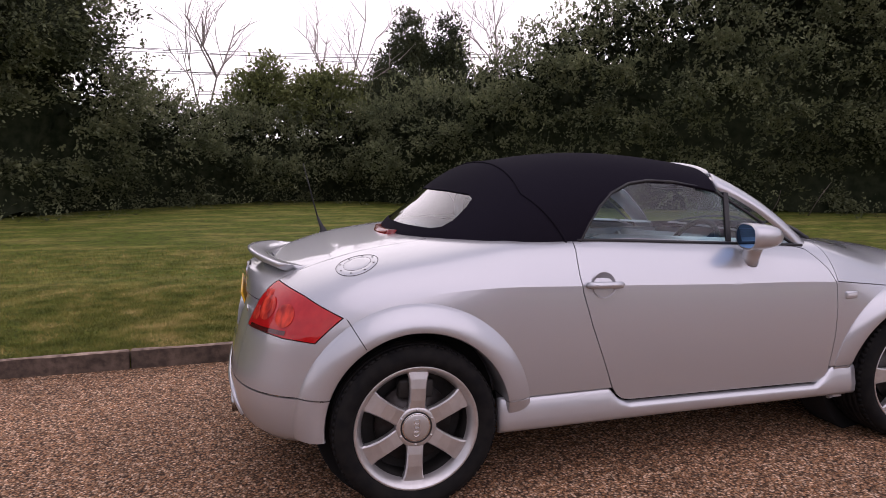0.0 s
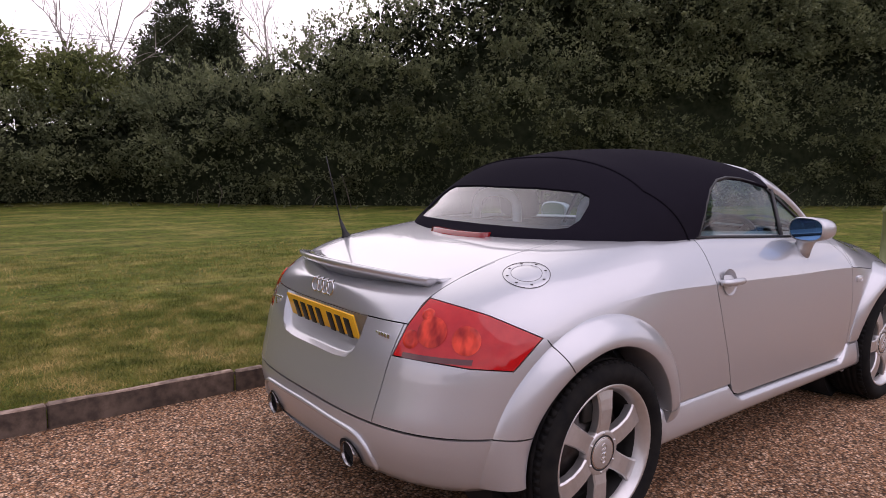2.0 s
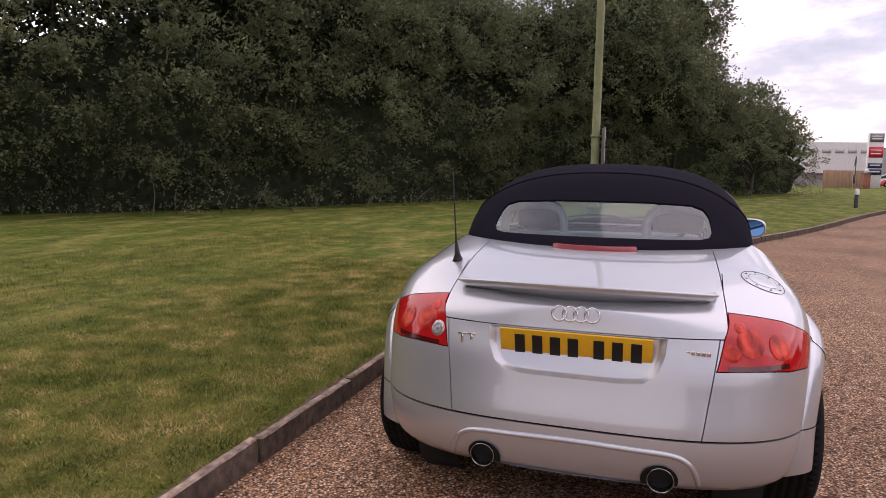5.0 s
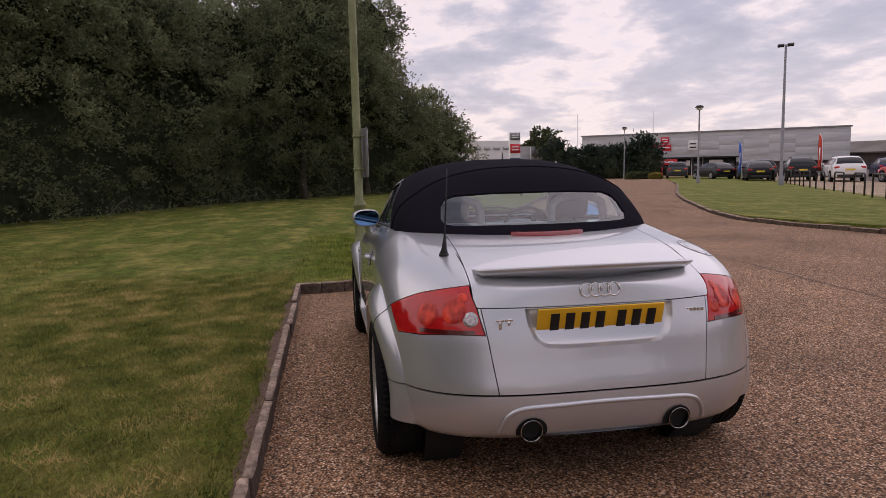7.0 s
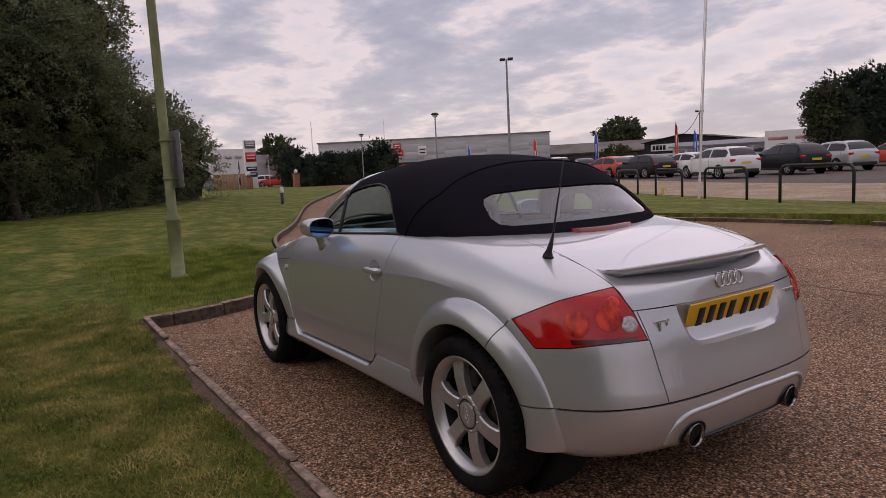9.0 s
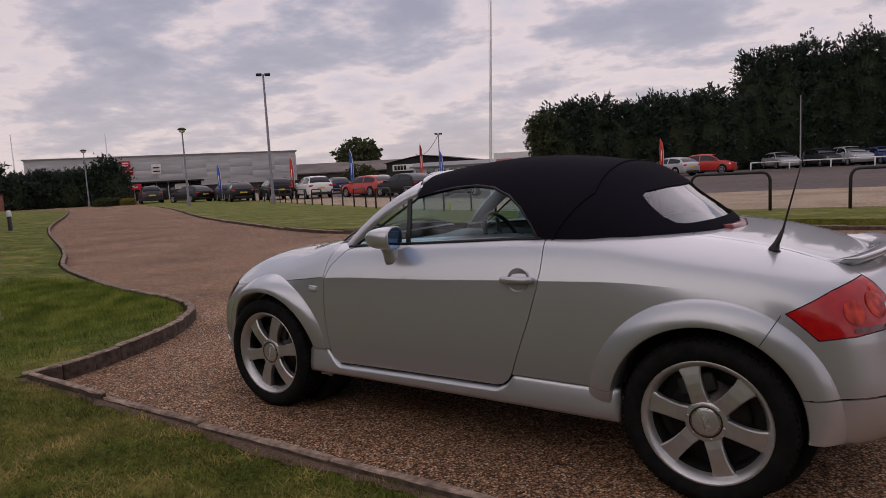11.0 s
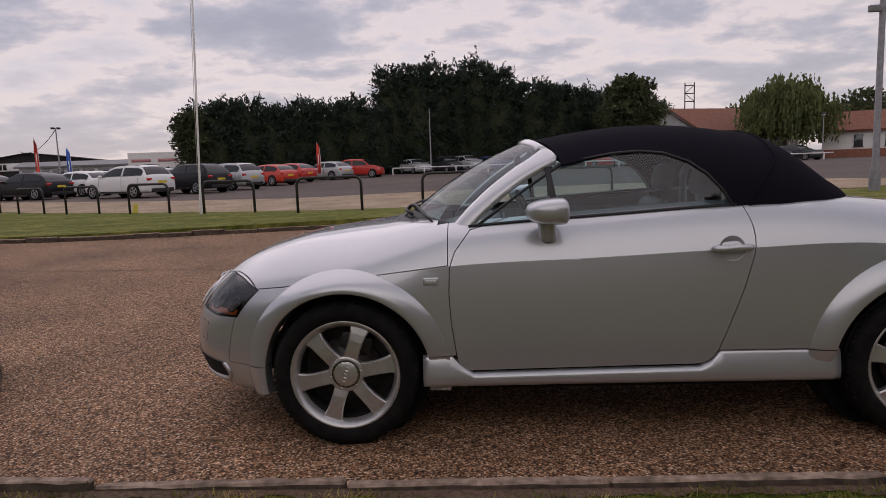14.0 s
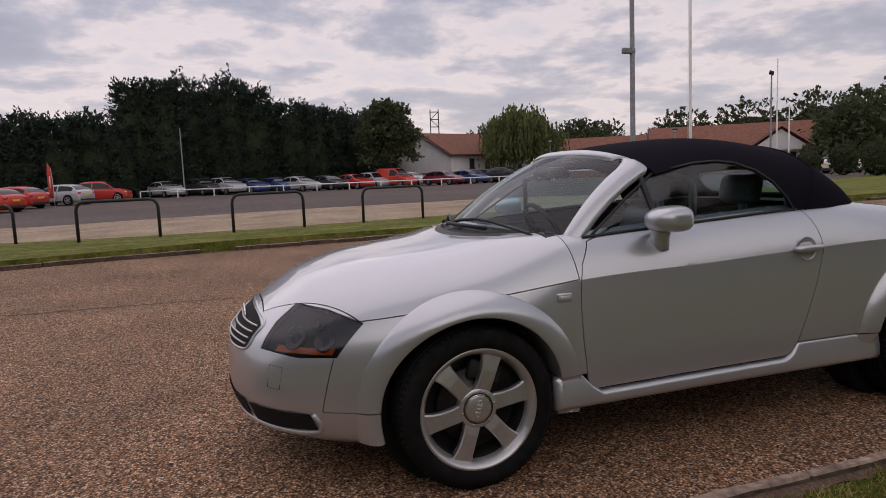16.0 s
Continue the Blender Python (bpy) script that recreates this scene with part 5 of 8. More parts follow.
part("lower_intake", bm, GAP, car, "black lower middle intake")
# grille
bm = bmesh.new()
rows = []
for k in range(25):
    y = -0.33 + 0.66 * k / 24
    t = 1 - 0.25 * (abs(y) / 0.33) ** 4
    rows.append([bm.verts.new((end_x(y, z, False) + 0.003, y, z)) for z in (0.525 + 0.05 * (1 - t), 0.555, 0.59, 0.62, 0.530 + 0.125 * t)])
for a, b in zip(rows, rows[1:]):
    for j in range(4):
        bm.faces.new((a[j], b[j], b[j + 1], a[j + 1]))
grille = part("grille", bm, GAP, car, "wide dark grille with silver bars")
for z in (0.550, 0.573, 0.596, 0.619):
    bm = bmesh.new()
    tube(bm, [(end_x(y, z, False) + 0.006, y, z) for y in np.linspace(-0.315, 0.315, 19)], 0.0045, 6)
    part("grille_bar", bm, ALLOY, grille)
bm = bmesh.new()
lw = smooth_line([(0, -0.345, 0.585), (0, -0.315, 0.643), (0, 0, 0.663), (0, 0.315, 0.643), (0, 0.345, 0.585), (0, 0.31, 0.528), (0, 0, 0.518), (0, -0.31, 0.528), (0, -0.345, 0.585)], 5)
tube(bm, [(end_x(p.y, p.z, False) - 0.001, p.y, p.z) for p in lw], 0.007, 8)
part("grille_frame", bm, PAINT, car)
bm = bmesh.new()
for k in range(4):
    tube(bm, [(end_x(0.05, 0.63, False) + 0.012, (k - 1.5) * 0.042 + 0.028 * math.cos(t), 0.622 + 0.028 * math.sin(t)) for t in (2 * math.pi * j / 20 for j in range(20))], 0.004, 6, closed=True)
part("ring_badge", bm, CHROME, car, "chrome badge of linked rings")

# ---- cabin ----
HOOPM = mat("satin_aluminium", (0.62, 0.64, 0.66), 0.5, 0.35, (0.70, 0.72, 0.74), 30)
bm = bmesh.new()
box(bm, -1.0, 0.95, -0.64, 0.64, 0.30, 0.36)
box(bm, -0.98, -0.70, -0.64, 0.64, 0.30, 0.90, 0.03)
part("cabin_floor", bm, SEATM, car)
bm = bmesh.new()
rows = []
for k in range(17):
    y = -0.64 + 1.28 * k / 16
    b = 0.03 * math.exp(-((y + 0.36) / 0.16) ** 2)
    rows.append([bm.verts.new((x, y, z)) for x, z in ((0.96 - 0.36 * (y / 0.64) ** 2, 0.86), (0.80 - 0.24 * (y / 0.64) ** 2, 0.89), (0.62 - 0.08 * (y / 0.64) ** 2, 0.895 + b), (0.50, 0.875 + b), (0.46, 0.82), (0.50, 0.70), (0.60, 0.55), (0.92 - 0.3 * (y / 0.64) ** 2, 0.5))])
for a, c in zip(rows, rows[1:]):
    for j in range(7):
        bm.faces.new((a[j], a[j + 1], c[j + 1], c[j]))
bmesh.ops.recalc_face_normals(bm, faces=bm.faces[:])
part("dashboard", bm, SEATM, car, "dark grey dashboard")
for y in (-0.58, -0.08, 0.08, 0.58):
    bm = bmesh.new()
    lathe(bm, [(0.0, 0.0), (0.03, 0.002), (0.036, 0.012), (0.042, 0.0)], 20, Matrix.Translation((0.462, y, 0.845)) @ pose(0, 0, 0, 0, -85, 0))
    part("air_vent", bm, ALLOY, car)
for y in (-0.36, 0.36):
    bm = bmesh.new()
    box(bm, -0.34, 0.18, y - 0.25, y + 0.25, 0.36, 0.56, 0.07, segs=3)
    seat = part("seat", bm, SEATM, car, "dark grey leather seat")
    bm = bmesh.new()
    box(bm, -0.06, 0.06, y - 0.235, y + 0.235, 0.0, 0.46, 0.055, pose(-0.30, 0, 0.52, 0, -17, 0), 3)
    part("backrest", bm, SEATM, seat)
    bm = bmesh.new()
    box(bm, -0.045, 0.045, y - 0.125, y + 0.125, 0.0, 0.15, 0.04, pose(-0.445, 0, 1.005, 0, -12, 0), 3)
    part("headrest", bm, SEATM, seat)
    bm = bmesh.new()
    arc = smooth_line([(-0.62, y - 0.155, 0.80), (-0.62, y - 0.155, 1.03), (-0.62, y - 0.12, 1.115), (-0.62, y, 1.14), (-0.62, y + 0.12, 1.115), (-0.62, y + 0.155, 1.03), (-0.62, y + 0.155, 0.80)], 5)
    tube(bm, arc, 0.024, 10)
    part("roll_hoop", bm, HOOPM, car, "silver roll hoop behind the seat")
bm = bmesh.new()
sm = pose(0.30, -0.36, 0.86, 0, -62, 0)
lathe(bm, [(0.180 + 0.014 * math.cos(t), 0.014 * math.sin(t)) for t in (2 * math.pi * k / 8 for k in range(8))], 40, sm, True)
lathe(bm, [(0.0, -0.02), (0.06, -0.015), (0.065, -0.04)], 24, sm)
for a in (90, 210, 330):
    box(bm, 0.05, 0.175, -0.016, 0.016, -0.03, -0.015, 0.004, sm @ pose(0, 0, 0, 0, 0, a))
part("steering_wheel", bm, TRIM, car, "black three-spoke steering wheel")
bm = bmesh.new()
box(bm, -0.012, 0.012, -0.11, 0.11, -0.03, 0.03, 0.01, pose(0.40, 0, 1.20, 0, 10, 0))
part("rear_view_mirror", bm, TRIM, car)


# ---- foliage ----
def mesh_arrays(name, co, size, material):
    """A mesh of loose polygons, all with the same number of corners."""
    n = len(co) // size
    me = bpy.data.meshes.new(name)
    me.vertices.add(len(co))
    me.vertices.foreach_set("co", np.asarray(co, np.float32).ravel())
    me.loops.add(len(co))
    me.loops.foreach_set("vertex_index", np.arange(len(co), dtype=np.int32))
    me.polygons.add(n)
    me.polygons.foreach_set("loop_start", np.arange(0, len(co), size, dtype=np.int32))
    me.polygons.foreach_set("loop_total", np.full(n, size, np.int32))
    me.materials.append(material)
    me.update(calc_edges=True)
    return me


def unit(a):
    return a / np.maximum(np.linalg.norm(a, axis=1, keepdims=True), 1e-9)


def sprays(rng, base, way, length, leaves, size, droop=0.3, flat=0.4, spread=0.35, jitter=0.7, wide=0.30):
    """Leaves along short shoots that start at base points; diamond leaves."""
    n = len(base)
    way = unit(way)
    t = rng.random((n, leaves, 1))
    L = length * (0.6 + 0.8 * rng.random((n, 1, 1)))
    p = base[:, None] + way[:, None] * t * L + rng.normal(0, spread * length * 0.35, (n, leaves, 3))
    p[:, :, 2] -= droop * (t[:, :, 0] * L[:, :, 0]) ** 2
    p = p.reshape(-1, 3)
    m = len(p)
    d = unit(np.repeat(way, leaves, 0) + rng.normal(0, jitter, (m, 3)))
    up = np.zeros((m, 3)); up[:, 2] = 1
    no = unit(up * flat + rng.normal(0, 0.6, (m, 3)))
    side = unit(np.cross(d, no))
    s = size * (0.55 + 0.9 * rng.random((m, 1)))
    a = p - d * s * 0.5
    b = p + side * s * wide
    c = p + d * s * 0.62
    e = p - side * s * wide
    return np.stack([a, b, c, e], 1).reshape(-1, 3)


def blob_points(rng, n, centre, radii, low=-0.5):
    """Points on a lumpy ellipsoid, with their outward ways."""
    d = unit(rng.normal(0, 1, (int(n * 2.2), 3)))
    d = d[d[:, 2] > low][:n]
    lump = 1 + 0.16 * np.sin(d[:, :1] * 7 + centre[0]) * np.cos(d[:, 1:2] * 6 + centre[1]) + 0.12 * np.sin(d[:, 2:] * 9)
    r = lump * (0.72 + 0.30 * rng.random((len(d), 1)))
    return np.array(centre) + d * np.array(radii) * r, d


def limbs(bm, rng, base, height, radius, n=6, reach=0.6):
    """A tapered trunk with limbs."""
    b = Vector(base)
    pts = [b + Vector((0.05 * height * rng.normal() * k / 5, 0.05 * height * rng.normal() * k / 5, height * k / 5)) for k in range(6)]
    tube(bm, pts, [radius * (1 - 0.16 * k) for k in range(6)], 8)
    for j in range(n):
        k = 1 + int(rng.integers(0, 4))
        a = rng.random() * 6.28
        q = pts[k]
        L = height * reach * (0.5 + 0.5 * rng.random())
        e = [q, q + Vector((math.cos(a) * L * 0.4, math.sin(a) * L * 0.4, L * 0.35)), q + Vector((math.cos(a) * L * 0.7, math.sin(a) * L * 0.7, L * 0.8))]
        tube(bm, e, [radius * 0.5, radius * 0.3, radius * 0.1], 6)


BARK = mat("bark", (0.045, 0.038, 0.03), 0.95, 0, (0.09, 0.078, 0.062), 14, bump=0.6, bump_scale=30, bump_dist=0.02)
PALEBARK = mat("bare_pale_twigs", (0.27, 0.235, 0.21), 0.9, 0, (0.38, 0.34, 0.30), 20)
HEDGE = leaf_mat("hawthorn_leaves", (0.060, 0.078, 0.041), (0.282, 0.304, 0.160), 0.40, None, 1.5)
OAK = leaf_mat("dark_tree_leaves", (0.032, 0.042, 0.022), (0.116, 0.134, 0.064))
EDGETREE = leaf_mat("lighter_tree_leaves", (0.078, 0.098, 0.053), (0.256, 0.280, 0.146), 0.36)
FRESH = leaf_mat("fresh_green_leaves", (0.078, 0.100, 0.036), (0.262, 0.282, 0.104), 0.42)
CONIFER = leaf_mat("conifer_sprays", (0.016, 0.027, 0.021), (0.056, 0.078, 0.056), 0.15)
WILLOW = leaf_mat("willow_leaves", (0.075, 0.095, 0.035), (0.19, 0.21, 0.085), 0.35)
COPPER = leaf_mat("olive_leaves", (0.05, 0.055, 0.02), (0.10, 0.10, 0.04), 0.25)
# Shade of deep foliage put into the colour of solid fillers
SHADECORE = mat("shade_core", (0.020, 0.026, 0.015), 1.0, 0, (0.042, 0.050, 0.029), 5, spec=0.0)


def leafy_tree(name, label, base, height, blobs, leaf, seed, n=2600, size=0.13, length=0.5, leaves=9, trunk=0.16, group=""):
    """blobs: (dx, dy, z, rx, ry, rz) of the crown's masses."""
    rng = np.random.default_rng(seed)
    t = thing(name, label, "tree", group, at=pose(*base))
    bm = bmesh.new()
    limbs(bm, rng, (0, 0, -0.3), height * 0.62, trunk, 8)
    part("trunk", bm, BARK, t)
    area = sum(b[3] * b[5] for b in blobs)
    P, D = [], []
    for b in blobs:
        p, d = blob_points(rng, int(n * b[3] * b[5] / area), b[:3], b[3:])
        P.append(p); D.append(d)
    P, D = np.concatenate(P), np.concatenate(D)
    D = D + rng.normal(0, 0.35, D.shape)
    co = sprays(rng, P, D, length, leaves, size)
    o = new("crown", mesh_arrays("crown", co, 4, leaf))
    o.parent = t
    tagged(o, kind="stuff")
    # added lumps fill the crown, dark as its shaded inside
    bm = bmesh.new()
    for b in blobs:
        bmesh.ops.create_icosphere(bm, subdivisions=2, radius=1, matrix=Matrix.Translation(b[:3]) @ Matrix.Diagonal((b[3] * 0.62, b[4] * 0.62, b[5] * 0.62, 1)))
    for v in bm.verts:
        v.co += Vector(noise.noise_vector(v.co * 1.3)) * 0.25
    part("crown_shade_core", bm, SHADECORE, t)
    return t


# the hedge along the lawn: x, y, height
HEDGE_LINE = [(-30, 9, 9), (-14, 11.6, 9.5), (-7.6, 13.4, 9.5), (-5.8, 14.8, 6.2), (-4.6, 17.0, 3.6), (-1.2, 19.6, 2.95), (1.0, 19.6, 3.2), (3.0, 17.6, 3.45), (4.6, 16.0, 4.0), (6.0, 15.0, 4.95), (7.6, 13.6, 6.1), (10.2, 11.4, 6.9), (13.2, 9.6, 7.4),
              (20.5, 6.4, 7.4), (25, 4.0, 8.2), (28.5, 0.6, 8.0), (31.5, -2.6, 6.2), (36, -5.6, 4.8), (40, -8.0, 3.8), (43.5, -9.9, 3.0)]


def hedge_row():
    """Leafy tufts in uneven shelves over a solid core coloured as shade, shoots breaking out of the top."""
    rng = np.random.default_rng(5)
    L = smooth_line([Vector(p) for p in HEDGE_LINE], 10)
    P, D = [], []
    bm = bmesh.new()
    prev = None
    for k, (a, b) in enumerate(zip(L, L[1:])):
        seg = Vector((b.x - a.x, b.y - a.y, 0))
        n = Vector((seg.y, -seg.x, 0)).normalized()       # towards the lawn
        if n.y > 0:
            n = -n
        sd = seg.normalized()
        h = a.z
        near = math.hypot(a.x + 1, a.y + 1) < 34 and a.x > -10
        for _ in range(max(1, int(seg.length * h * (2.7 if near else 1.1) + 0.5))):
            u, v = rng.random(), rng.random() ** 0.9
            c = Vector((a.x + seg.x * u, a.y + seg.y * u, 0))
            q = Vector((c.x * 0.45, c.y * 0.45, v * h * 0.75))
            off = 1.05 * noise.noise(q) + 0.75 * noise.noise(q * 2.1 + Vector((5, 1, 2)))
            belly = 1.25 * math.sin(min(1, v * 1.15) * math.pi * 0.72) - 0.55 - max(0, (v - 0.80) / 0.20) ** 2 * 1.3 - 0.95 * max(0, 1 - v / 0.42)
            c += n * (belly + off - 0.25)
            ridge = 0.55 * noise.noise(Vector((c.x * 0.7, c.y * 0.7, 3))) + 0.4 * noise.noise(Vector((c.x * 1.9, c.y * 1.9, 7)))
            c.z = 0.1 + v * h * (0.96 + 0.14 * ridge)
            m = int((26 if near else 15) * (0.7 + 0.6 * rng.random()))
            r = 0.34 + 0.34 * rng.random()
            d = unit(rng.normal(0, 1, (m, 3)))
            d[:, 2] *= 0.75
            loc = d * r * (0.45 + 0.55 * rng.random((m, 1)))
            pos = np.array(c) + loc[:, :1] * np.array(sd) * 1.15 + loc[:, 1:2] * np.array(n) * 0.8
            pos[:, 2] += loc[:, 2] * 0.55
            pos[:, 2] = np.maximum(pos[:, 2], 0.15)
            P.append(pos)
            D.append(np.array(n) * 0.75 + loc * 0.9 + rng.normal(0, 0.35, (m, 3)) + np.array([0, 0, 0.35 * v]))
        # the top: tufts of uneven height running back
        for _ in range(max(1, int(seg.length * (9.0 if near else 3.6) + 0.5))):
            u = rng.random()
            c = Vector((a.x + seg.x * u, a.y + seg.y * u, 0)) - n * (0.2 + 3.4 * (back := rng.random()))
            c.z = h * (0.97 - 0.10 * back) + 0.45 * noise.noise(Vector((c.x * 0.9, c.y * 0.9, 1))) + 0.22 * rng.normal()
            m = 22
            loc = rng.normal(0, 1, (m, 3)) * np.array([0.42, 0.42, 0.26])
            P.append(np.array(c) + loc)
            D.append(loc * 0.8 + rng.normal(0, 0.3, (m, 3)) + np.array([0, 0, 0.9]))
        row = [bm.verts.new((a.x + n.x * o, a.y + n.y * o, z)) for o, z in ((-1.35, 0.0), (-1.15, h * 0.28), (-0.8, h * 0.55), (-1.2, h * 0.70), (-1.7, h * 0.74), (-2.6, h * 0.6), (-3.0, 0))]
        if prev:
            for j in range(6):
                bm.faces.new((prev[j], prev[j + 1], row[j + 1], row[j]))
        prev = row
    for v in bm.verts:
        v.co += Vector(noise.noise_vector(v.co * 1.1)) * 0.42
    co = sprays(rng, np.concatenate(P), np.concatenate(D), 0.46, 10, 0.078, 0.6, 0.8, 0.20, 0.5, 0.34)
    ob = new("hedge", mesh_arrays("hedge", co, 4, HEDGE))
    tagged(ob, "tall dense dark hawthorn hedge behind the lawn", "hedge", "", "stuff")
    # large filler leaves deep inside, up to the ridge; their colour holds the shade
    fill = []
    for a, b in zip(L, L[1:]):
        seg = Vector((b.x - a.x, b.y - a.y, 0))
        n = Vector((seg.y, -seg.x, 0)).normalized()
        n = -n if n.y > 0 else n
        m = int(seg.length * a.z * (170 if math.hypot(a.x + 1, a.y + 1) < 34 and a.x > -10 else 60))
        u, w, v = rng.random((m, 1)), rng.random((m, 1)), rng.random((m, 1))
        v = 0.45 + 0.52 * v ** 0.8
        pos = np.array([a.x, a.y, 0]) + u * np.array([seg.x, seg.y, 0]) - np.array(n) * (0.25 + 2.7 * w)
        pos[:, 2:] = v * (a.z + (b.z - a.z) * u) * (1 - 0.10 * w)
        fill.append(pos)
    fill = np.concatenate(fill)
    inner = new("shade_filler_leaf", mesh_arrays("shade_filler_leaf", sprays(rng, fill, rng.normal(0, 1, fill.shape), 0.2, 1, 0.19), 4, SHADECORE))
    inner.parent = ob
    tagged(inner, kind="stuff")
    part("hedge_shade_core", bm, SHADECORE, ob)


hedge_row()
# low weeds and bare shoots at the hedge's foot
rng = np.random.default_rng(11)
L = along([Vector((x, y, 0)) for x, y, _ in HEDGE_LINE], 0.22)
base = np.array([[p.x + 0.35 * rng.normal() + d.y * 0.4, p.y + 0.35 * rng.normal() - d.x * 0.4, LZ] for p, d in L])
way = np.array([[0.2 * rng.normal() + d.y * 0.5, 0.2 * rng.normal() - d.x * 0.5, 1.0] for p, d in L])
tagged(new("weeds", mesh_arrays("weeds", sprays(rng, base, way, 0.45, 14, 0.065, 0.1, 0.6), 4, HEDGE)), "low weeds and brambles along the hedge foot", "weeds", "", "stuff")

rng = np.random.default_rng(12)
bm = bmesh.new()
for p, d in along([Vector((x, y, 0)) for x, y, _ in HEDGE_LINE[5:14]], 0.9):
    if noise.noise(Vector((p.x * 0.5, p.y * 0.5, 9))) < 0.05:
        continue
    b = Vector((p.x + d.y * 0.2, p.y - d.x * 0.2, LZ)) + Vector((rng.normal(0, 0.2), rng.normal(0, 0.15), -0.05))
    w = Vector((d.x * rng.normal(0, 0.7) + d.y * 0.3, d.y * rng.normal(0, 0.7) - d.x * 0.3, 0.9)).normalized()
    L = 0.4 + 0.7 * rng.random()
    tube(bm, [b, b + w * L * 0.5 + Vector((0, 0, 0.08)), b + w * L + Vector((rng.normal(0, 0.12), rng.normal(0, 0.12), 0))], [0.016, 0.011, 0.005], 5)
tagged(new("bare_stems", mesh_of("bare_stems", bm, mat("dead_stems", (0.13, 0.11, 0.09), 0.9, 0, (0.20, 0.17, 0.145), 20))), "bare pale stems and cut branches at the hedge foot", "branches", "", "stuff")

leafy_tree("tree", "dark broad-leaved tree rising above the hedge", (28.2, 2.2, LZ), 11, [(0, 0, 7.2, 3.0, 3.0, 3.4), (1.2, -2.2, 5.6, 2.2, 2.2, 3.0), (-1.5, 1.8, 6.4, 2.6, 2.6, 3.0), (0.5, -0.5, 9.6, 2.0, 2.0, 2.2)], EDGETREE, 21, 3800, 0.12, 0.6, 13, 0.22, "trees above the hedge")
leafy_tree("tree", "tall dark broad-leaved tree rising above the hedge", (31.6, -1.0, LZ), 11, [(0, 0, 5.6, 2.0, 1.9, 3.6), (0.4, -0.4, 8.6, 1.7, 1.6, 2.4), (-0.8, 1.4, 7.6, 1.9, 1.8, 2.8)], EDGETREE, 26, 2400, 0.12, 0.6, 13, 0.2, "trees above the hedge")
leafy_tree("tree", "dark broad-leaved tree at the hedge's end", (36.6, -5.2, LZ), 6, [(0, 0, 3.9, 1.5, 1.5, 1.9), (-1.5, 1.2, 3.6, 1.6, 1.6, 2.0), (2.0, -1.6, 2.9, 1.4, 1.4, 1.5)], EDGETREE, 22, 1300, 0.16, 0.5, 9, 0.14, "trees above the hedge")
leafy_tree("tree", "dark broad-leaved tree overhanging the lawn", (-8.85, 15.0, LZ), 10, [(0, 0, 6.0, 3.2, 3.0, 3.6), (2.3, 0.2, 4.6, 1.8, 1.8, 2.2), (1.8, 0.6, 7.6, 2.0, 2.0, 2.0)], OAK, 23, 3600, 0.09, 0.6, 15, 0.22, "trees above the hedge")
leafy_tree("tree", "fresh green young sycamore behind the hedge", (-1.4, 21.6, 0), 5, [(0, 0, 3.3, 1.0, 1.0, 1.2), (0.3, 0, 4.1, 0.5, 0.5, 0.8)], FRESH, 24, 560, 0.11, 0.55, 16, 0.09, "young trees behind the hedge")
leafy_tree("tree", "fresh green young sycamore behind the hedge", (0.9, 21.4, 0), 5, [(0, 0, 3.2, 1.25, 1.2, 1.1), (-0.4, 0, 3.95, 0.6, 0.6, 0.6), (0.7, 0, 3.8, 0.6, 0.6, 0.6)], FRESH, 25, 640, 0.11, 0.55, 16, 0.09, "young trees behind the hedge")
for k, (x, y, h, r) in enumerate(((4.2, 22.6, 6.9, 1.1), (5.7, 22.4, 6.7, 1.0), (7.0, 21.5, 4.7, 1.0), (2.9, 21.2, 4.7, 0.9), (8.6, 18.0, 5.2, 1.3))):
    leafy_tree("tree", "slim dark tree behind the hedge", (x, y, 0), h, [(0, 0, h * 0.5, r, r, h * 0.34), (0.1, 0, h * 0.82, r * 0.42, r * 0.42, h * 0.2)], OAK, 30 + k, 1500, 0.10, 0.5, 14, 0.1, "slim trees behind the hedge")
for k, (x, y, h) in enumerate(((13.5, 12.0, 8.6), (18.0, 9.6, 9.0), (22.0, 7.6, 9.4))):
    leafy_tree("tree", "dark tree crown standing over the hedge", (x, y, 0), h, [(0, 0, h * 0.72, 2.6, 2.4, h * 0.26), (1.6, -0.5, h * 0.62, 1.8, 1.8, h * 0.2)], EDGETREE, 40 + k, 1700, 0.105, 0.55, 11, 0.16, "trees above the hedge")


def bare_tree(base, height, seed, lean=0.0, spread=0.38):
    rng = np.random.default_rng(seed)
    t = thing("bare_tree", "leafless pale dead tree behind the hedge", "tree", "bare trees", at=pose(*base))
    bm = bmesh.new()

    def grow(p, d, length, r, depth):
        pts = [p]
        for k in range(4):
            d = (d + Vector(rng.normal(0, 0.10, 3))).normalized()
            pts.append(pts[-1] + d * length / 4)
        tube(bm, pts, [r * (1 - 0.16 * k) for k in range(5)], 5 if depth > 1 else 4, cap=False)
        if depth:
            for j in range(7 if depth == 3 else 5):
                k = 1 + int(rng.integers(0, 4))
                a = rng.random() * 6.28
                nd = (d * 0.75 + Vector((math.cos(a), math.sin(a), 0.35)) * spread * 1.6).normalized()
                grow(pts[k], nd, length * (0.42 + 0.3 * rng.random()), max(r * 0.55, 0.012), depth - 1)
    grow(Vector((0, 0, 0)), Vector((lean, 0, 1)), height * 0.62, 0.075, 3)
    part("trunk", bm, PALEBARK, t)


bare_tree((-3.4, 23.2, 0), 7.6, 3)
bare_tree((1.9, 22.8, 0), 7.8, 9, 0.0, 0.45)
bare_tree((10.2, 27.5, 0), 10.0, 14, 0.05, 0.26)
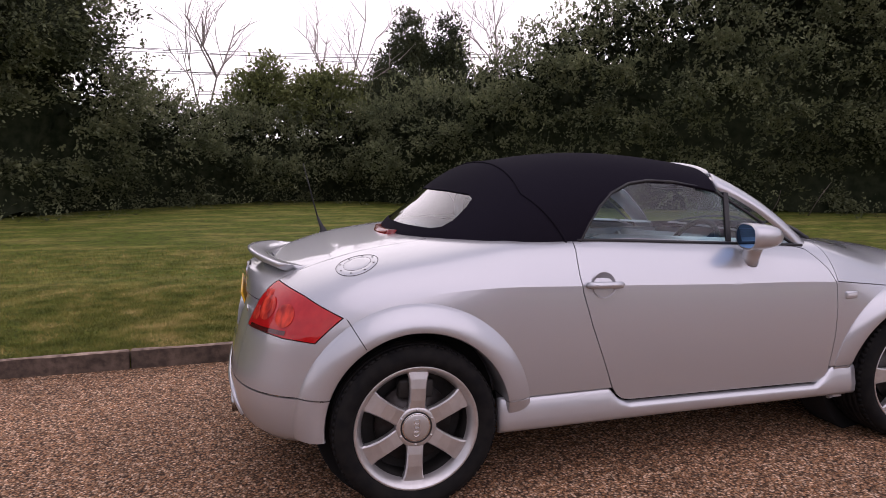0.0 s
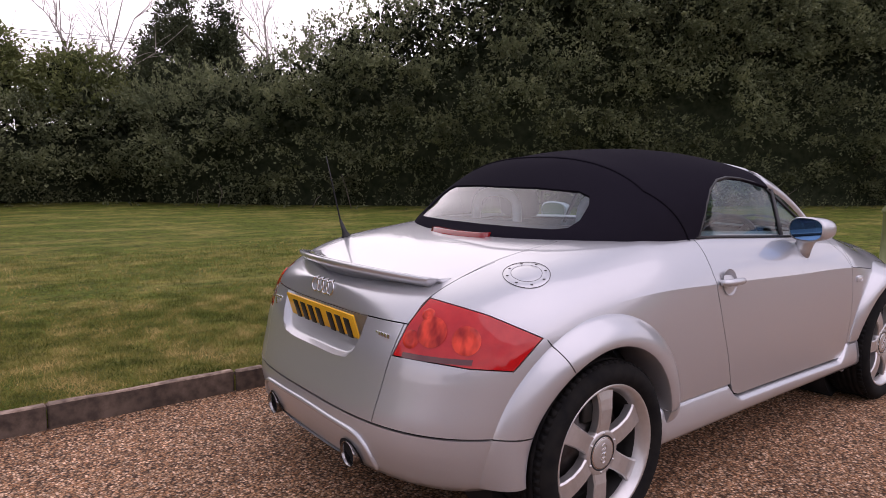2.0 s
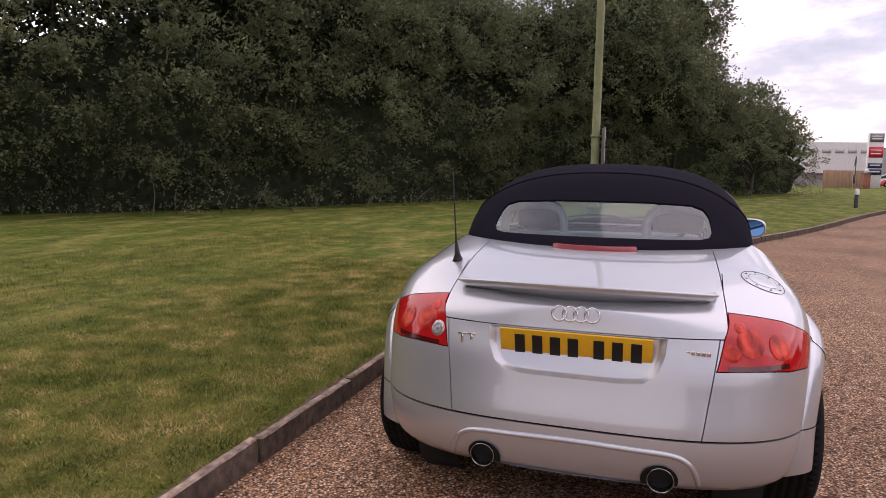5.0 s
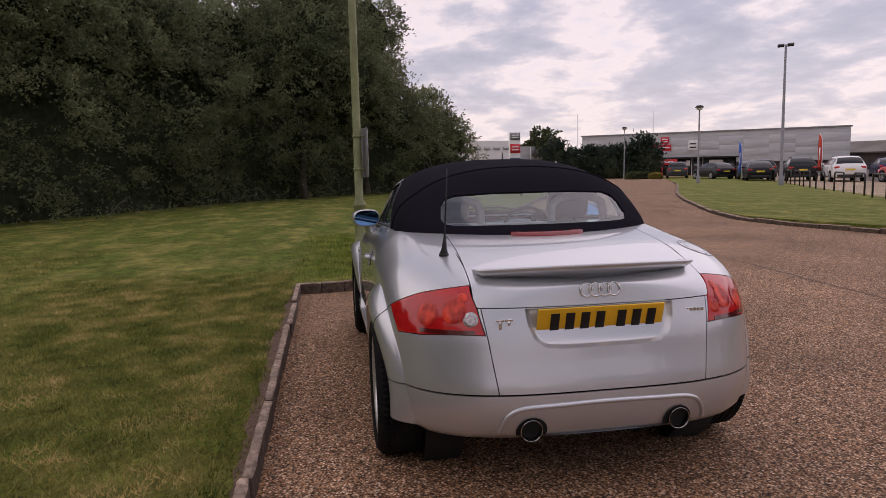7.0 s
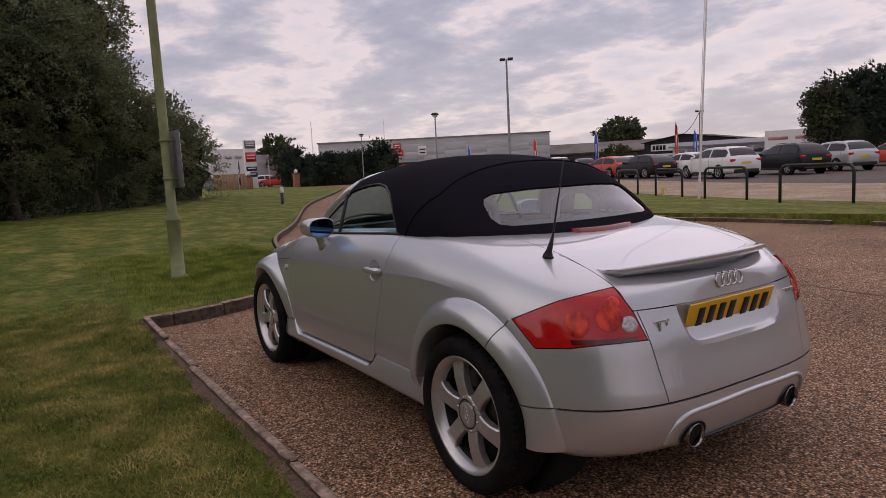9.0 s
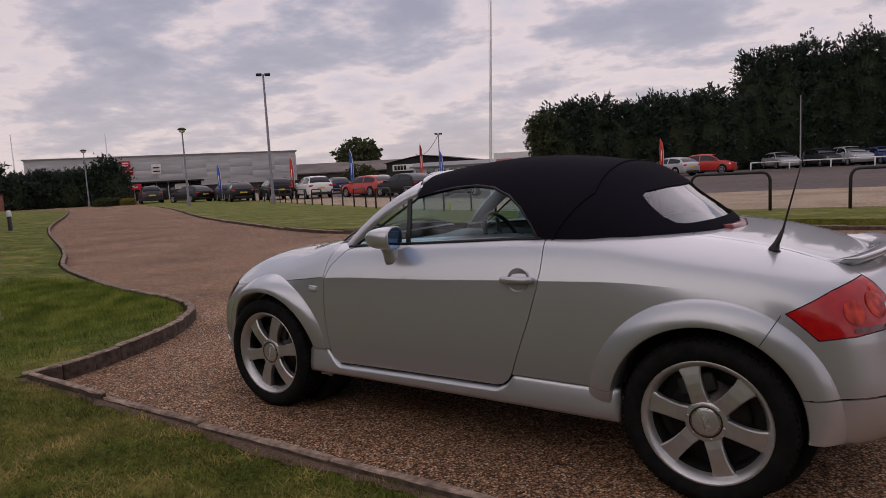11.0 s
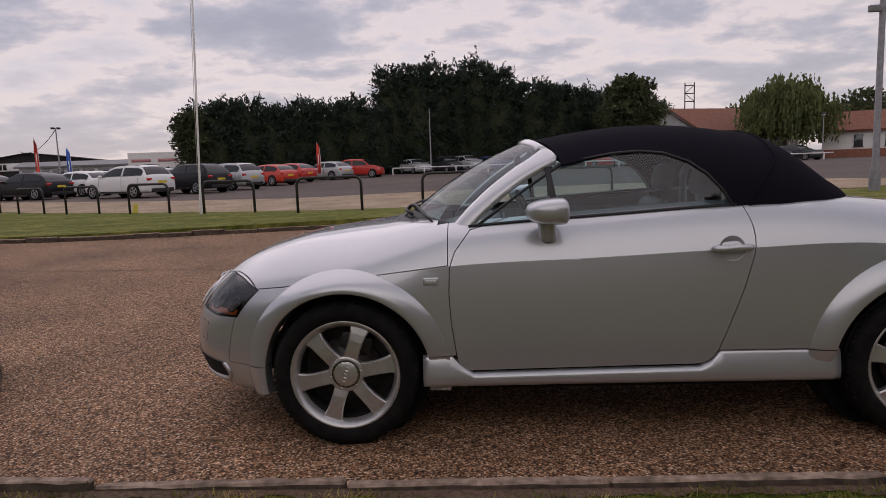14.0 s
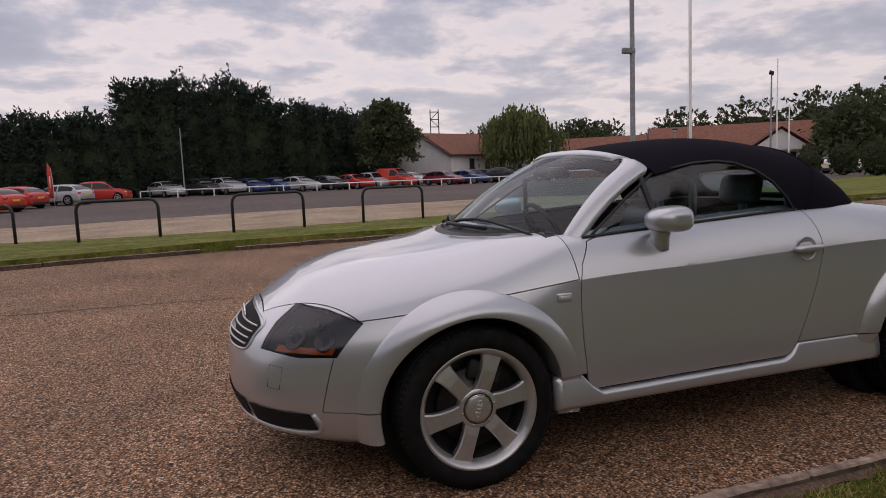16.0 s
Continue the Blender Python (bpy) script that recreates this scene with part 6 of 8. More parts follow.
# overhead line far behind
line = thing("power_line", "thin dark overhead power cables on wooden poles", "power line", at=pose(0, 0, 0))
for x, y, z in ((-90, 72, 17), (60, 80, 15.4)):
    bm = bmesh.new(); lathe(bm, [(0.2, -0.3), (0.14, z), (0, z)], 10, Matrix.Translation((x, y, 0))); part("wooden_pole", bm, BARK, line)
for z in (13.2, 11.0, 9.0):
    bm = bmesh.new()
    tube(bm, [(-90, 72, z + 3.0), (-40, 75, z + 1.2), (10, 78, z + 0.6), (60, 80, z + 1.4)], 0.035, 4)
    part("cable", bm, TRIM, line)


# ---- lawn, verge, car park ----
def land(name, pts, height, material, label, grid=0):
    """A piece of ground with a soft roll, cut to an outline."""
    bm = bmesh.new()
    f = poly(bm, [(x, y, 0) for x, y in pts])
    if f.normal.z < 0 or f.calc_area() and (bmesh.ops.recalc_face_normals(bm, faces=[f]) or f.normal.z < 0):
        f.normal_flip()
    if grid:
        for k in range(-60, 60, grid):
            for no in ((1, 0, 0), (0, 1, 0)):
                bmesh.ops.bisect_plane(bm, geom=bm.verts[:] + bm.edges[:] + bm.faces[:], dist=1e-5, plane_co=(k, k, 0), plane_no=no)
    bmesh.ops.triangulate(bm, faces=bm.faces[:])
    rim = [(x, y) for x, y in pts]
    for v in bm.verts:
        v.co.z = height(v.co.x, v.co.y)
    rv = [bm.verts.new((x, y, height(x, y) - 0.3)) for x, y in rim]
    tv = {(round(v.co.x, 4), round(v.co.y, 4)): v for v in bm.verts if abs(v.co.z - height(v.co.x, v.co.y)) < 1e-4}
    n = len(rim)
    for k in range(n):
        a, b = tv.get((round(rim[k][0], 4), round(rim[k][1], 4))), tv.get((round(rim[(k + 1) % n][0], 4), round(rim[(k + 1) % n][1], 4)))
        if a and b:
            bm.faces.new((a, b, rv[(k + 1) % n], rv[k]))
    bmesh.ops.recalc_face_normals(bm, faces=bm.faces[:])
    return tagged(part(name, bm, material, smooth=False), label, "ground", "", "structure")


land("lawn", lawn_pts, lambda x, y: LZ, LAWN, "mown lawn with dry patches")
verge_pts = [(p.x, p.y - 0.06) for p in VERGE_FRONT] + [(-60, -32), (-30, -24), (-14, -17), (-9, -13.6)] + [(p.x, p.y - 0.35) for p in HOOP_LINE[::-1]]
land("verge", verge_pts, lambda x, y: 0.085 if (x, y) in front_set else hoop_z(x) + 0.012, VERGE, "green mown verge") if (front_set := {(p.x, p.y - 0.06) for p in VERGE_FRONT}) else None
back = [(p.x, p.y - 0.36) for p in HOOP_LINE[::-1]]
back_set = set(back)
far_edge = [(x, y) for x, y in ((-9, -21.5), (0, -20.8), (8, -21.6), (14, -23.2), (25, -28.0), (38, -35.0), (60, -48))]
land("gravel_strip", far_edge[::-1] + [(-14, -17.2), (-9, -13.8)] + back, lambda x, y: (hoop_z(x) if (x, y) in back_set else park_z(x, y)) + 0.004, STRIP, "pale gravel strip behind the hoops")
land("car_park", far_edge[::-1] + [(-14, -17.2), (-30, -24.2), (-60, -32.2), (-70, -60), (-70, -140), (120, -140), (120, -70)], park_z, ASPH, "grey asphalt car park", 4)

# grass blades on the near lawn
def blades(name, x0, x1, y0, y1, density, seed, inside, h=0.034, z=LZ, label="short mown grass blades", leaf=None):
    rng = np.random.default_rng(seed)
    n = int((x1 - x0) * (y1 - y0) * density)
    p = np.stack([rng.uniform(x0, x1, n), rng.uniform(y0, y1, n), np.full(n, z - 0.003)], 1)
    fade = np.minimum.reduce([(p[:, 0] - x0) / 1.5, (x1 - p[:, 0]) / 1.5, (y1 - p[:, 1]) / 1.5, np.ones(n)]) + 0.02
    p = p[(rng.random(n) < fade) & np.array([inside(a, b) for a, b in p[:, :2]])]
    n = len(p)
    a = rng.random(n) * 6.28
    w = 0.0022 + 0.0024 * rng.random(n)
    side = np.stack([np.cos(a) * w, np.sin(a) * w, np.zeros(n)], 1)
    tip = np.stack([rng.normal(0, 0.019, n), rng.normal(0, 0.019, n), h * (0.45 + 0.9 * rng.random(n))], 1)
    co = np.stack([p - side, p + side, p + tip], 1).reshape(-1, 3)
    return tagged(new(name, mesh_arrays(name, co, 3, leaf or BLADE)), label, "grass", "", "stuff")


BLADE = leaf_mat("grass_blades", (0.068, 0.092, 0.015), (0.680, 0.480, 0.205), 0.3, (0.225, 0.212, 0.050), 3.6)
GREENBLADE = leaf_mat("green_grass_blades", (0.070, 0.112, 0.014), (0.420, 0.430, 0.100), 0.3, (0.190, 0.240, 0.036), 3.6)
blades("grass", -4.6, 4.5, 1.41, 4.6, 6500, 1, lambda x, y: y > 1.455 + 0.035 * math.sin(3.1 * x) * math.sin(1.3 * x + 1) + 0.02 * math.sin(11 * x), 0.026)
blades("grass", 3.05, 9.0, -1.2, 1.6, 4200, 2, lambda x, y: y > 0.07 + np.interp(x, (3.03, 3.10, 3.20, 3.33, 3.51, 3.72, 3.98, 4.32, 4.91, 5.8, 7.2, 9.7), (1.4, 0.80, 0.53, 0.24, -0.05, -0.31, -0.545, -0.715, -0.87, -0.98, -1.30, -2.1)) and x > 3.08, 0.050, label="short green grass blades by the kerb nose", leaf=GREENBLADE)
blades("grass", -8.0, 8.0, 4.6, 8.0, 1100, 3, lambda x, y: True, 0.034, label="short mown grass further back")


# bare soil where the lawn has shrunk from the edging
bm = bmesh.new()
rng = np.random.default_rng(8)
edge = [(x, 1.475 + 0.03 * math.sin(3.1 * x) * math.sin(1.3 * x + 1) + rng.uniform(-0.02, 0.02)) for x in np.arange(-14.0, 3.0, 0.06)]
for (xa, ya), (xb, yb) in zip(edge, edge[1:]):
    poly(bm, [(xa, 1.412, LZ + 0.004), (xb, 1.412, LZ + 0.004), (xb, yb, LZ + 0.004), (xa, ya, LZ + 0.004)])
tagged(part("soil_strip", bm, mat("bare_soil", (0.075, 0.042, 0.028), 0.95, 0, (0.15, 0.095, 0.062), 60, 6, bump=0.8, bump_scale=90, bump_dist=0.01)), "bare brown soil strip beside the edging", "soil", "", "structure")


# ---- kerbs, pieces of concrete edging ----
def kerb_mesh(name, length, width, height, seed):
    rng = np.random.default_rng(seed)
    bm = bmesh.new()
    joint = 0.004 if length > 0.3 else 0.001
    box(bm, joint, length - joint, -width / 2, width / 2, -0.12, height, 0.008, segs=1)
    bmesh.ops.subdivide_edges(bm, edges=[e for e in bm.edges if abs(e.verts[0].co.x - e.verts[1].co.x) > length * 0.5], cuts=9 if length > 0.3 else 3)
    for v in bm.verts:
        v.co += Vector((0, rng.normal(0, 0.0016), rng.normal(0, 0.0018)))
    bm.normal_update()
    # upward faces take the paler concrete, all others the darker one
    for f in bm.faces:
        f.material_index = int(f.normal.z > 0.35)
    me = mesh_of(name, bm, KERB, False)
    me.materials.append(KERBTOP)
    return me


def kerb_run(name, label, pts, z, length, width, height, seed, meshes=3, rough=0.0, loose=1.0):
    k = tagged(new(name), label, "kerb", "", "structure")
    rng = np.random.default_rng(seed)
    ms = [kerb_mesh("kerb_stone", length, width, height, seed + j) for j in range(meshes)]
    for j, (p, d) in enumerate(along([Vector((q[0], q[1], 0)) for q in pts], length)):
        if rough and noise.noise(Vector((p.x * 0.35, p.y * 0.35, 2.0))) > 0.22:
            continue
        o = new("kerb_stone", ms[j % meshes])
        o.parent = k
        o.matrix_basis = pose(p.x + rng.normal(0, 0.004) * loose, p.y + rng.normal(0, 0.008) * loose, z + rng.normal(0, 0.007) * loose - rough * rng.random(), rng.normal(0, 1.0 + rough * 60) * loose, rng.normal(0, 0.35), math.degrees(math.atan2(d.y, d.x)) + rng.normal(0, 0.35))


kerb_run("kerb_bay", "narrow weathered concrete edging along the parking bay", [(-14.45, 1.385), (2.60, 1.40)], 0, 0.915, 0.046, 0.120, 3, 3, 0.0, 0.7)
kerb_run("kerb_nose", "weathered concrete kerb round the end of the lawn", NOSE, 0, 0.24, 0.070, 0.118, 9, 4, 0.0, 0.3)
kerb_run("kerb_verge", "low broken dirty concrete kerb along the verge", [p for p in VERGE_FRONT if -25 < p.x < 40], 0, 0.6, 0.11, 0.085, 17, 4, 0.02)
# tarmac seam across the drive
bm = bmesh.new()
rng = np.random.default_rng(4)
seam = [(x, -4.25 - 0.09 * (x - 3) + 0.02 * rng.normal(), 0.002) for x in np.arange(-8, 16, 0.25)]
for a, b in zip(seam, seam[1:]):
    poly(bm, [(a[0], a[1] - 0.014, 0.003), (b[0], b[1] - 0.014, 0.003), (b[0], b[1] + 0.014, 0.003), (a[0], a[1] + 0.014, 0.003)])
tagged(part("road_seam", bm, mat("dark_tar_seam", (0.060, 0.042, 0.033), 0.9, 0, (0.150, 0.098, 0.070), 30)), "dark tar seam across the chippings", "road", "", "structure")


# ---- posts, hoops, flags ----
POSTGREEN = mat("green_painted_post", (0.18, 0.20, 0.085), 0.55, 0, (0.23, 0.25, 0.115), 9, bump=0.2, bump_scale=30, bump_dist=0.003, stain=0.2, stain_scale=3)
GALV = mat("galvanised_steel", (0.17, 0.17, 0.175), 0.6, 0.3, (0.23, 0.23, 0.235), 12)
WHITE = mat("white_paint", (0.72, 0.71, 0.70), 0.5, 0, (0.64, 0.63, 0.61), 5)
BLUEF = mat("blue_flag", (0.03, 0.10, 0.42), 0.7, 0, (0.04, 0.13, 0.50), 4)
REDF = mat("red_flag", (0.55, 0.045, 0.03), 0.7, 0, (0.62, 0.07, 0.04), 4)
DARKF = mat("black_flag", (0.03, 0.03, 0.035), 0.7)
BLACKIRON = mat("black_painted_steel", (0.012, 0.012, 0.013), 0.45, 0, (0.022, 0.022, 0.023), 20)

post = thing("lamp_post", "old green-painted steel lamp post standing in the lawn", "lamp post", at=pose(5.55, 0.605, LZ))
bm = bmesh.new()
lathe(bm, [(0.105, -0.1), (0.105, 0.02), (0.085, 0.03), (0.082, 0.70), (0.10, 0.72), (0.10, 0.745), (0.06, 0.80), (0.056, 2.4), (0.05, 5.5), (0.045, 8.0), (0, 8.0)], 20)
part("shaft", bm, POSTGREEN, post)
for z in (1.25, 1.72):
    bm = bmesh.new()
    lathe(bm, [(0.066, -0.018), (0.072, -0.016), (0.072, 0.016), (0.066, 0.018)], 20, Matrix.Translation((0, 0, z)))
    box(bm, -0.03, 0.03, -0.10, -0.05, z - 0.012, z + 0.012, 0.003)
    part("clamp", bm, POSTGREEN, post)
TURN = pose(0, 0, 0, 0, 0, 9.2)
bm = bmesh.new()
box(bm, -0.20, 0.20, -0.112, -0.100, 1.13, 1.84, 0.004, TURN)
board = part("sign_plate", bm, GALV, post, "small rectangular notice plate fixed to the post")
bm = bmesh.new()
box(bm, -0.19, 0.19, -0.117, -0.112, 1.14, 1.83, 0, TURN)
part("sign_face", bm, WHITE, board, "white notice face")
for z0, z1, mt in ((1.68, 1.76, REDF), (1.52, 1.60, TRIM), (1.30, 1.44, TRIM)):
    bm = bmesh.new()
    box(bm, -0.15, 0.15, -0.120, -0.117, z0, z1, 0, TURN)
    part("lettering_bar", bm, mt, board)


def hoop(a, b):
    a, b = Vector(a), Vector(b)
    w = (b - a).length
    t = thing("hoop_barrier", "black-painted steel hoop barrier at the verge", "barrier", "hoop barriers", at=pose(a.x, a.y, hoop_z(a.x) + 0.01, 0, 0, math.degrees(math.atan2(b.y - a.y, b.x - a.x))))
    bm = bmesh.new()
    pts = [(0, 0, -0.2), (0, 0, 0.62), (0.02, 0, 0.70), (0.07, 0, 0.765), (0.15, 0, 0.79), (w - 0.15, 0, 0.79), (w - 0.07, 0, 0.765), (w - 0.02, 0, 0.70), (w, 0, 0.62), (w, 0, -0.2)]
    tube(bm, pts, 0.033, 10)
    part("bent_tube", bm, BLACKIRON, t)


for p, d in along(HOOP_LINE[::-1], 2.94):
    if -6 < p.x < 34:
        hoop((p.x + d.x * 1.62, p.y + d.y * 1.62), (p.x + d.x * 3.14, p.y + d.y * 3.14))
# one hoop carries a small yellow notice
sg = thing("notice", "small yellow notice board leaning by the hoops", "sign", at=pose(10.35, -14.62, 0.07, 0, 0, 150) @ Matrix.Diagonal((0.7, 0.7, 0.7, 1)))
bm = bmesh.new(); box(bm, -0.16, 0.16, -0.02, 0.02, 0, 0.42, 0.01, pose(0, 0, 0, -12)); part("board", bm, mat("yellow_board", (0.62, 0.52, 0.06), 0.5, 0, (0.55, 0.46, 0.05), 9), sg)


def pole(name, label, x, y, z, h, r, material, head=None, group=""):
    t = thing(name, label, "pole" if "pole" in name else "lamp", group, at=pose(x, y, z))
    bm = bmesh.new()
    foot = 1.12 if name == "flagpole" else 1.6
    lathe(bm, [(r * foot, -0.2), (r * foot, 0.5), (r, 0.55), (r * 0.6, h), (0, h + 0.02)], 12)
    part("shaft", bm, material, t)
    if head == "flood":
        for s in (-1, 1):
            bm = bmesh.new()
            box(bm, -0.16, 0.16, -0.11, 0.11, -0.07, 0.07, 0.02, pose(0.17 * s, 0.17 * s, h - 0.02, -25, 0, 45))
            part("floodlight", bm, TRIM, t)
    if head == "dome":
        bm = bmesh.new()
        lathe(bm, [(0.0, 0.12), (0.16, 0.10), (0.26, 0.02), (0.28, -0.04), (0.0, -0.04)], 20, Matrix.Translation((0, 0, h + 0.16)))
        part("dome_cover", bm, TRIM, t)
        bm = bmesh.new()
        lathe(bm, [(0.20, 0.0), (0.17, -0.14), (0.0, -0.2)], 20, Matrix.Translation((0, 0, h + 0.12)))
        part("globe", bm, WHITE, t)
    if head == "camera":
        bm = bmesh.new()
        box(bm, -0.07, 0.30, -0.06, 0.06, 4.05, 4.2, 0.02)
        part("fitting", bm, GALV, t)
    if head == "halyard":
        bm = bmesh.new()
        tube(bm, [(r * 1.9, 0, 1.0), (r * 1.5, 0.02, h - 0.1)], 0.006, 4)
        part("halyard", bm, WHITE, t)
    return t


pole("lamp_post", "tall steel lamp post with twin floodlights", 29.1, -23.7, 0.02, 7.6, 0.092, GALV, "flood")
pole("lamp_post", "park lamp post with a domed lantern", 36.7, -23.2, 0.02, 4.85, 0.07, GALV, "dome", "domed park lamps")
pole("lamp_post", "park lamp post with a domed lantern", 59.2, -28.4, 0.0, 4.9, 0.06, GALV, "dome", "domed park lamps")
flagpole = pole("flagpole", "tall white flagpole with a halyard", 7.62, -12.72, 0.17, 10.5, 0.028, WHITE, "halyard", "flagpoles")
flagpole.matrix_basis = pose(7.62, -12.72, 0.17) @ Matrix.Rotation(radians(2.3), 4, Vector((0.463, -0.886, 0)))
pole("lamp_post", "tall grey steel mast with a small fitting", -8.6, -12.5, 0.17, 10.5, 0.075, GALV, "camera")
pole("flagpole", "tall white flagpole with a halyard", -13.2, -15.9, 0.17, 11.5, 0.055, WHITE, "halyard", "flagpoles")
pole("lamp_post", "tall steel lamp post with twin floodlights", -25.9, -25.3, 0.17, 5.7, 0.06, GALV, "flood")
pole("flagpole", "white flagpole without a flag", -27.6, -26.6, 0.17, 6.7, 0.05, WHITE, None, "flagpoles")
pole("flagpole", "white flagpole without a flag", -29.5, -27.6, 0.17, 4.3, 0.05, WHITE, None, "flagpoles")
pole("lamp_post", "slim steel lamp post before the conifers", 5.2, -60.5, PZ, 6.0, 0.07, GALV)
pole("flagpole", "thin white flagpole behind the showroom", 84.4, -33.2, 0, 8.5, 0.08, WHITE, None, "flagpoles")
pole("flagpole", "thin white flagpole behind the showroom", 80.3, -42.3, 0, 8.5, 0.08, WHITE, None, "flagpoles")
pole("lamp_post", "tall steel lamp post with twin floodlights", 39.5, -56.5, PZ, 5.4, 0.08, GALV, "flood")
pole("lamp_post", "park lamp post with a domed lantern", -33.0, -64.0, PZ, 4.2, 0.07, GALV, "dome", "domed park lamps")
pole("lamp_post", "park lamp post with a domed lantern", -36.5, -47.0, PZ, 4.0, 0.07, GALV, "dome", "domed park lamps")


def feather(x, y, z, material, colour, h=2.55, turn=20):
    t = thing("feather_flag", f"{colour} feather flag on a bent pole among the cars", "flag", "feather flags", at=pose(x, y, z, 0, 0, turn))
    bm = bmesh.new()
    tube(bm, [(0, 0, -0.1), (0, 0, h * 0.6), (0.05, 0, h * 0.85), (0.22, 0, h * 0.98)], 0.02, 6)
    part("bent_pole", bm, WHITE, t)
    bm = bmesh.new()
    P = [(0.02, 0.55), (0.02, h * 0.6), (0.05, h * 0.85), (0.20, h * 0.985), (0.26, h * 0.90), (0.29, h * 0.72), (0.29, h * 0.5), (0.26, 0.55)]
    a = [bm.verts.new((u, 0.03 * math.sin(v * 3) - 0.004, v)) for u, v in P]
    b = [bm.verts.new((u, 0.03 * math.sin(v * 3) + 0.004, v)) for u, v in P]
    bm.faces.new(a); bm.faces.new(b[::-1])
    for k in range(len(P)):
        bm.faces.new((a[k], b[k], b[(k + 1) % len(P)], a[(k + 1) % len(P)]))
    part("sail", bm, material, t)
    bm = bmesh.new()
    box(bm, 0.12, 0.19, -0.045, 0.045, h * 0.42, h * 0.68, 0.0)
    part("sail_stripe", bm, WHITE, t)


for x, y, m, c, h in ((42.4, -30.2, BLUEF, "blue", 3.0), (35.2, -31.2, REDF, "red", 3.2), (33.8, -36.2, BLUEF, "blue", 3.6), (36.6, -49.4, REDF, "red", 4.3), (29.8, -42.9, BLUEF, "blue", 3.2), (12.5, -46.2, REDF, "red", 2.9)):
    feather(x, y, park_z(x, y), m, c, h)
feather(65.5, -17.3, 0, DARKF, "black", 3.2, 200)
feather(66.6, -20.9, 0, DARKF, "black", 3.7, -20)

# ---- parked cars ----
CARGLASS = mat("dark_car_glass", (0.012, 0.014, 0.016), 0.12, 0, coat=0.2, spec=0.35)
CARWHEEL = mat("grey_wheel", (0.28, 0.28, 0.29), 0.4, 0.6)
PLATEY = mat("plain_yellow_plate", (0.7, 0.5, 0.03), 0.5)


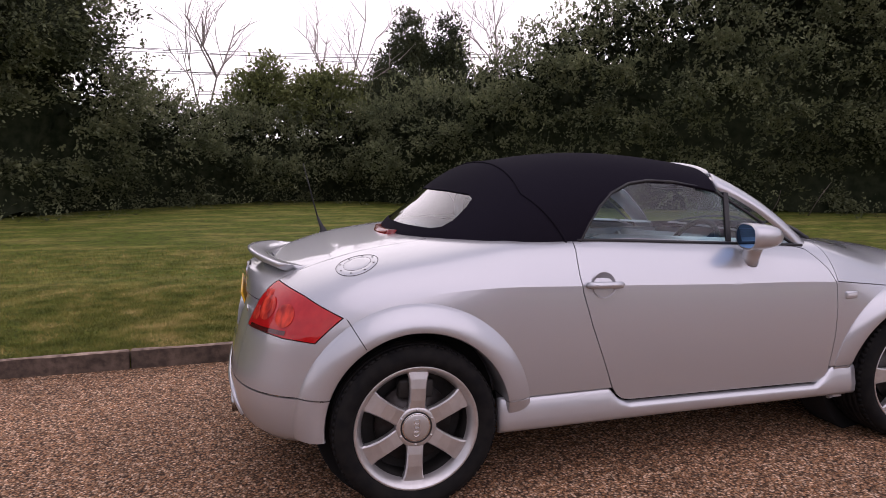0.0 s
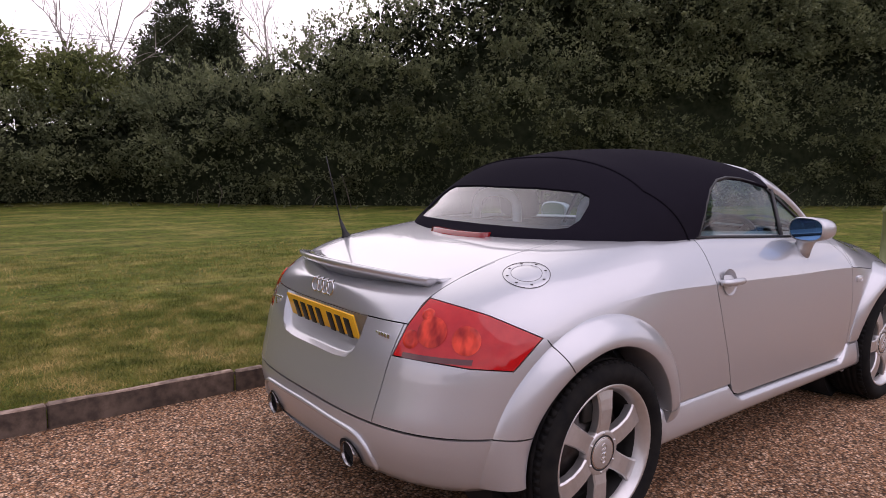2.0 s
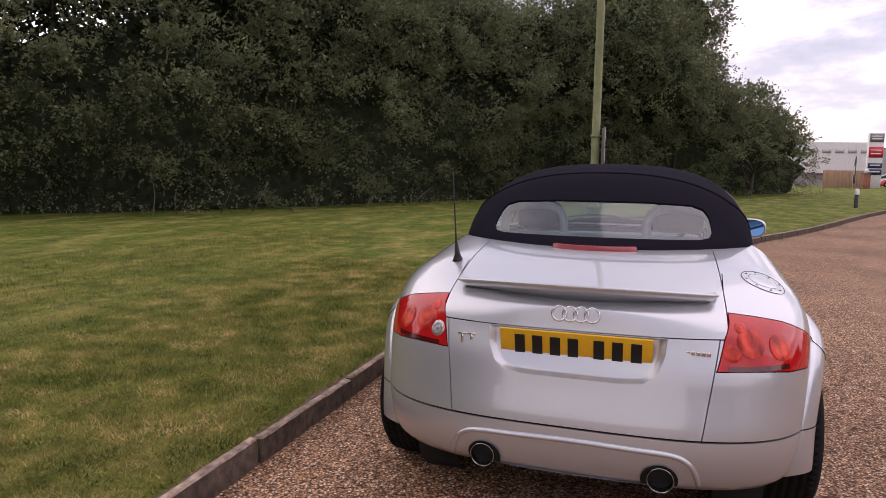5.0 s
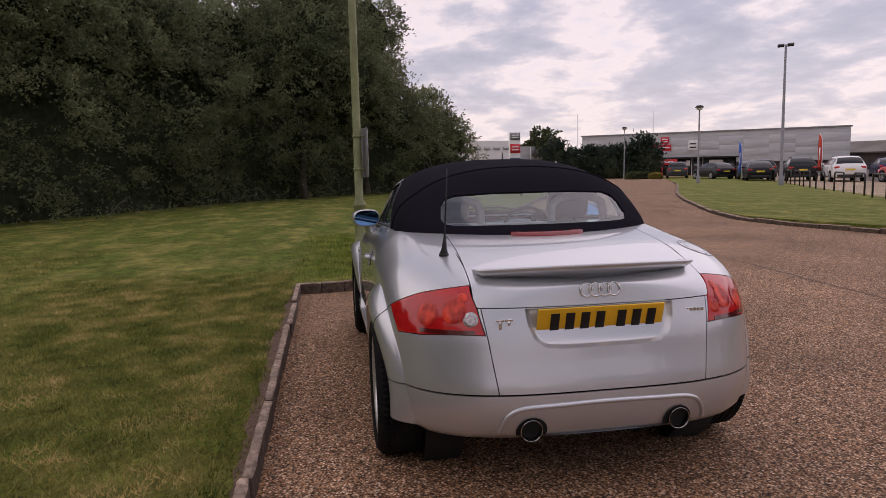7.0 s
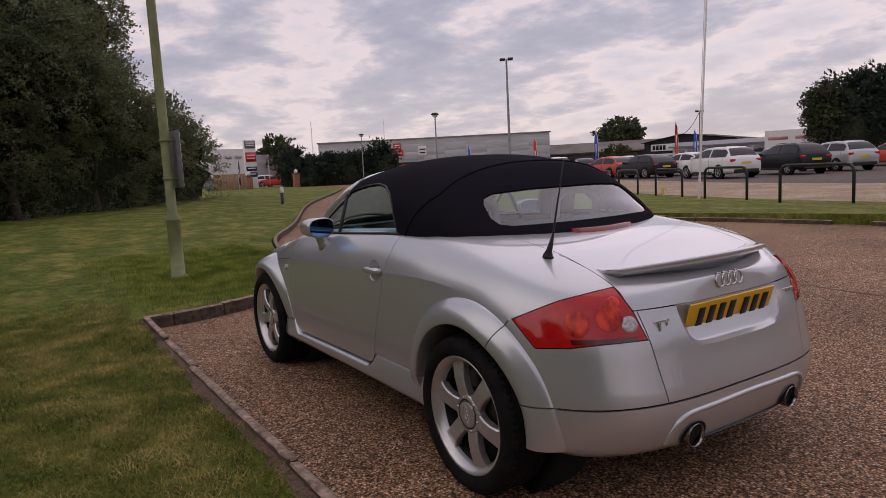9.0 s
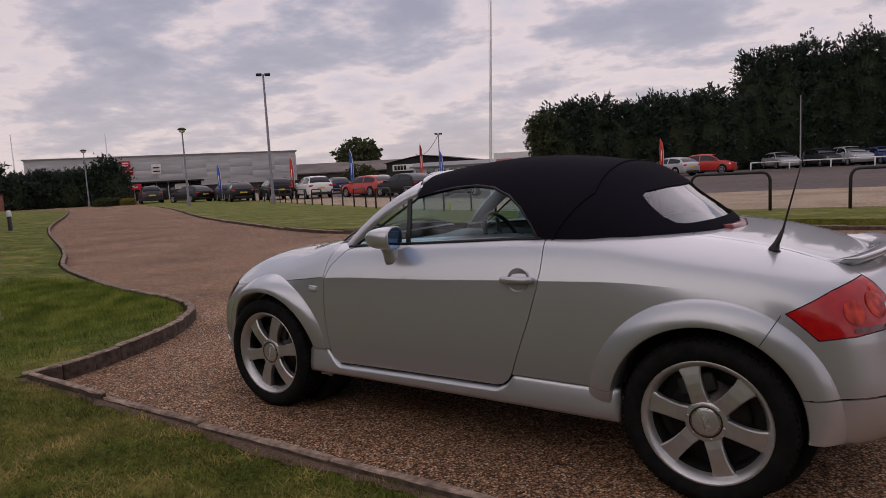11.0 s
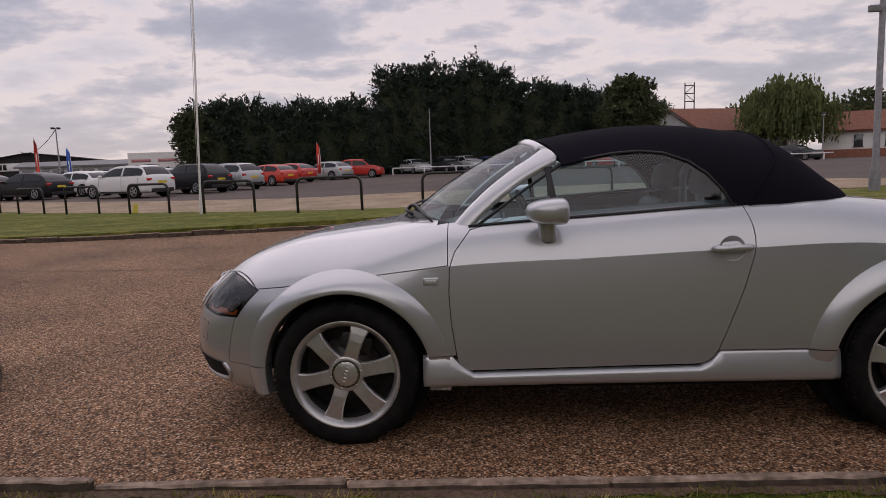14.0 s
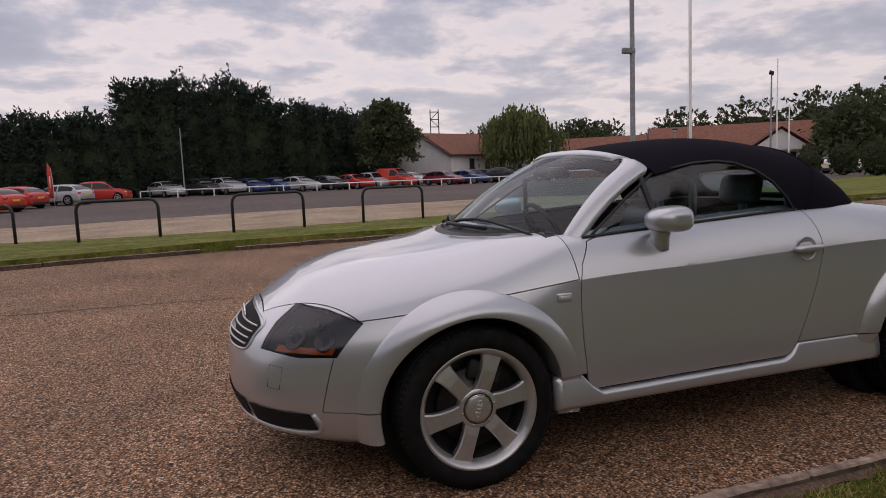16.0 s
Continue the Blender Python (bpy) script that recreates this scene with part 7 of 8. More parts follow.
def car_meshes(kind):
    """Shapes of a parked car: hatchback, suv, small car or van, facing +x. One shell from sill to roof; panes lie just proud of it."""
    out = {}
    L, W, base = {"hatch": (4.25, 0.895, 0.19), "suv": (4.5, 0.93, 0.24), "small": (3.6, 0.83, 0.18), "van": (4.3, 0.90, 0.22)}[kind]
    TOP = {"hatch": ((0, 0.72), (0.015, 0.90), (0.045, 1.02), (0.10, 1.23), (0.17, 1.38), (0.27, 1.45), (0.42, 1.47), (0.53, 1.43), (0.62, 1.27), (0.70, 1.05), (0.74, 0.975), (0.85, 0.90), (0.94, 0.79), (0.985, 0.64), (1, 0.50)),
           "suv": ((0, 0.80), (0.012, 1.00), (0.035, 1.15), (0.08, 1.42), (0.13, 1.60), (0.22, 1.66), (0.40, 1.675), (0.53, 1.63), (0.62, 1.44), (0.695, 1.18), (0.73, 1.10), (0.85, 1.03), (0.94, 0.92), (0.985, 0.74), (1, 0.56)),
           "small": ((0, 0.74), (0.015, 0.95), (0.035, 1.06), (0.075, 1.30), (0.12, 1.44), (0.22, 1.50), (0.42, 1.51), (0.56, 1.45), (0.66, 1.26), (0.745, 1.03), (0.78, 0.97), (0.87, 0.89), (0.95, 0.78), (0.985, 0.64), (1, 0.50)),
           "van": ((0, 0.80), (0.008, 1.10), (0.02, 1.40), (0.035, 1.68), (0.07, 1.80), (0.2, 1.83), (0.50, 1.82), (0.60, 1.74), (0.68, 1.50), (0.75, 1.18), (0.785, 1.07), (0.88, 0.98), (0.95, 0.86), (0.985, 0.70), (1, 0.52))}[kind]
    belt_f = {"hatch": 0.915, "suv": 1.085, "small": 0.975, "van": 1.08}[kind]
    cowl_f = {"hatch": 0.74, "suv": 0.73, "small": 0.78, "van": 0.785}[kind]
    rear_f = {"hatch": (0.055, 0.155), "suv": (0.040, 0.122), "small": (0.040, 0.112), "van": (0.012, 0.034)}[kind]
    screen_f = {"hatch": (0.545, 0.722), "suv": (0.545, 0.712), "small": (0.575, 0.762), "van": (0.605, 0.768)}[kind]
    side_f = {"hatch": (0.115, 0.685), "suv": (0.085, 0.672), "small": (0.08, 0.725), "van": (0.47, 0.735)}[kind]
    post_f = {"hatch": 0.385, "suv": 0.37, "small": 0.34, "van": 0.2}[kind]
    xr = -L / 2
    if kind == "suv":
        TOP = [(a, b * (0.925 if b > 1.1 else 0.94)) for a, b in TOP]
        belt_f *= 0.94
    if kind == "hatch":
        TOP = [(a, b * (0.95 if b > 1 else 0.97)) for a, b in TOP]
    top = curve([a for a, _ in TOP], [b for _, b in TOP])
    wide = curve([0, 0.012, 0.05, 0.16, 0.5, 0.82, 0.93, 0.98, 1], [0.80, 0.89, 0.955, 0.99, 1.0, 0.985, 0.90, 0.77, 0.62])
    belt = lambda f: min(belt_f + 0.03 * (0.5 - f), top(f) - 0.035)

    def ring(f, e=0.0):
        w, zr, zb = W * wide(f) + e, top(f) + e * 0.7, belt(f)
        up = min(1.0, max(0.0, (zr - zb - 0.03) / 0.42))
        wr = w * (0.90 - 0.21 * up)
        edge = zr - 0.022 - 0.040 * up
        zs = base + 0.05 * max(0, abs(f - 0.5) - 0.38) / 0.12
        low = [(0.82 * w, zs), (0.955 * w, zs + 0.035), (0.99 * w, zs + 0.16), (1.0 * w, zs + (zb - zs) * 0.48), (0.992 * w, zs + (zb - zs) * 0.76), (0.975 * w, zs + (zb - zs) * 0.90), (0.935 * w, zb)]
        mid = [(0.925 * w + (wr - 0.925 * w) * q ** 1.15, zb + 0.012 + (edge - zb - 0.012) * q) for q in (0.06, 0.30, 0.60, 0.88, 1.0)]
        return low + mid + [(wr * 0.93, edge + (zr - edge) * 0.62), (wr * 0.78, zr - 0.004), (wr * 0.4, zr + 0.010), (0.0, zr + 0.014)]

    fs = sorted({round(a + (b - a) * q / 2, 5) for (a, _), (b, _) in zip(TOP, TOP[1:]) for q in range(3)})
    bm = bmesh.new()
    rows = []
    for f in fs:
        h = ring(f)
        x = xr + L * f
        rows.append([bm.verts.new((x, -y, z)) for y, z in h] + [bm.verts.new((x, y, z)) for y, z in h[-2::-1]])
    n = len(rows[0])
    for a, b in zip(rows, rows[1:]):
        for j in range(n):
            bm.faces.new((a[j], b[j], b[(j + 1) % n], a[(j + 1) % n]))
    bm.faces.new(rows[0]); bm.faces.new(rows[-1][::-1])
    bmesh.ops.recalc_face_normals(bm, faces=bm.faces[:])
    out["body"] = bm

    def strip(f0, f1, js, sides, steps, tall=0.0):
        bm = bmesh.new()
        for s in sides:
            cols = []
            for k in range(steps + 1):
                f = f0 + (f1 - f0) * k / steps
                if tall and top(f) - belt(f) < tall:
                    continue
                h = ring(f, 0.006)
                cols.append([bm.verts.new((xr + L * f, s * h[j][0], h[j][1])) for j in js])
            for a, b in zip(cols, cols[1:]):
                for j in range(len(js) - 1):
                    bm.faces.new((a[j], b[j], b[j + 1], a[j + 1]))
        bmesh.ops.remove_doubles(bm, verts=bm.verts[:], dist=1e-4)
        bmesh.ops.recalc_face_normals(bm, faces=bm.faces[:])
        return bm
    out["windscreen"] = strip(*screen_f, (12, 13, 14, 15), (-1, 1), 8)
    out["rear_window"] = strip(*rear_f, (12, 13, 14, 15), (-1, 1), 6)
    for key, s, f0, f1 in (("side_a", 1, post_f + 0.012, side_f[1]), ("side_b", 1, side_f[0], post_f - 0.012), ("side_c", -1, post_f + 0.012, side_f[1]), ("side_d", -1, side_f[0], post_f - 0.012)):
        if kind == "van":
            f0 = max(f0, side_f[0])
        out[key] = strip(f0, f1, (7, 8, 9, 10), (s,), 14, 0.10) if f1 - f0 > 0.05 else bmesh.new()
    # roof rails and door lines
    bm = bmesh.new()
    for s in (-1, 1):
        for f in (post_f, side_f[1] + 0.03, side_f[0] + 0.045):
            h = ring(f, 0.002)
            tube(bm, [(xr + L * f, s * h[j][0], h[j][1]) for j in (1, 2, 3, 4, 5, 6)], 0.006, 4)
        tube(bm, [(xr + L * f, s * ring(f, 0.002)[7][0], ring(f, 0.002)[7][1] - 0.014) for f in np.linspace(side_f[0], side_f[1], 9)], 0.011, 4)
        if kind == "suv":
            tube(bm, [(xr + L * f, s * (ring(f)[12][0]), ring(f)[12][1] + 0.045) for f in np.linspace(0.16, 0.50, 8)], 0.016, 5)
    out["door_line"] = bm
    bm = bmesh.new()
    lathe(bm, [(0.0, 0.098), (0.06, 0.104), (0.07, 0.094), (0.10, 0.075), (0.185, 0.075), (0.20, 0.100), (0.225, 0.104), (0.235, 0.09)], 20)
    for j in range(5):
        box(bm, 0.05, 0.21, -0.024, 0.024, 0.080, 0.106, 0, pose(0, 0, 0, 0, 0, 72 * j))
    out["rim"] = bm
    bm = bmesh.new()
    lathe(bm, [(0.0, 0.06), (0.21, 0.065), (0.232, 0.098), (0.30, 0.10), (0.328, 0.07), (0.328, -0.1), (0, -0.1)], 24)
    out["tyre"] = bm
    # flat near-black disc, laid on the flank as the shade of a wheel opening
    bm = bmesh.new()
    lathe(bm, [(0.0, 0.0), (0.370, 0.0), (0.385, -0.02)], 28)
    out["arch"] = bm
    bm = bmesh.new()
    box(bm, -0.07, 0.06, -0.15, 0.15, -0.065, 0.065, 0.04, segs=3)
    out["lamp"] = bm
    bm = bmesh.new()
    box(bm, -0.01, 0.01, -0.26, 0.26, -0.055, 0.055)
    out["plate"] = bm
    bm = bmesh.new()
    box(bm, -0.06, 0.06, -W * 0.74, W * 0.74, -0.09, 0.09, 0.04)
    out["bumper_trim"] = bm
    bm = bmesh.new()
    box(bm, -L * 0.19, L * 0.19, -0.012, 0.012, -0.045, 0.045, 0.01)
    out["sill_trim"] = bm
    bm = bmesh.new()
    box(bm, -0.07, 0.06, -0.10, 0.09, -0.06, 0.06, 0.045, segs=3)
    out["mirror"] = bm
    return out, (L, W, belt_f, base, xr + L * cowl_f)


CAR_KINDS = {}
for kind in ("hatch", "suv", "small", "van"):
    ms, dim = car_meshes(kind)
    LOOK = {"body": WHITE, "rim": CARWHEEL, "tyre": RUBBER, "arch": GAP, "lamp": REDLENS, "plate": PLATEY, "bumper_trim": TRIM, "sill_trim": TRIM, "mirror": WHITE, "door_line": GAP}
    CAR_KINDS[kind] = ({k: mesh_of("parked_" + k, v, LOOK[k] if k in LOOK else CARGLASS, k in ("body", "rim", "tyre", "windscreen", "rear_window", "lamp", "mirror", "door_line")) for k, v in ms.items()}, dim)
CAR_COLOURS = {"white": (0.70, 0.70, 0.70), "black": (0.012, 0.012, 0.014), "silver": (0.42, 0.43, 0.44), "red": (0.48, 0.03, 0.02), "orange-red": (0.52, 0.040, 0.018), "blue": (0.03, 0.055, 0.17), "grey": (0.05, 0.052, 0.055), "dark red": (0.20, 0.02, 0.03), "navy": (0.015, 0.02, 0.06)}
CAR_PAINTS = {k: mat(k.replace("-", "_").replace(" ", "_") + "_car_paint", c, 0.35, 0.3 if k in ("silver", "grey") else 0.0, coat=0.15 if k in ("black", "grey", "navy") else 0.3, spec=0.2 if k in ("black", "grey", "navy") else 0.5) for k, c in CAR_COLOURS.items()}


def on_park(x, y):
    """Slides a place outwards along the line of sight from the bay until it meets the sloping car park."""
    k = (1.28 - park_z(x, y)) / (1.28 - 0.184) * (0.955 if x > 14 else 1.0)
    ex, ey = (-1.5, 2.0) if x > 18 else (0.0, 2.8) if x > 15.5 else (0.97, 3.45)
    x, y = ex + (x - ex) * k, ey + (y - ey) * k
    return x, y, park_z(x, y)


def parked_car(kind, colour, x, y, turn, z=None):
    ms, (L, W, belt, base, cowl) = CAR_KINDS[kind]
    word = {"hatch": "hatchback", "suv": "sport utility car", "small": "small hatchback", "van": "van"}[kind]
    if z is None:
        x, y, z = on_park(x, y)
    t = thing("parked_car", f"{colour} {word} parked in the asphalt car park", "car", "parked cars", at=pose(x, y, z, 0, 0, turn))

    def add(nm, key, m=None, parent=t, material=None):
        if material:
            if (key, material.name) not in SHARED:
                me = ms[key].copy()
                me.materials[0] = material
                SHARED[key, material.name] = me
            o = new(nm, SHARED[key, material.name])
        else:
            o = new(nm, ms[key])
        o.parent = parent
        if m:
            o.matrix_basis = m
        return o
    SHARED = CAR_SHARED.setdefault(kind, {})
    p = CAR_PAINTS[colour]
    add("body", "body", material=p)
    add("door_line", "door_line")
    for nm, key in (("windscreen", "windscreen"), ("rear_window", "rear_window"), ("side_window", "side_a"), ("side_window", "side_b"), ("side_window", "side_c"), ("side_window", "side_d")):
        if len(ms[key].polygons):
            add(nm, key)
    for wx in (-L * 0.305, L * 0.31):
        for s in (-1, 1):
            w = add("wheel", "rim", pose(wx, s * (W - 0.075), 0.325, -90 * s))
            add("tyre", "tyre", None, w)
            # no opening is cut: the dark disc paints its shade
            add("wheel_arch", "arch", pose(wx, s * (W + 0.004), 0.335, -90 * s))
    for s in (-1, 1):
        add("rear_light", "lamp", pose(-L / 2 + 0.085, s * W * 0.735, belt * 0.865, 0, 0, 10 * s))
        add("headlight", "lamp", pose(L / 2 - 0.20, s * W * 0.66, belt * 0.72, 0, 0, 180 - 22 * s), material=CHROME)
        add("sill_trim", "sill_trim", pose(0, s * (W - 0.004), base + 0.06))
        add("door_mirror", "mirror", pose(cowl - 0.30, s * (W + 0.05), belt + 0.045), material=p)
    add("number_plate", "plate", pose(-L / 2 - 0.004, 0, belt * 0.73))
    add("rear_bumper", "bumper_trim", pose(-L / 2 + 0.045, 0, base + 0.13))


CAR_SHARED = {}
for kind, colour, x, y, turn in (("suv", "white", 16.3, -25.6, -21), ("suv", "black", 14.9, -28.7, -24), ("suv", "silver", 14.3, -31.9, -27), ("hatch", "orange-red", 13.2, -35.4, -28), ("hatch", "red", 13.2, -39.8, -27), ("hatch", "silver", 12.2, -46.6, -29), ("small", "red", 10.2, -50.6, 172),
                                 ("hatch", "white", 21.4, -30.2, -15), ("hatch", "black", 22.0, -27.4, -14), ("hatch", "red", 25.4, -28.2, -11), ("hatch", "navy", 28.0, -30.8, -10), ("suv", "white", 30.2, -28.2, -30), ("suv", "black", 33.4, -27.8, -30), ("hatch", "black", 36.2, -27.0, -30), ("hatch", "grey", 40.4, -29.2, -30),
                                 ("hatch", "grey", 27.6, -36.0, -34), ("hatch", "silver", 31.6, -36.6, -34), ("hatch", "navy", 36.0, -36.6, -34), ("hatch", "white", 24.6, -37.0, -34), ("suv", "grey", 44.2, -33.0, -30), ("hatch", "silver", 20.8, -38.2, -34),
                                 ("hatch", "silver", 6.7, -60.6, 120), ("suv", "grey", 3.6, -62.0, 120), ("suv", "silver", 1.6, -61.2, 120), ("hatch", "blue", -0.6, -61.6, 120), ("hatch", "blue", -3.0, -61.4, 116), ("hatch", "silver", -4.9, -59.6, 124), ("hatch", "grey", -7.6, -59.8, 120), ("hatch", "red", -10.0, -59.6, 120),
                                 ("small", "silver", -12.0, -60.5, 116), ("van", "orange-red", -14.0, -59.6, 124), ("hatch", "white", -17.0, -64.0, 120), ("hatch", "dark red", -19.0, -59.8, 124), ("hatch", "blue", -22.0, -60.6, 120), ("suv", "grey", -26.0, -60.2, 122), ("hatch", "navy", -24.2, -63.0, 120), ("hatch", "grey", -28.8, -60.0, 122),
                                 ("suv", "white", -30.6, -40.0, 160), ("hatch", "grey", -33.5, -42.5, 150), ("hatch", "white", -41.0, -33.2, 170)):
    parked_car(kind, colour, x, y, turn)
parked_car("suv", "grey", 54.2, -31.4, -28, 0.0)
parked_car("hatch", "black", 47.6, -31.0, -2, 0.0)
parked_car("hatch", "red", 78.0, -25.1, 70, 0.0)
parked_car("small", "white", 80.5, -24.3, 70, 0.0)

# white rail before the far row
rail = thing("rail_fence", "long low white-painted rail fence before the far cars", "fence", at=pose(0, 0, PZ - 0.016))
ends = [Vector((8.5, -57.2, 0)), Vector((-30, -56.0, 0))]
bm = bmesh.new()
tube(bm, [(p.x, p.y, 0.62) for p in ends], 0.055, 6)
part("top_rail", bm, WHITE, rail)
for p, d in along(ends, 2.9):
    bm = bmesh.new()
    box(bm, p.x - 0.05, p.x + 0.05, p.y - 0.05, p.y + 0.05, -0.05, 0.6, 0.01)
    part("rail_post", bm, WHITE, rail)

# ---- conifers and far trees ----
def conifer(x, y, h, r, seed, z=PZ):
    rng = np.random.default_rng(seed)
    t = thing("conifer", "tall dark cypress in a dense row behind the car park", "tree", "conifer row", at=pose(x, y, z))
    n = int(10 * h * r)
    u = rng.random(n) ** 0.85
    a = rng.random(n) * 6.28
    rad = r * np.clip(1.10 - u, 0.03, 1) ** 0.42 * (0.80 + 0.34 * rng.random(n))
    C = np.stack([rad * np.cos(a), rad * np.sin(a), 0.2 + u * h * 0.97], 1)
    out = np.stack([np.cos(a), np.sin(a), 0.15 + 0.9 * u ** 2], 1)
    tips = rng.normal(0, 1, (7, 3)) * np.array([r * 0.32, r * 0.32, h * 0.04]) + np.array([0, 0, h * 0.955])
    C = np.concatenate([C, tips])
    out = np.concatenate([out, np.tile([0.25, 0.1, 1.0], (7, 1))])
    # each clump: a fan of shoots from one place
    P = np.repeat(C, 6, 0) + rng.normal(0, 0.20, (6 * len(C), 3))
    D = np.repeat(out, 6, 0) + rng.normal(0, 0.42, (6 * len(C), 3))
    o = new("crown", mesh_arrays("crown", sprays(rng, P, D, 0.80, 8, 0.28, 0.18, 0.5, 0.20, 0.45, 0.20), 4, CONIFER))
    o.parent = t
    tagged(o, kind="stuff")
    # added filler body, its dark colour stands for shade between the sprays
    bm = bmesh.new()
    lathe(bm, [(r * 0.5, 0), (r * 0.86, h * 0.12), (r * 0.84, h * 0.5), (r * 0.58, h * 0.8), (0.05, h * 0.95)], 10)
    part("crown_shade_core", bm, SHADECORE, t)
    bm = bmesh.new()
    tube(bm, [(0, 0, -0.3), (0, 0, h * 0.9)], [0.2, 0.05], 8)
    part("trunk", bm, BARK, t)


k = 0
for (x0, y0), (x1, y1), h0, h1, step in (((23.6, -52.5), (11.5, -63.0), 6.2, 6.7, 1.5), ((9.5, -65.3), (0.8, -68.0), 10.5, 10.5, 1.7), ((-1.2, -68.5), (-12.0, -70.0), 9.9, 7.9, 1.7), ((-13.6, -73.5), (-26.0, -97.0), 8.4, 7.6, 2.2)):
    n = max(2, int(math.hypot(x1 - x0, y1 - y0) / step))
    for j in range(n):
        f = j / (n - 1)
        rr = random.Random(k * 7 + 3)
        conifer(x0 + (x1 - x0) * f + rr.uniform(-0.4, 0.4), y0 + (y1 - y0) * f + rr.uniform(-0.6, 0.6), (h0 + (h1 - h0) * f) * rr.uniform(0.90, 1.06), rr.uniform(2.0, 2.6), 100 + k)
        k += 1
leafy_tree("tree", "small loose-leaved tree at the end of the conifer row", (24.0, -50.6, PZ), 6, [(0, 0, 3.1, 1.0, 1.0, 2.3), (0.6, 0.4, 4.1, 0.6, 0.6, 1.3)], OAK, 60, 900, 0.2, 0.6, 10)
leafy_tree("tree", "broad dark tree before the conifer row", (-14.2, -62.6, PZ), 8.2, [(0, 0, 4.6, 2.6, 2.6, 3.1), (0.3, 0, 6.5, 1.5, 1.5, 1.6)], OAK, 61, 1500, 0.34, 0.8, 8, 0.25)


def willow(x, y, h, r, seed):
    rng = np.random.default_rng(seed)
    t = thing("willow", "pale green weeping willow beside the white house", "tree", at=pose(x, y, PZ))
    bm = bmesh.new(); limbs(bm, rng, (0, 0, -0.3), h * 0.7, 0.35, 7, 0.5); part("trunk", bm, BARK, t)
    n = 2300
    d = unit(rng.normal(0, 1, (n, 3))); d[:, 2] = np.abs(d[:, 2])
    ang = np.arctan2(d[:, 1:2], d[:, :1])
    lump = 1 + 0.20 * np.sin(ang * 5 + 1) * (1 - d[:, 2:]) + 0.16 * np.sin(ang * 3 + d[:, 2:] * 6) + 0.08 * np.sin(ang * 11)
    P = d * np.array([r, r, h * 0.40]) * lump * (0.55 + 0.5 * rng.random((n, 1))) + np.array([0, 0, h * 0.58])
    D = np.stack([d[:, 0] * 0.10, d[:, 1] * 0.10, -np.ones(n)], 1)
    o = new("crown", mesh_arrays("crown", sprays(rng, P, D, 2.8, 12, 0.34, 0.0, 0.0, 0.05, 0.12), 4, WILLOW))
    o.parent = t
    tagged(o, kind="stuff")


willow(-31.4, -68.6, 8.6, 4.0, 7)
far = ((-60, -76, 8.6, 3.4), (-66, -70, 9.2, 3.6), (-56, -90, 8, 3.2), (-72, -64, 10, 4), (-52.5, -41.5, 6.8, 3.0), (-60, -44, 8, 3.4), (-64, -36, 8, 3.6), (-70, -46, 9, 4), (-44, -74, 7, 3), (-38, -92, 8, 3.4), (-48, -84, 8, 3.4), (-80, -52, 10, 4), (-76, -30, 9, 4))
for j, (x, y, h, r) in enumerate(far):
    leafy_tree("tree", "far dark broad-leaved tree behind the houses", (x, y, 0), h, [(0, 0, h * 0.56, r * 1.3, r * 1.3, h * 0.4), (r * 0.8, 0.3, h * 0.45, r * 0.9, r * 0.9, h * 0.32), (-r * 0.8, -0.3, h * 0.42, r * 0.9, r * 0.9, h * 0.3)], OAK, 70 + j, 620, 0.44, 0.9, 7, 0.2, "far trees")
leafy_tree("tree", "round far tree above the brown sheds", (100, -112, 0), 9.4, [(0, 0, 6.6, 4.6, 4.6, 2.8), (-3, 2, 5.6, 3, 3, 2.2), (3.6, -2, 5.6, 3, 3, 2.2)], OAK, 90, 900, 0.6, 1.0, 8, 0.3)
leafy_tree("tree", "far dark tree by the entrance", (91, -30.5, 0), 6.6, [(0, 0, 4.2, 2.4, 2.4, 2.4)], OAK, 91, 420, 0.4, 0.8, 8, 0.2)
leafy_tree("bush", "olive shrub before the brown shed", (62, -69, 0), 2.6, [(0, 0, 1.5, 2.2, 2.2, 1.3)], COPPER, 92, 300, 0.3, 0.5, 8, 0.08)
for j in range(13):
    f = j / 12
    rr = random.Random(j)
    conifer(67.2 - 8.0 * f + rr.uniform(-0.3, 0.3), -23.5 - 7.9 * f + rr.uniform(-0.3, 0.3), {0: 2.9, 1: 3.75, 10: 3.2, 11: 3.7, 12: 3.3}.get(j, rr.uniform(2.55, 3.1)), rr.uniform(0.95, 1.2), 300 + j, 0.0)
CLIPPED = leaf_mat("clipped_evergreen", (0.040, 0.052, 0.022), (0.105, 0.118, 0.052), 0.2)
for j, (x, y, h) in enumerate(((-30.9, -27.5, 1.7), (-34.4, -28.1, 1.95), (-33.0, -24.8, 2.1), (-38.5, -27.0, 1.9))):
    rng = np.random.default_rng(400 + j)
    t = thing("topiary", "clipped round evergreen topiary on the far lawn", "shrub", "clipped topiary", at=pose(x, y, 0.17))
    P, D = blob_points(rng, 500, (0, 0, h * 0.5), (h * 0.42, h * 0.42, h * 0.52), -0.9)
    o = new("foliage", mesh_arrays("foliage", sprays(rng, P, D, 0.12, 8, 0.10), 4, CLIPPED)); o.parent = t; tagged(o, kind="stuff")
    bm = bmesh.new(); bmesh.ops.create_icosphere(bm, subdivisions=2, radius=1, matrix=Matrix.Translation((0, 0, h * 0.5)) @ Matrix.Diagonal((h * 0.4, h * 0.4, h * 0.5, 1))); part("shade_core", bm, SHADECORE, t)

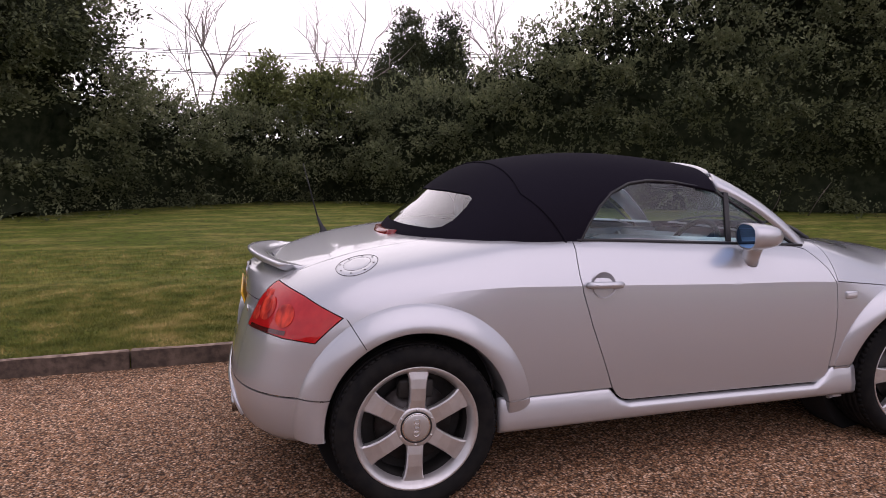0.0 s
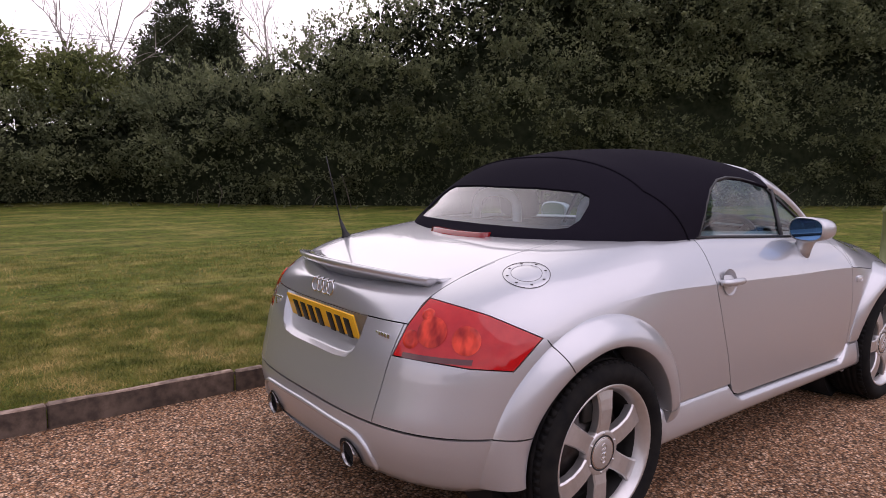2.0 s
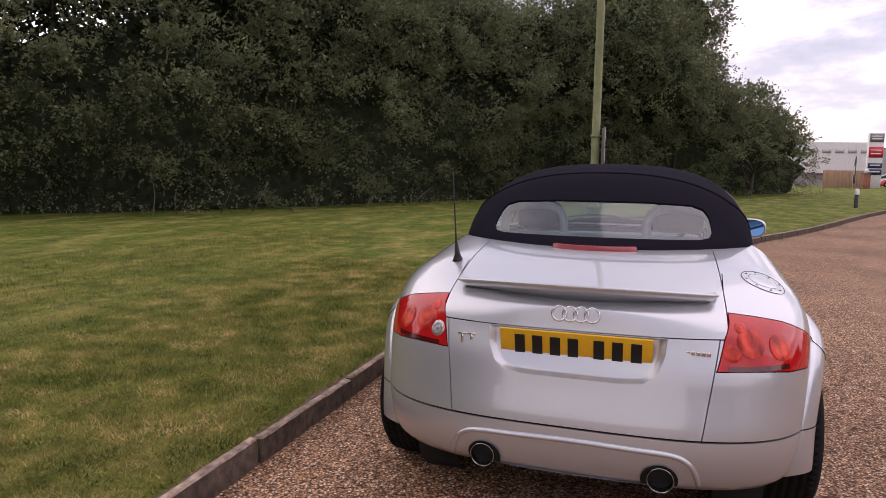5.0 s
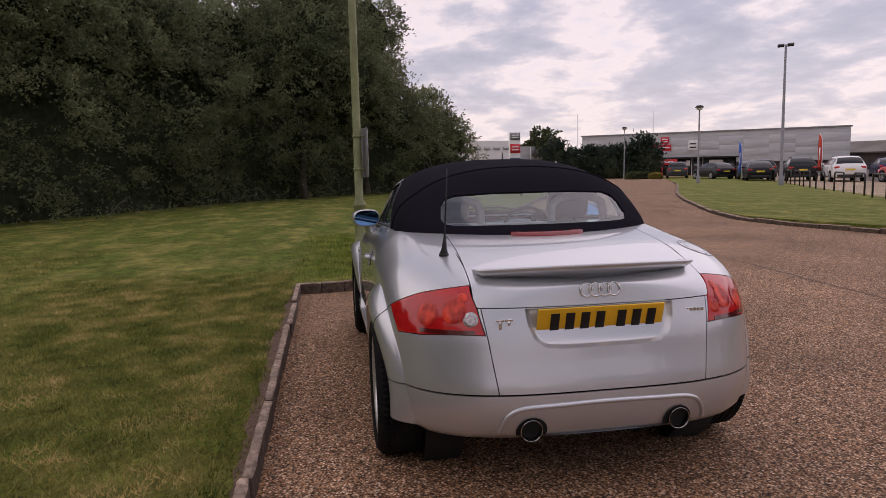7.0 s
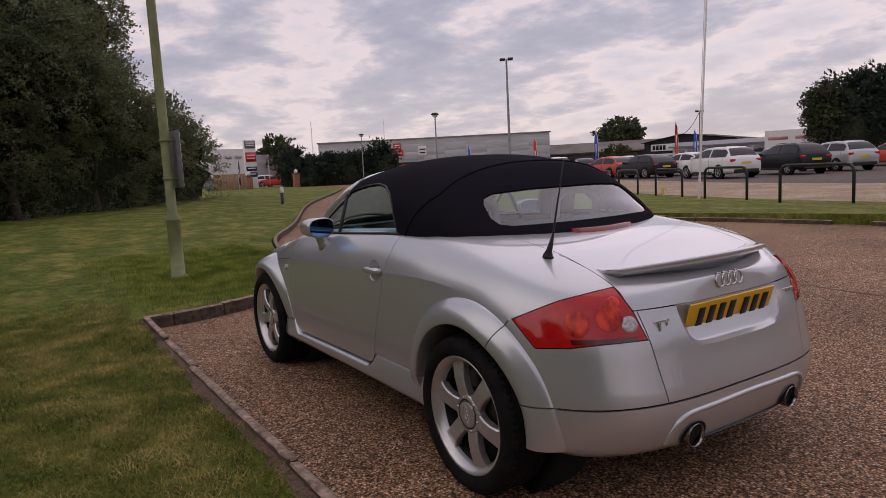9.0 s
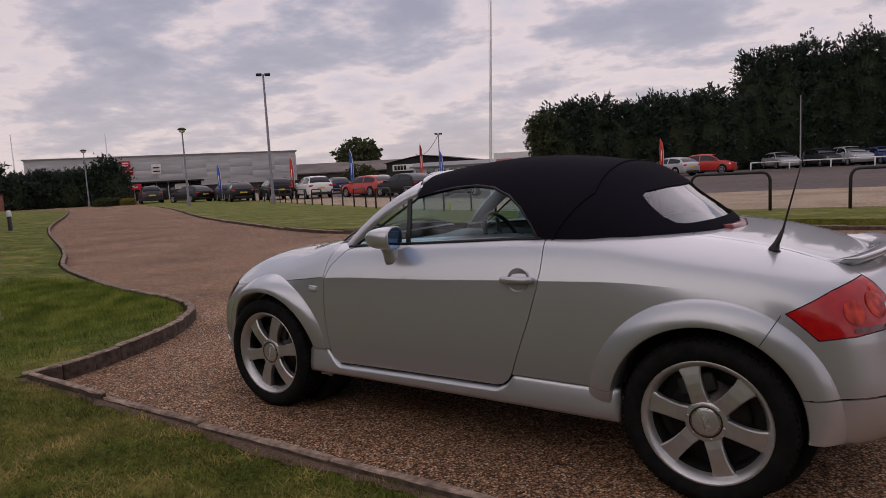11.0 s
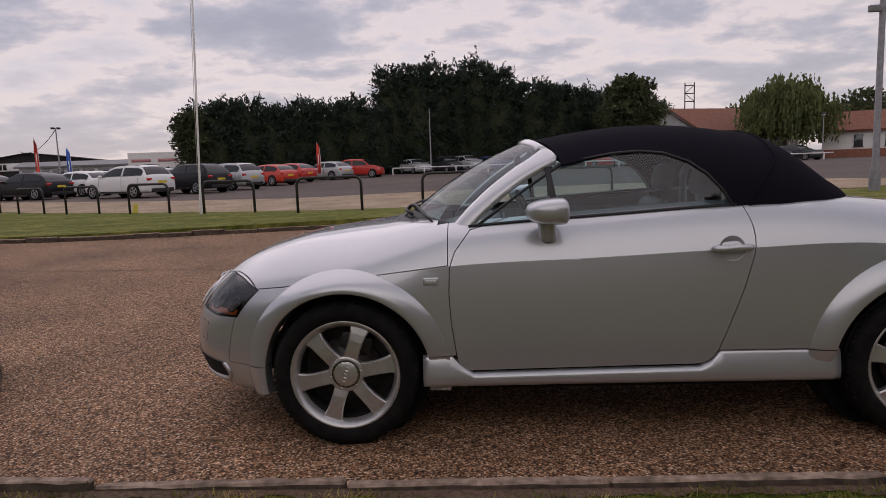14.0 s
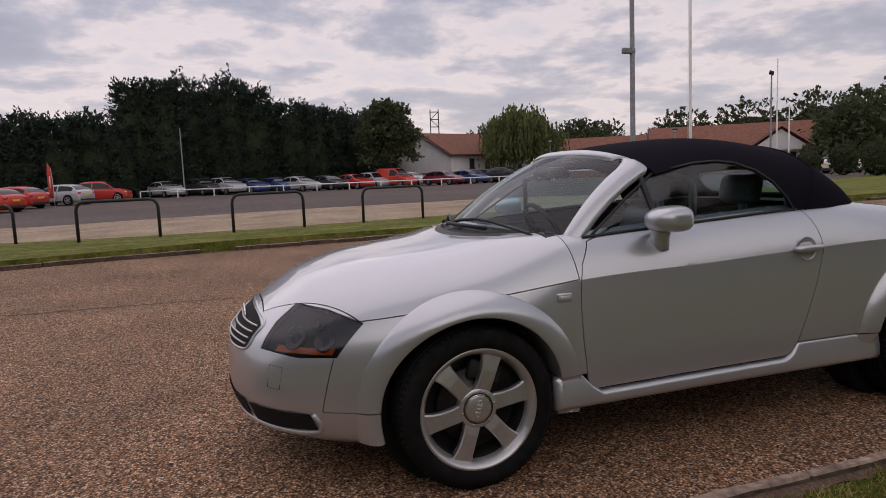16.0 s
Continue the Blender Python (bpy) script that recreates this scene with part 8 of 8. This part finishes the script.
GOLDEN = leaf_mat("golden_shrub_leaves", (0.19, 0.16, 0.035), (0.34, 0.28, 0.07), 0.25)
for nm, lb, x, y, r, lf in (("box_hedge", "low clipped box hedge at the lane's edge", 55.4, -28.1, (0.72, 1.25, 0.62), CLIPPED), ("shrub", "small golden shrub beside the box hedge", 54.0, -29.1, (0.42, 0.45, 0.5), GOLDEN)):
    rng = np.random.default_rng(450)
    t = thing(nm, lb, "shrub", at=pose(x, y, -0.02, 0, 0, 25))
    d = unit(rng.normal(0, 1, (700, 3)))
    d /= np.max(np.abs(d), axis=1, keepdims=True) ** 0.7
    P = d * np.array([r[0], r[1], r[2] * 0.5]) + np.array([0, 0, r[2] * 0.52])
    o = new("foliage", mesh_arrays("foliage", sprays(rng, P, d, 0.12, 6, 0.10), 4, lf)); o.parent = t; tagged(o, kind="stuff")
    bm = bmesh.new(); box(bm, -r[0] * 0.85, r[0] * 0.85, -r[1] * 0.85, r[1] * 0.85, 0, r[2] * 0.9, 0.1); part("shade_core", bm, SHADECORE, t)

# ---- overhead cables far behind the hedge, ending at poles among the trees ----
for x in (-27.0, 42.0):
    pole("utility_pole", "wooden utility pole carrying overhead cables behind trees", x, 75, -0.2, 16.6, 0.16, BARK, group="utility poles")
for z in (14.25, 13.88, 11.95, 11.72, 9.6):
    bm = bmesh.new()
    tube(bm, [(-27 + 6.9 * k, 75.0, z - 0.8 + 2.07 * k / 10 - 0.9 * (1 - (k / 5 - 1) ** 2) + 0.6) for k in range(11)], 0.03, 5)
    tagged(new("overhead_cable", mesh_of("overhead_cable", bm, TRIM)), "thin dark overhead cable strung between utility poles", "cable", "overhead cables")

# ---- buildings ----
CLAD = mat("grey_cladding", (0.40, 0.40, 0.41), 0.5, 0.2, (0.44, 0.44, 0.45), 0.6, stretch=(1, 1, 8), stain=0.08, stain_scale=0.3)
REDSIGN = mat("red_sign", (0.55, 0.02, 0.03), 0.5)
NAVYSIGN = mat("navy_sign", (0.02, 0.025, 0.09), 0.5)
BRICK = mat("red_brick", (0.24, 0.09, 0.06), 0.9, 0, (0.32, 0.14, 0.10), 6)
ROOFTILE = mat("red_roof_tiles", (0.17, 0.066, 0.042), 0.9, 0, (0.23, 0.098, 0.062), 3, 6, bump=0.4, bump_scale=8, bump_dist=0.03)
SHEDROOF = mat("brown_sheet_roof", (0.115, 0.095, 0.083), 0.9, 0, (0.19, 0.165, 0.150), 0.25, 5)
SHEDWALL = mat("dark_brown_boards", (0.07, 0.055, 0.05), 0.9, 0, (0.10, 0.08, 0.07), 1.2, stretch=(4, 4, 0.4))
RENDERW = mat("white_render", (0.74, 0.73, 0.71), 0.85, 0, (0.68, 0.67, 0.65), 0.8)
WINGLASS = mat("dark_window", (0.03, 0.035, 0.04), 0.1, 0, coat=1)


def frame_of(a, b):
    """A pose with x along a wall from a to b and y away from the viewer."""
    d = Vector((b[0] - a[0], b[1] - a[1], 0))
    return Matrix.Translation((a[0], a[1], 0)) @ Matrix.Rotation(math.atan2(d.y, d.x), 4, "Z"), d.length


def quad_part(name, pts, material, parent, label=""):
    bm = bmesh.new(); poly(bm, pts); return part(name, bm, material, parent, label, False)


m, W = frame_of((59.6, -54.5), (75.1, -30.2))
show = thing("showroom", "large grey-clad car showroom with red signs", "building", at=m)
G0, G1 = 11.2, 20.8      # the glazed front lies between these
bm = bmesh.new(); box(bm, 0, W, -30, 0, 2.08, 4.95); part("upper_wall", bm, CLAD, show, smooth=False)
bm = bmesh.new(); box(bm, 0, G0, -29.9, -0.02, 1.45, 2.08); box(bm, G1, W, -29.9, -0.02, 0, 2.08); part("side_wall", bm, CLAD, show, smooth=False)
bm = bmesh.new(); box(bm, 0.3, G0, -29.5, -0.5, 0, 1.45); box(bm, G0, G1, -29.5, -3.0, 0, 2.08); part("lower_wall", bm, SHEDWALL, show, smooth=False)
bm = bmesh.new(); box(bm, -0.15, W + 0.15, -30.1, 0.15, 4.95, 5.10); part("roof_edge", bm, GALV, show, smooth=False)
bm = bmesh.new(); box(bm, G0 - 0.3, G1 + 0.3, -0.05, 0.35, 1.98, 2.16, 0.02); part("canopy_edge", bm, TRIM, show, "dark canopy edge over the glazed front")
for j in range(11):
    x = 0.03 + j * W / 11
    for z in (2.9, 3.9) if j % 2 else (3.4, 4.4):
        bm = bmesh.new(); box(bm, x, min(W, x + W / 11 - 0.03), 0, 0.012, z - 1.0 if z > 3 else 2.1, z, 0.004); part("cladding_panel", bm, CLAD, show)
for j in range(8):
    x = G0 + 0.1 + j * (G1 - G0) / 8
    bm = bmesh.new(); box(bm, x, x + 1.05, -0.45, -0.40, 0.1, 1.96); part("window", bm, WINGLASS, show)
    bm = bmesh.new(); box(bm, x + 1.06, x + 1.14, -0.46, -0.34, 0, 1.98, 0.01); part("mullion", bm, WHITE if j in (2, 3, 5) else TRIM, show)
for x, w in ((12.6, 1.5), (16.2, 0.5)):
    bm = bmesh.new(); box(bm, x, x + w, -0.34, -0.30, 1.15, 1.75, 0.01); part("window_poster", bm, WHITE, show, "white poster behind the glass")
for x0, x1, z0, z1, mt in ((18.55, 19.5, 3.78, 4.55, REDSIGN), (18.3, 20.75, 2.95, 3.68, REDSIGN), (15.4, 16.4, 2.92, 4.06, WHITE)):
    bm = bmesh.new(); box(bm, x0, x1, 0.02, 0.14, z0, z1, 0.02); s = part("sign_board", bm, mt, show)
    for q in (0.3, 0.66) if z1 - z0 > 0.75 else (0.48,):
        zc = z0 + (z1 - z0) * q
        bm = bmesh.new(); box(bm, x0 + 0.15, x1 - (0.9 if mt is REDSIGN and x1 - x0 > 2 else 0.15), 0.14, 0.16, zc - 0.07, zc + 0.08); part("lettering_bar", bm, WHITE if mt is REDSIGN else TRIM, s)
ent = [(17.6, 20.7, -0.30, 0.55, 1.28, 1.92, 0.03), (20.45, 20.7, -0.28, 0.5, 0, 1.28, 0.02), (19.2, 19.4, -0.28, 0.5, 0, 1.28, 0.02)]
for b in ent:
    bm = bmesh.new(); box(bm, *b); part("entrance_frame", bm, REDSIGN, show, "red entrance portal")
bm = bmesh.new(); box(bm, 18.0, 20.2, 0.55, 0.57, 1.5, 1.68); part("lettering_bar", bm, WHITE, show)

tot = thing("totem_sign", "tall white, grey, red and blue dealer totem sign", "sign", at=pose(71.6, -20.5, 0, 0, 0, -74))
bm = bmesh.new(); box(bm, -0.72, 0.72, -0.15, 0.15, 0, 5.45, 0.03); part("panel", bm, WHITE, tot)
for z0, z1, mt in ((4.55, 5.35, GALV), (3.05, 4.1, REDSIGN), (2.02, 2.5, NAVYSIGN), (1.35, 1.9, NAVYSIGN)):
    for y in (0.165, -0.165):
        bm = bmesh.new(); box(bm, -0.68, 0.68, y - 0.02, y + 0.02, z0, z1); s = part("panel_band", bm, mt, tot)
        for q in (0.3, 0.62) if z1 - z0 > 0.6 else (0.45,):
            bm = bmesh.new(); box(bm, -0.5, 0.5, y * 1.12 - 0.008, y * 1.12 + 0.008, z0 + (z1 - z0) * q, z0 + (z1 - z0) * q + 0.12); part("lettering_bar", bm, WHITE, s)

off = thing("warehouse", "pale grey warehouse with a low roof beyond the entrance", "building", at=pose(96, -20, 0, 0, 0, -75))
bm = bmesh.new(); box(bm, -14, 10, -8, 12, 0, 4.4); part("wall", bm, CLAD, off, smooth=False)
bm = bmesh.new(); box(bm, -9, 3, -9, -8, 1.5, 5.2); part("upper_storey", bm, WHITE, off, smooth=False)
for j in range(7):
    bm = bmesh.new(); box(bm, -8 + j * 1.5, -7 + j * 1.5, -9.06, -9, 3.9, 4.4); part("window", bm, CLAD, off)
fen = thing("wooden_fence", "short pale close-boarded wooden fence", "fence", at=pose(67.2, -15.2, 0, 0, 0, -60))
WOOD = mat("pale_fence_wood", (0.34, 0.21, 0.13), 0.85, 0, (0.42, 0.27, 0.17), 5, stretch=(1, 1, 0.2))
for j in range(11):
    bm = bmesh.new(); box(bm, j * 0.42, j * 0.42 + 0.4, -0.03, 0.03, 0, 1.75, 0.01); part("board", bm, WOOD, fen)
for x, y in ((65.2, -18.28), (61.9, -22.1)):
    gp = thing("brick_pier", "brown brick gate pier with a white globe lamp", "pier", "gate piers", at=pose(x, y, 0))
    bm = bmesh.new(); box(bm, -0.28, 0.28, -0.28, 0.28, 0, 1.42, 0.02); part("pier", bm, BRICK, gp)
    bm = bmesh.new(); box(bm, -0.33, 0.33, -0.33, 0.33, 1.42, 1.50, 0.02); part("cap_stone", bm, SHEDWALL, gp)
    bm = bmesh.new(); lathe(bm, [(0, 0.4), (0.15, 0.33), (0.2, 0.2), (0.15, 0.06), (0.08, 0)], 16, Matrix.Translation((0, 0, 1.50))); part("globe", bm, WHITE, gp)
bol = thing("bollard", "short dark bollard with a white cap on the lawn", "bollard", at=pose(24.4, -7.4, LZ))
bm = bmesh.new(); lathe(bm, [(0.07, -0.1), (0.07, 0.5), (0, 0.5)], 12); part("stem", bm, TRIM, bol)
bm = bmesh.new(); lathe(bm, [(0.085, 0.5), (0.085, 0.66), (0.05, 0.72), (0, 0.72)], 12); part("cap", bm, WHITE, bol)


def shed(name, label, a, b, depth, wall, ridge, over=0.4, wm=None, rm=None):
    m, W = frame_of(a, b)
    t = thing(name, label, "building", at=m)
    bm = bmesh.new(); box(bm, 0, W, -depth, 0, 0, wall); part("wall", bm, wm or SHEDWALL, t, smooth=False)
    bm = bmesh.new()
    for s0, s1 in (((over, wall - 0.1), (-depth / 2, ridge)), ((-depth - over, wall - 0.1), (-depth / 2, ridge))):
        poly(bm, [(-over, s0[0], s0[1]), (W + over, s0[0], s0[1]), (W + over, s1[0], s1[1]), (-over, s1[0], s1[1])])
    bmesh.ops.remove_doubles(bm, verts=bm.verts[:], dist=1e-3)
    bmesh.ops.solidify(bm, geom=bm.faces[:], thickness=0.18)
    part("roof", bm, rm or SHEDROOF, t, smooth=False)
    for x in (0, W):
        quad_part("gable", [(x, 0, wall - 0.02), (x, -depth, wall - 0.02), (x, -depth / 2, ridge - 0.15)], wm or SHEDWALL, t)
    return t, W


t, W = shed("shed", "long dark shed with a brown corrugated roof", (54, -78.0), (79, -61.0), 14, 2.3, 3.9)
for j in range(5):
    bm = bmesh.new(); box(bm, 2 + j * 5, 3.6 + j * 5, 0.0, 0.06, 0.9, 1.6); part("window", bm, WINGLASS, t)
m, W = frame_of((46.6, -73.6), (57.8, -69.8))
t = thing("workshop", "black gable-fronted workshop with a white sign", "building", at=m)
DARKCLAD = mat("black_stained_boards", (0.012, 0.011, 0.012), 0.85, 0, (0.026, 0.024, 0.024), 1.5, stretch=(5, 5, 0.4))
bm = bmesh.new()
front = [(0, 0), (W, 0), (W, 3.15), (W * 0.56, 3.98), (0, 3.10)]
a, b = [bm.verts.new((x, 0, z)) for x, z in front], [bm.verts.new((x, -12, z)) for x, z in front]
bm.faces.new(a); bm.faces.new(b[::-1])
for k in range(5):
    bm.faces.new((a[k], b[k], b[(k + 1) % 5], a[(k + 1) % 5]))
bmesh.ops.recalc_face_normals(bm, faces=bm.faces[:])
part("wall", bm, DARKCLAD, t, smooth=False)
bm = bmesh.new()
for x0, z0 in ((-0.5, 3.02), (W + 0.5, 3.07)):
    poly(bm, [(x0, 0.5, z0), (W * 0.56, 0.5, 4.03), (W * 0.56, -12.4, 4.03), (x0, -12.4, z0)])
bmesh.ops.solidify(bm, geom=bm.faces[:], thickness=0.14)
part("roof", bm, SHEDROOF, t, smooth=False)
bm = bmesh.new(); box(bm, 7.2, 10.9, 0.02, 0.12, 1.95, 2.85, 0.02); s = part("sign_board", bm, WHITE, t)
for j in range(4):
    bm = bmesh.new(); box(bm, 8.9 + j * 0.46, 9.25 + j * 0.46, 0.12, 0.14, 2.1, 2.7); part("lettering_bar", bm, BLACK, s)
bm = bmesh.new(); box(bm, 4.0, 6.6, 0.02, 0.08, 0, 2.4, 0.02); part("roller_door", bm, SHEDWALL, t)
t, W = shed("shed", "long pale grey sheet-metal shed with a low roof", (36.8, -70.4), (50.4, -66.2), 7, 2.25, 2.85, 0.4, CLAD, GALV)
for j in range(9):
    bm = bmesh.new(); box(bm, 0.8 + j * 1.5, 1.9 + j * 1.5, 0.0, 0.06, 1.2, 1.9, 0.01); part("window", bm, WINGLASS, t)
t, W = shed("shed", "far brown-roofed shed behind the car park", (14.0, -96.0), (34, -92), 9, 2.6, 5.2, 0.4, SHEDWALL, SHEDROOF)
bm = bmesh.new()
tube(bm, [Vector((39.5, -56.5, 5.5)).lerp(Vector((54.0, -71.6, 4.2)), k / 10) - Vector((0, 0, 0.9 * (1 - (k / 5 - 1) ** 2))) for k in range(11)], 0.03, 5)
tagged(new("overhead_cable", mesh_of("overhead_cable", bm, TRIM)), "thin dark overhead cable from the lamp post to the workshop", "cable", "overhead cables")
tr = thing("box_trailer", "white box trailer with faint red lettering bars", "trailer", at=pose(33.6, -63.4, 0.18, 0, 0, 20) @ Matrix.Diagonal((1.06, 1.06, 1.20, 1)))
bm = bmesh.new(); box(bm, -2.4, 2.4, -1.1, 1.1, 0.75, 2.55, 0.04); part("box", bm, WHITE, tr, smooth=False)
bm = bmesh.new(); box(bm, -2.3, 2.3, -1.0, 1.0, 0.55, 0.75); part("chassis", bm, TRIM, tr)
for x in (-1.4, -0.6, 1.5):
    for s in (-1, 1):
        bm = bmesh.new(); lathe(bm, [(0, 0.12), (0.2, 0.12), (0.36, 0.1), (0.36, -0.1), (0, -0.1)], 16, pose(x, s * 0.95, 0.36, -90 * s)); part("wheel", bm, RUBBER, tr)
for x0, x1 in ((-2.0, -0.2), (0.4, 2.1)):
    bm = bmesh.new(); box(bm, x0, x1, 1.1, 1.115, 1.75, 2.0); part("lettering_bar", bm, mat("faded_red", (0.45, 0.2, 0.2), 0.7), tr)


def house(label, a, b, depth, wall, ridge, brick):
    m, W = frame_of(a, b)
    t = thing("house", label, "house", "red-roofed houses", at=m)
    bm = bmesh.new(); box(bm, 0, W, -depth, 0, 0, wall); part("wall", bm, RENDERW, t, "white rendered wall", False)
    bm = bmesh.new(); box(bm, -0.06, W + 0.06, -depth - 0.06, 0.06, 0, brick); part("brick_plinth", bm, BRICK, t, "red brick lower wall", False)
    for x in (0, W):
        quad_part("gable", [(x, 0, wall - 0.02), (x, -depth, wall - 0.02), (x, -depth / 2, ridge - 0.2)], RENDERW, t, "white rendered gable")
    bm = bmesh.new()
    for s0, s1 in (((0.5, wall - 0.25), (-depth / 2, ridge)), ((-depth - 0.5, wall - 0.25), (-depth / 2, ridge))):
        poly(bm, [(-0.5, s0[0], s0[1]), (W + 0.5, s0[0], s0[1]), (W + 0.5, s1[0], s1[1]), (-0.5, s1[0], s1[1])])
    bmesh.ops.remove_doubles(bm, verts=bm.verts[:], dist=1e-3)
    bmesh.ops.solidify(bm, geom=bm.faces[:], thickness=0.22)
    part("roof", bm, ROOFTILE, t, "red clay tile roof", False)
    for x in (-0.52, W + 0.52):
        bm = bmesh.new()
        tube(bm, [(x, 0.5, wall - 0.3), (x, -depth / 2, ridge - 0.06), (x, -depth - 0.5, wall - 0.3)], 0.13, 4)
        part("barge_board", bm, SHEDWALL, t)
    for j in range(max(2, int(W / 3))):
        x = 1.2 + j * 2.7
        if x + 1 < W:
            bm = bmesh.new(); box(bm, x, x + 0.8, 0.0, 0.08, wall - 1.75, wall - 0.55, 0.02); w = part("window", bm, WINGLASS, t)
            bm = bmesh.new(); box(bm, x - 0.08, x + 0.88, 0.0, 0.12, wall - 1.85, wall - 1.75, 0.01); part("sill", bm, SHEDWALL, w)
    return t, W


t, W = house("white house with a red tiled roof and brick plinth", (-35.5, -76.0), (-23.6, -70.6), 10.5, 3.55, 6.3, 1.5)
bm = bmesh.new(); box(bm, 0.4, 2.0, 0.0, 1.3, 0, 3.8); part("porch", bm, RENDERW, t, smooth=False)
bm = bmesh.new()
poly(bm, [(0.0, 1.6, 3.7), (1.2, 1.6, 4.7), (1.2, -2, 4.7), (0.0, -2, 3.7)]); poly(bm, [(2.4, 1.6, 3.7), (1.2, 1.6, 4.7), (1.2, -2, 4.7), (2.4, -2, 3.7)])
bmesh.ops.solidify(bm, geom=bm.faces[:], thickness=0.15)
part("porch_roof", bm, ROOFTILE, t, smooth=False)
house("far wing with a red tiled roof", (-46.0, -61.5), (-35.5, -69.0), 8, 3.0, 5.0, 1.0)
t, W = house("long white house with a red tiled roof", (-54.6, -45.8), (-40.6, -55.6), 10, 2.6, 5.3, 0.8)
bm = bmesh.new(); poly(bm, [(2.6, 0.9, 2.3), (8.2, 0.9, 2.3), (5.4, 0.9, 4.3)]); part("porch_gable", bm, RENDERW, t, "white porch gable", False)
bm = bmesh.new()
poly(bm, [(2.0, 1.3, 2.2), (5.4, 1.3, 4.55), (5.4, -3.5, 4.55), (2.0, -3.5, 2.2)]); poly(bm, [(8.8, 1.3, 2.2), (5.4, 1.3, 4.55), (5.4, -3.5, 4.55), (8.8, -3.5, 2.2)])
bmesh.ops.solidify(bm, geom=bm.faces[:], thickness=0.18)
part("porch_roof", bm, ROOFTILE, t, smooth=False)
mast = thing("lattice_mast", "small lattice mast with a square frame above the trees", "mast", at=pose(-31.7, -101.5, 0))
bm = bmesh.new()
for s in (-0.7, 0.7):
    tube(bm, [(s, 0, 0), (s, 0, 11.8)], 0.09, 5)
for z in (9.0, 10.2, 11.4):
    tube(bm, [(-0.7, 0, z), (0.7, 0, z)], 0.08, 5)
tube(bm, [(-0.7, 0, 9.0), (0.7, 0, 10.2)], 0.05, 5); tube(bm, [(-0.7, 0, 11.4), (0.7, 0, 10.2)], 0.05, 5)
part("lattice", bm, TRIM, mast)
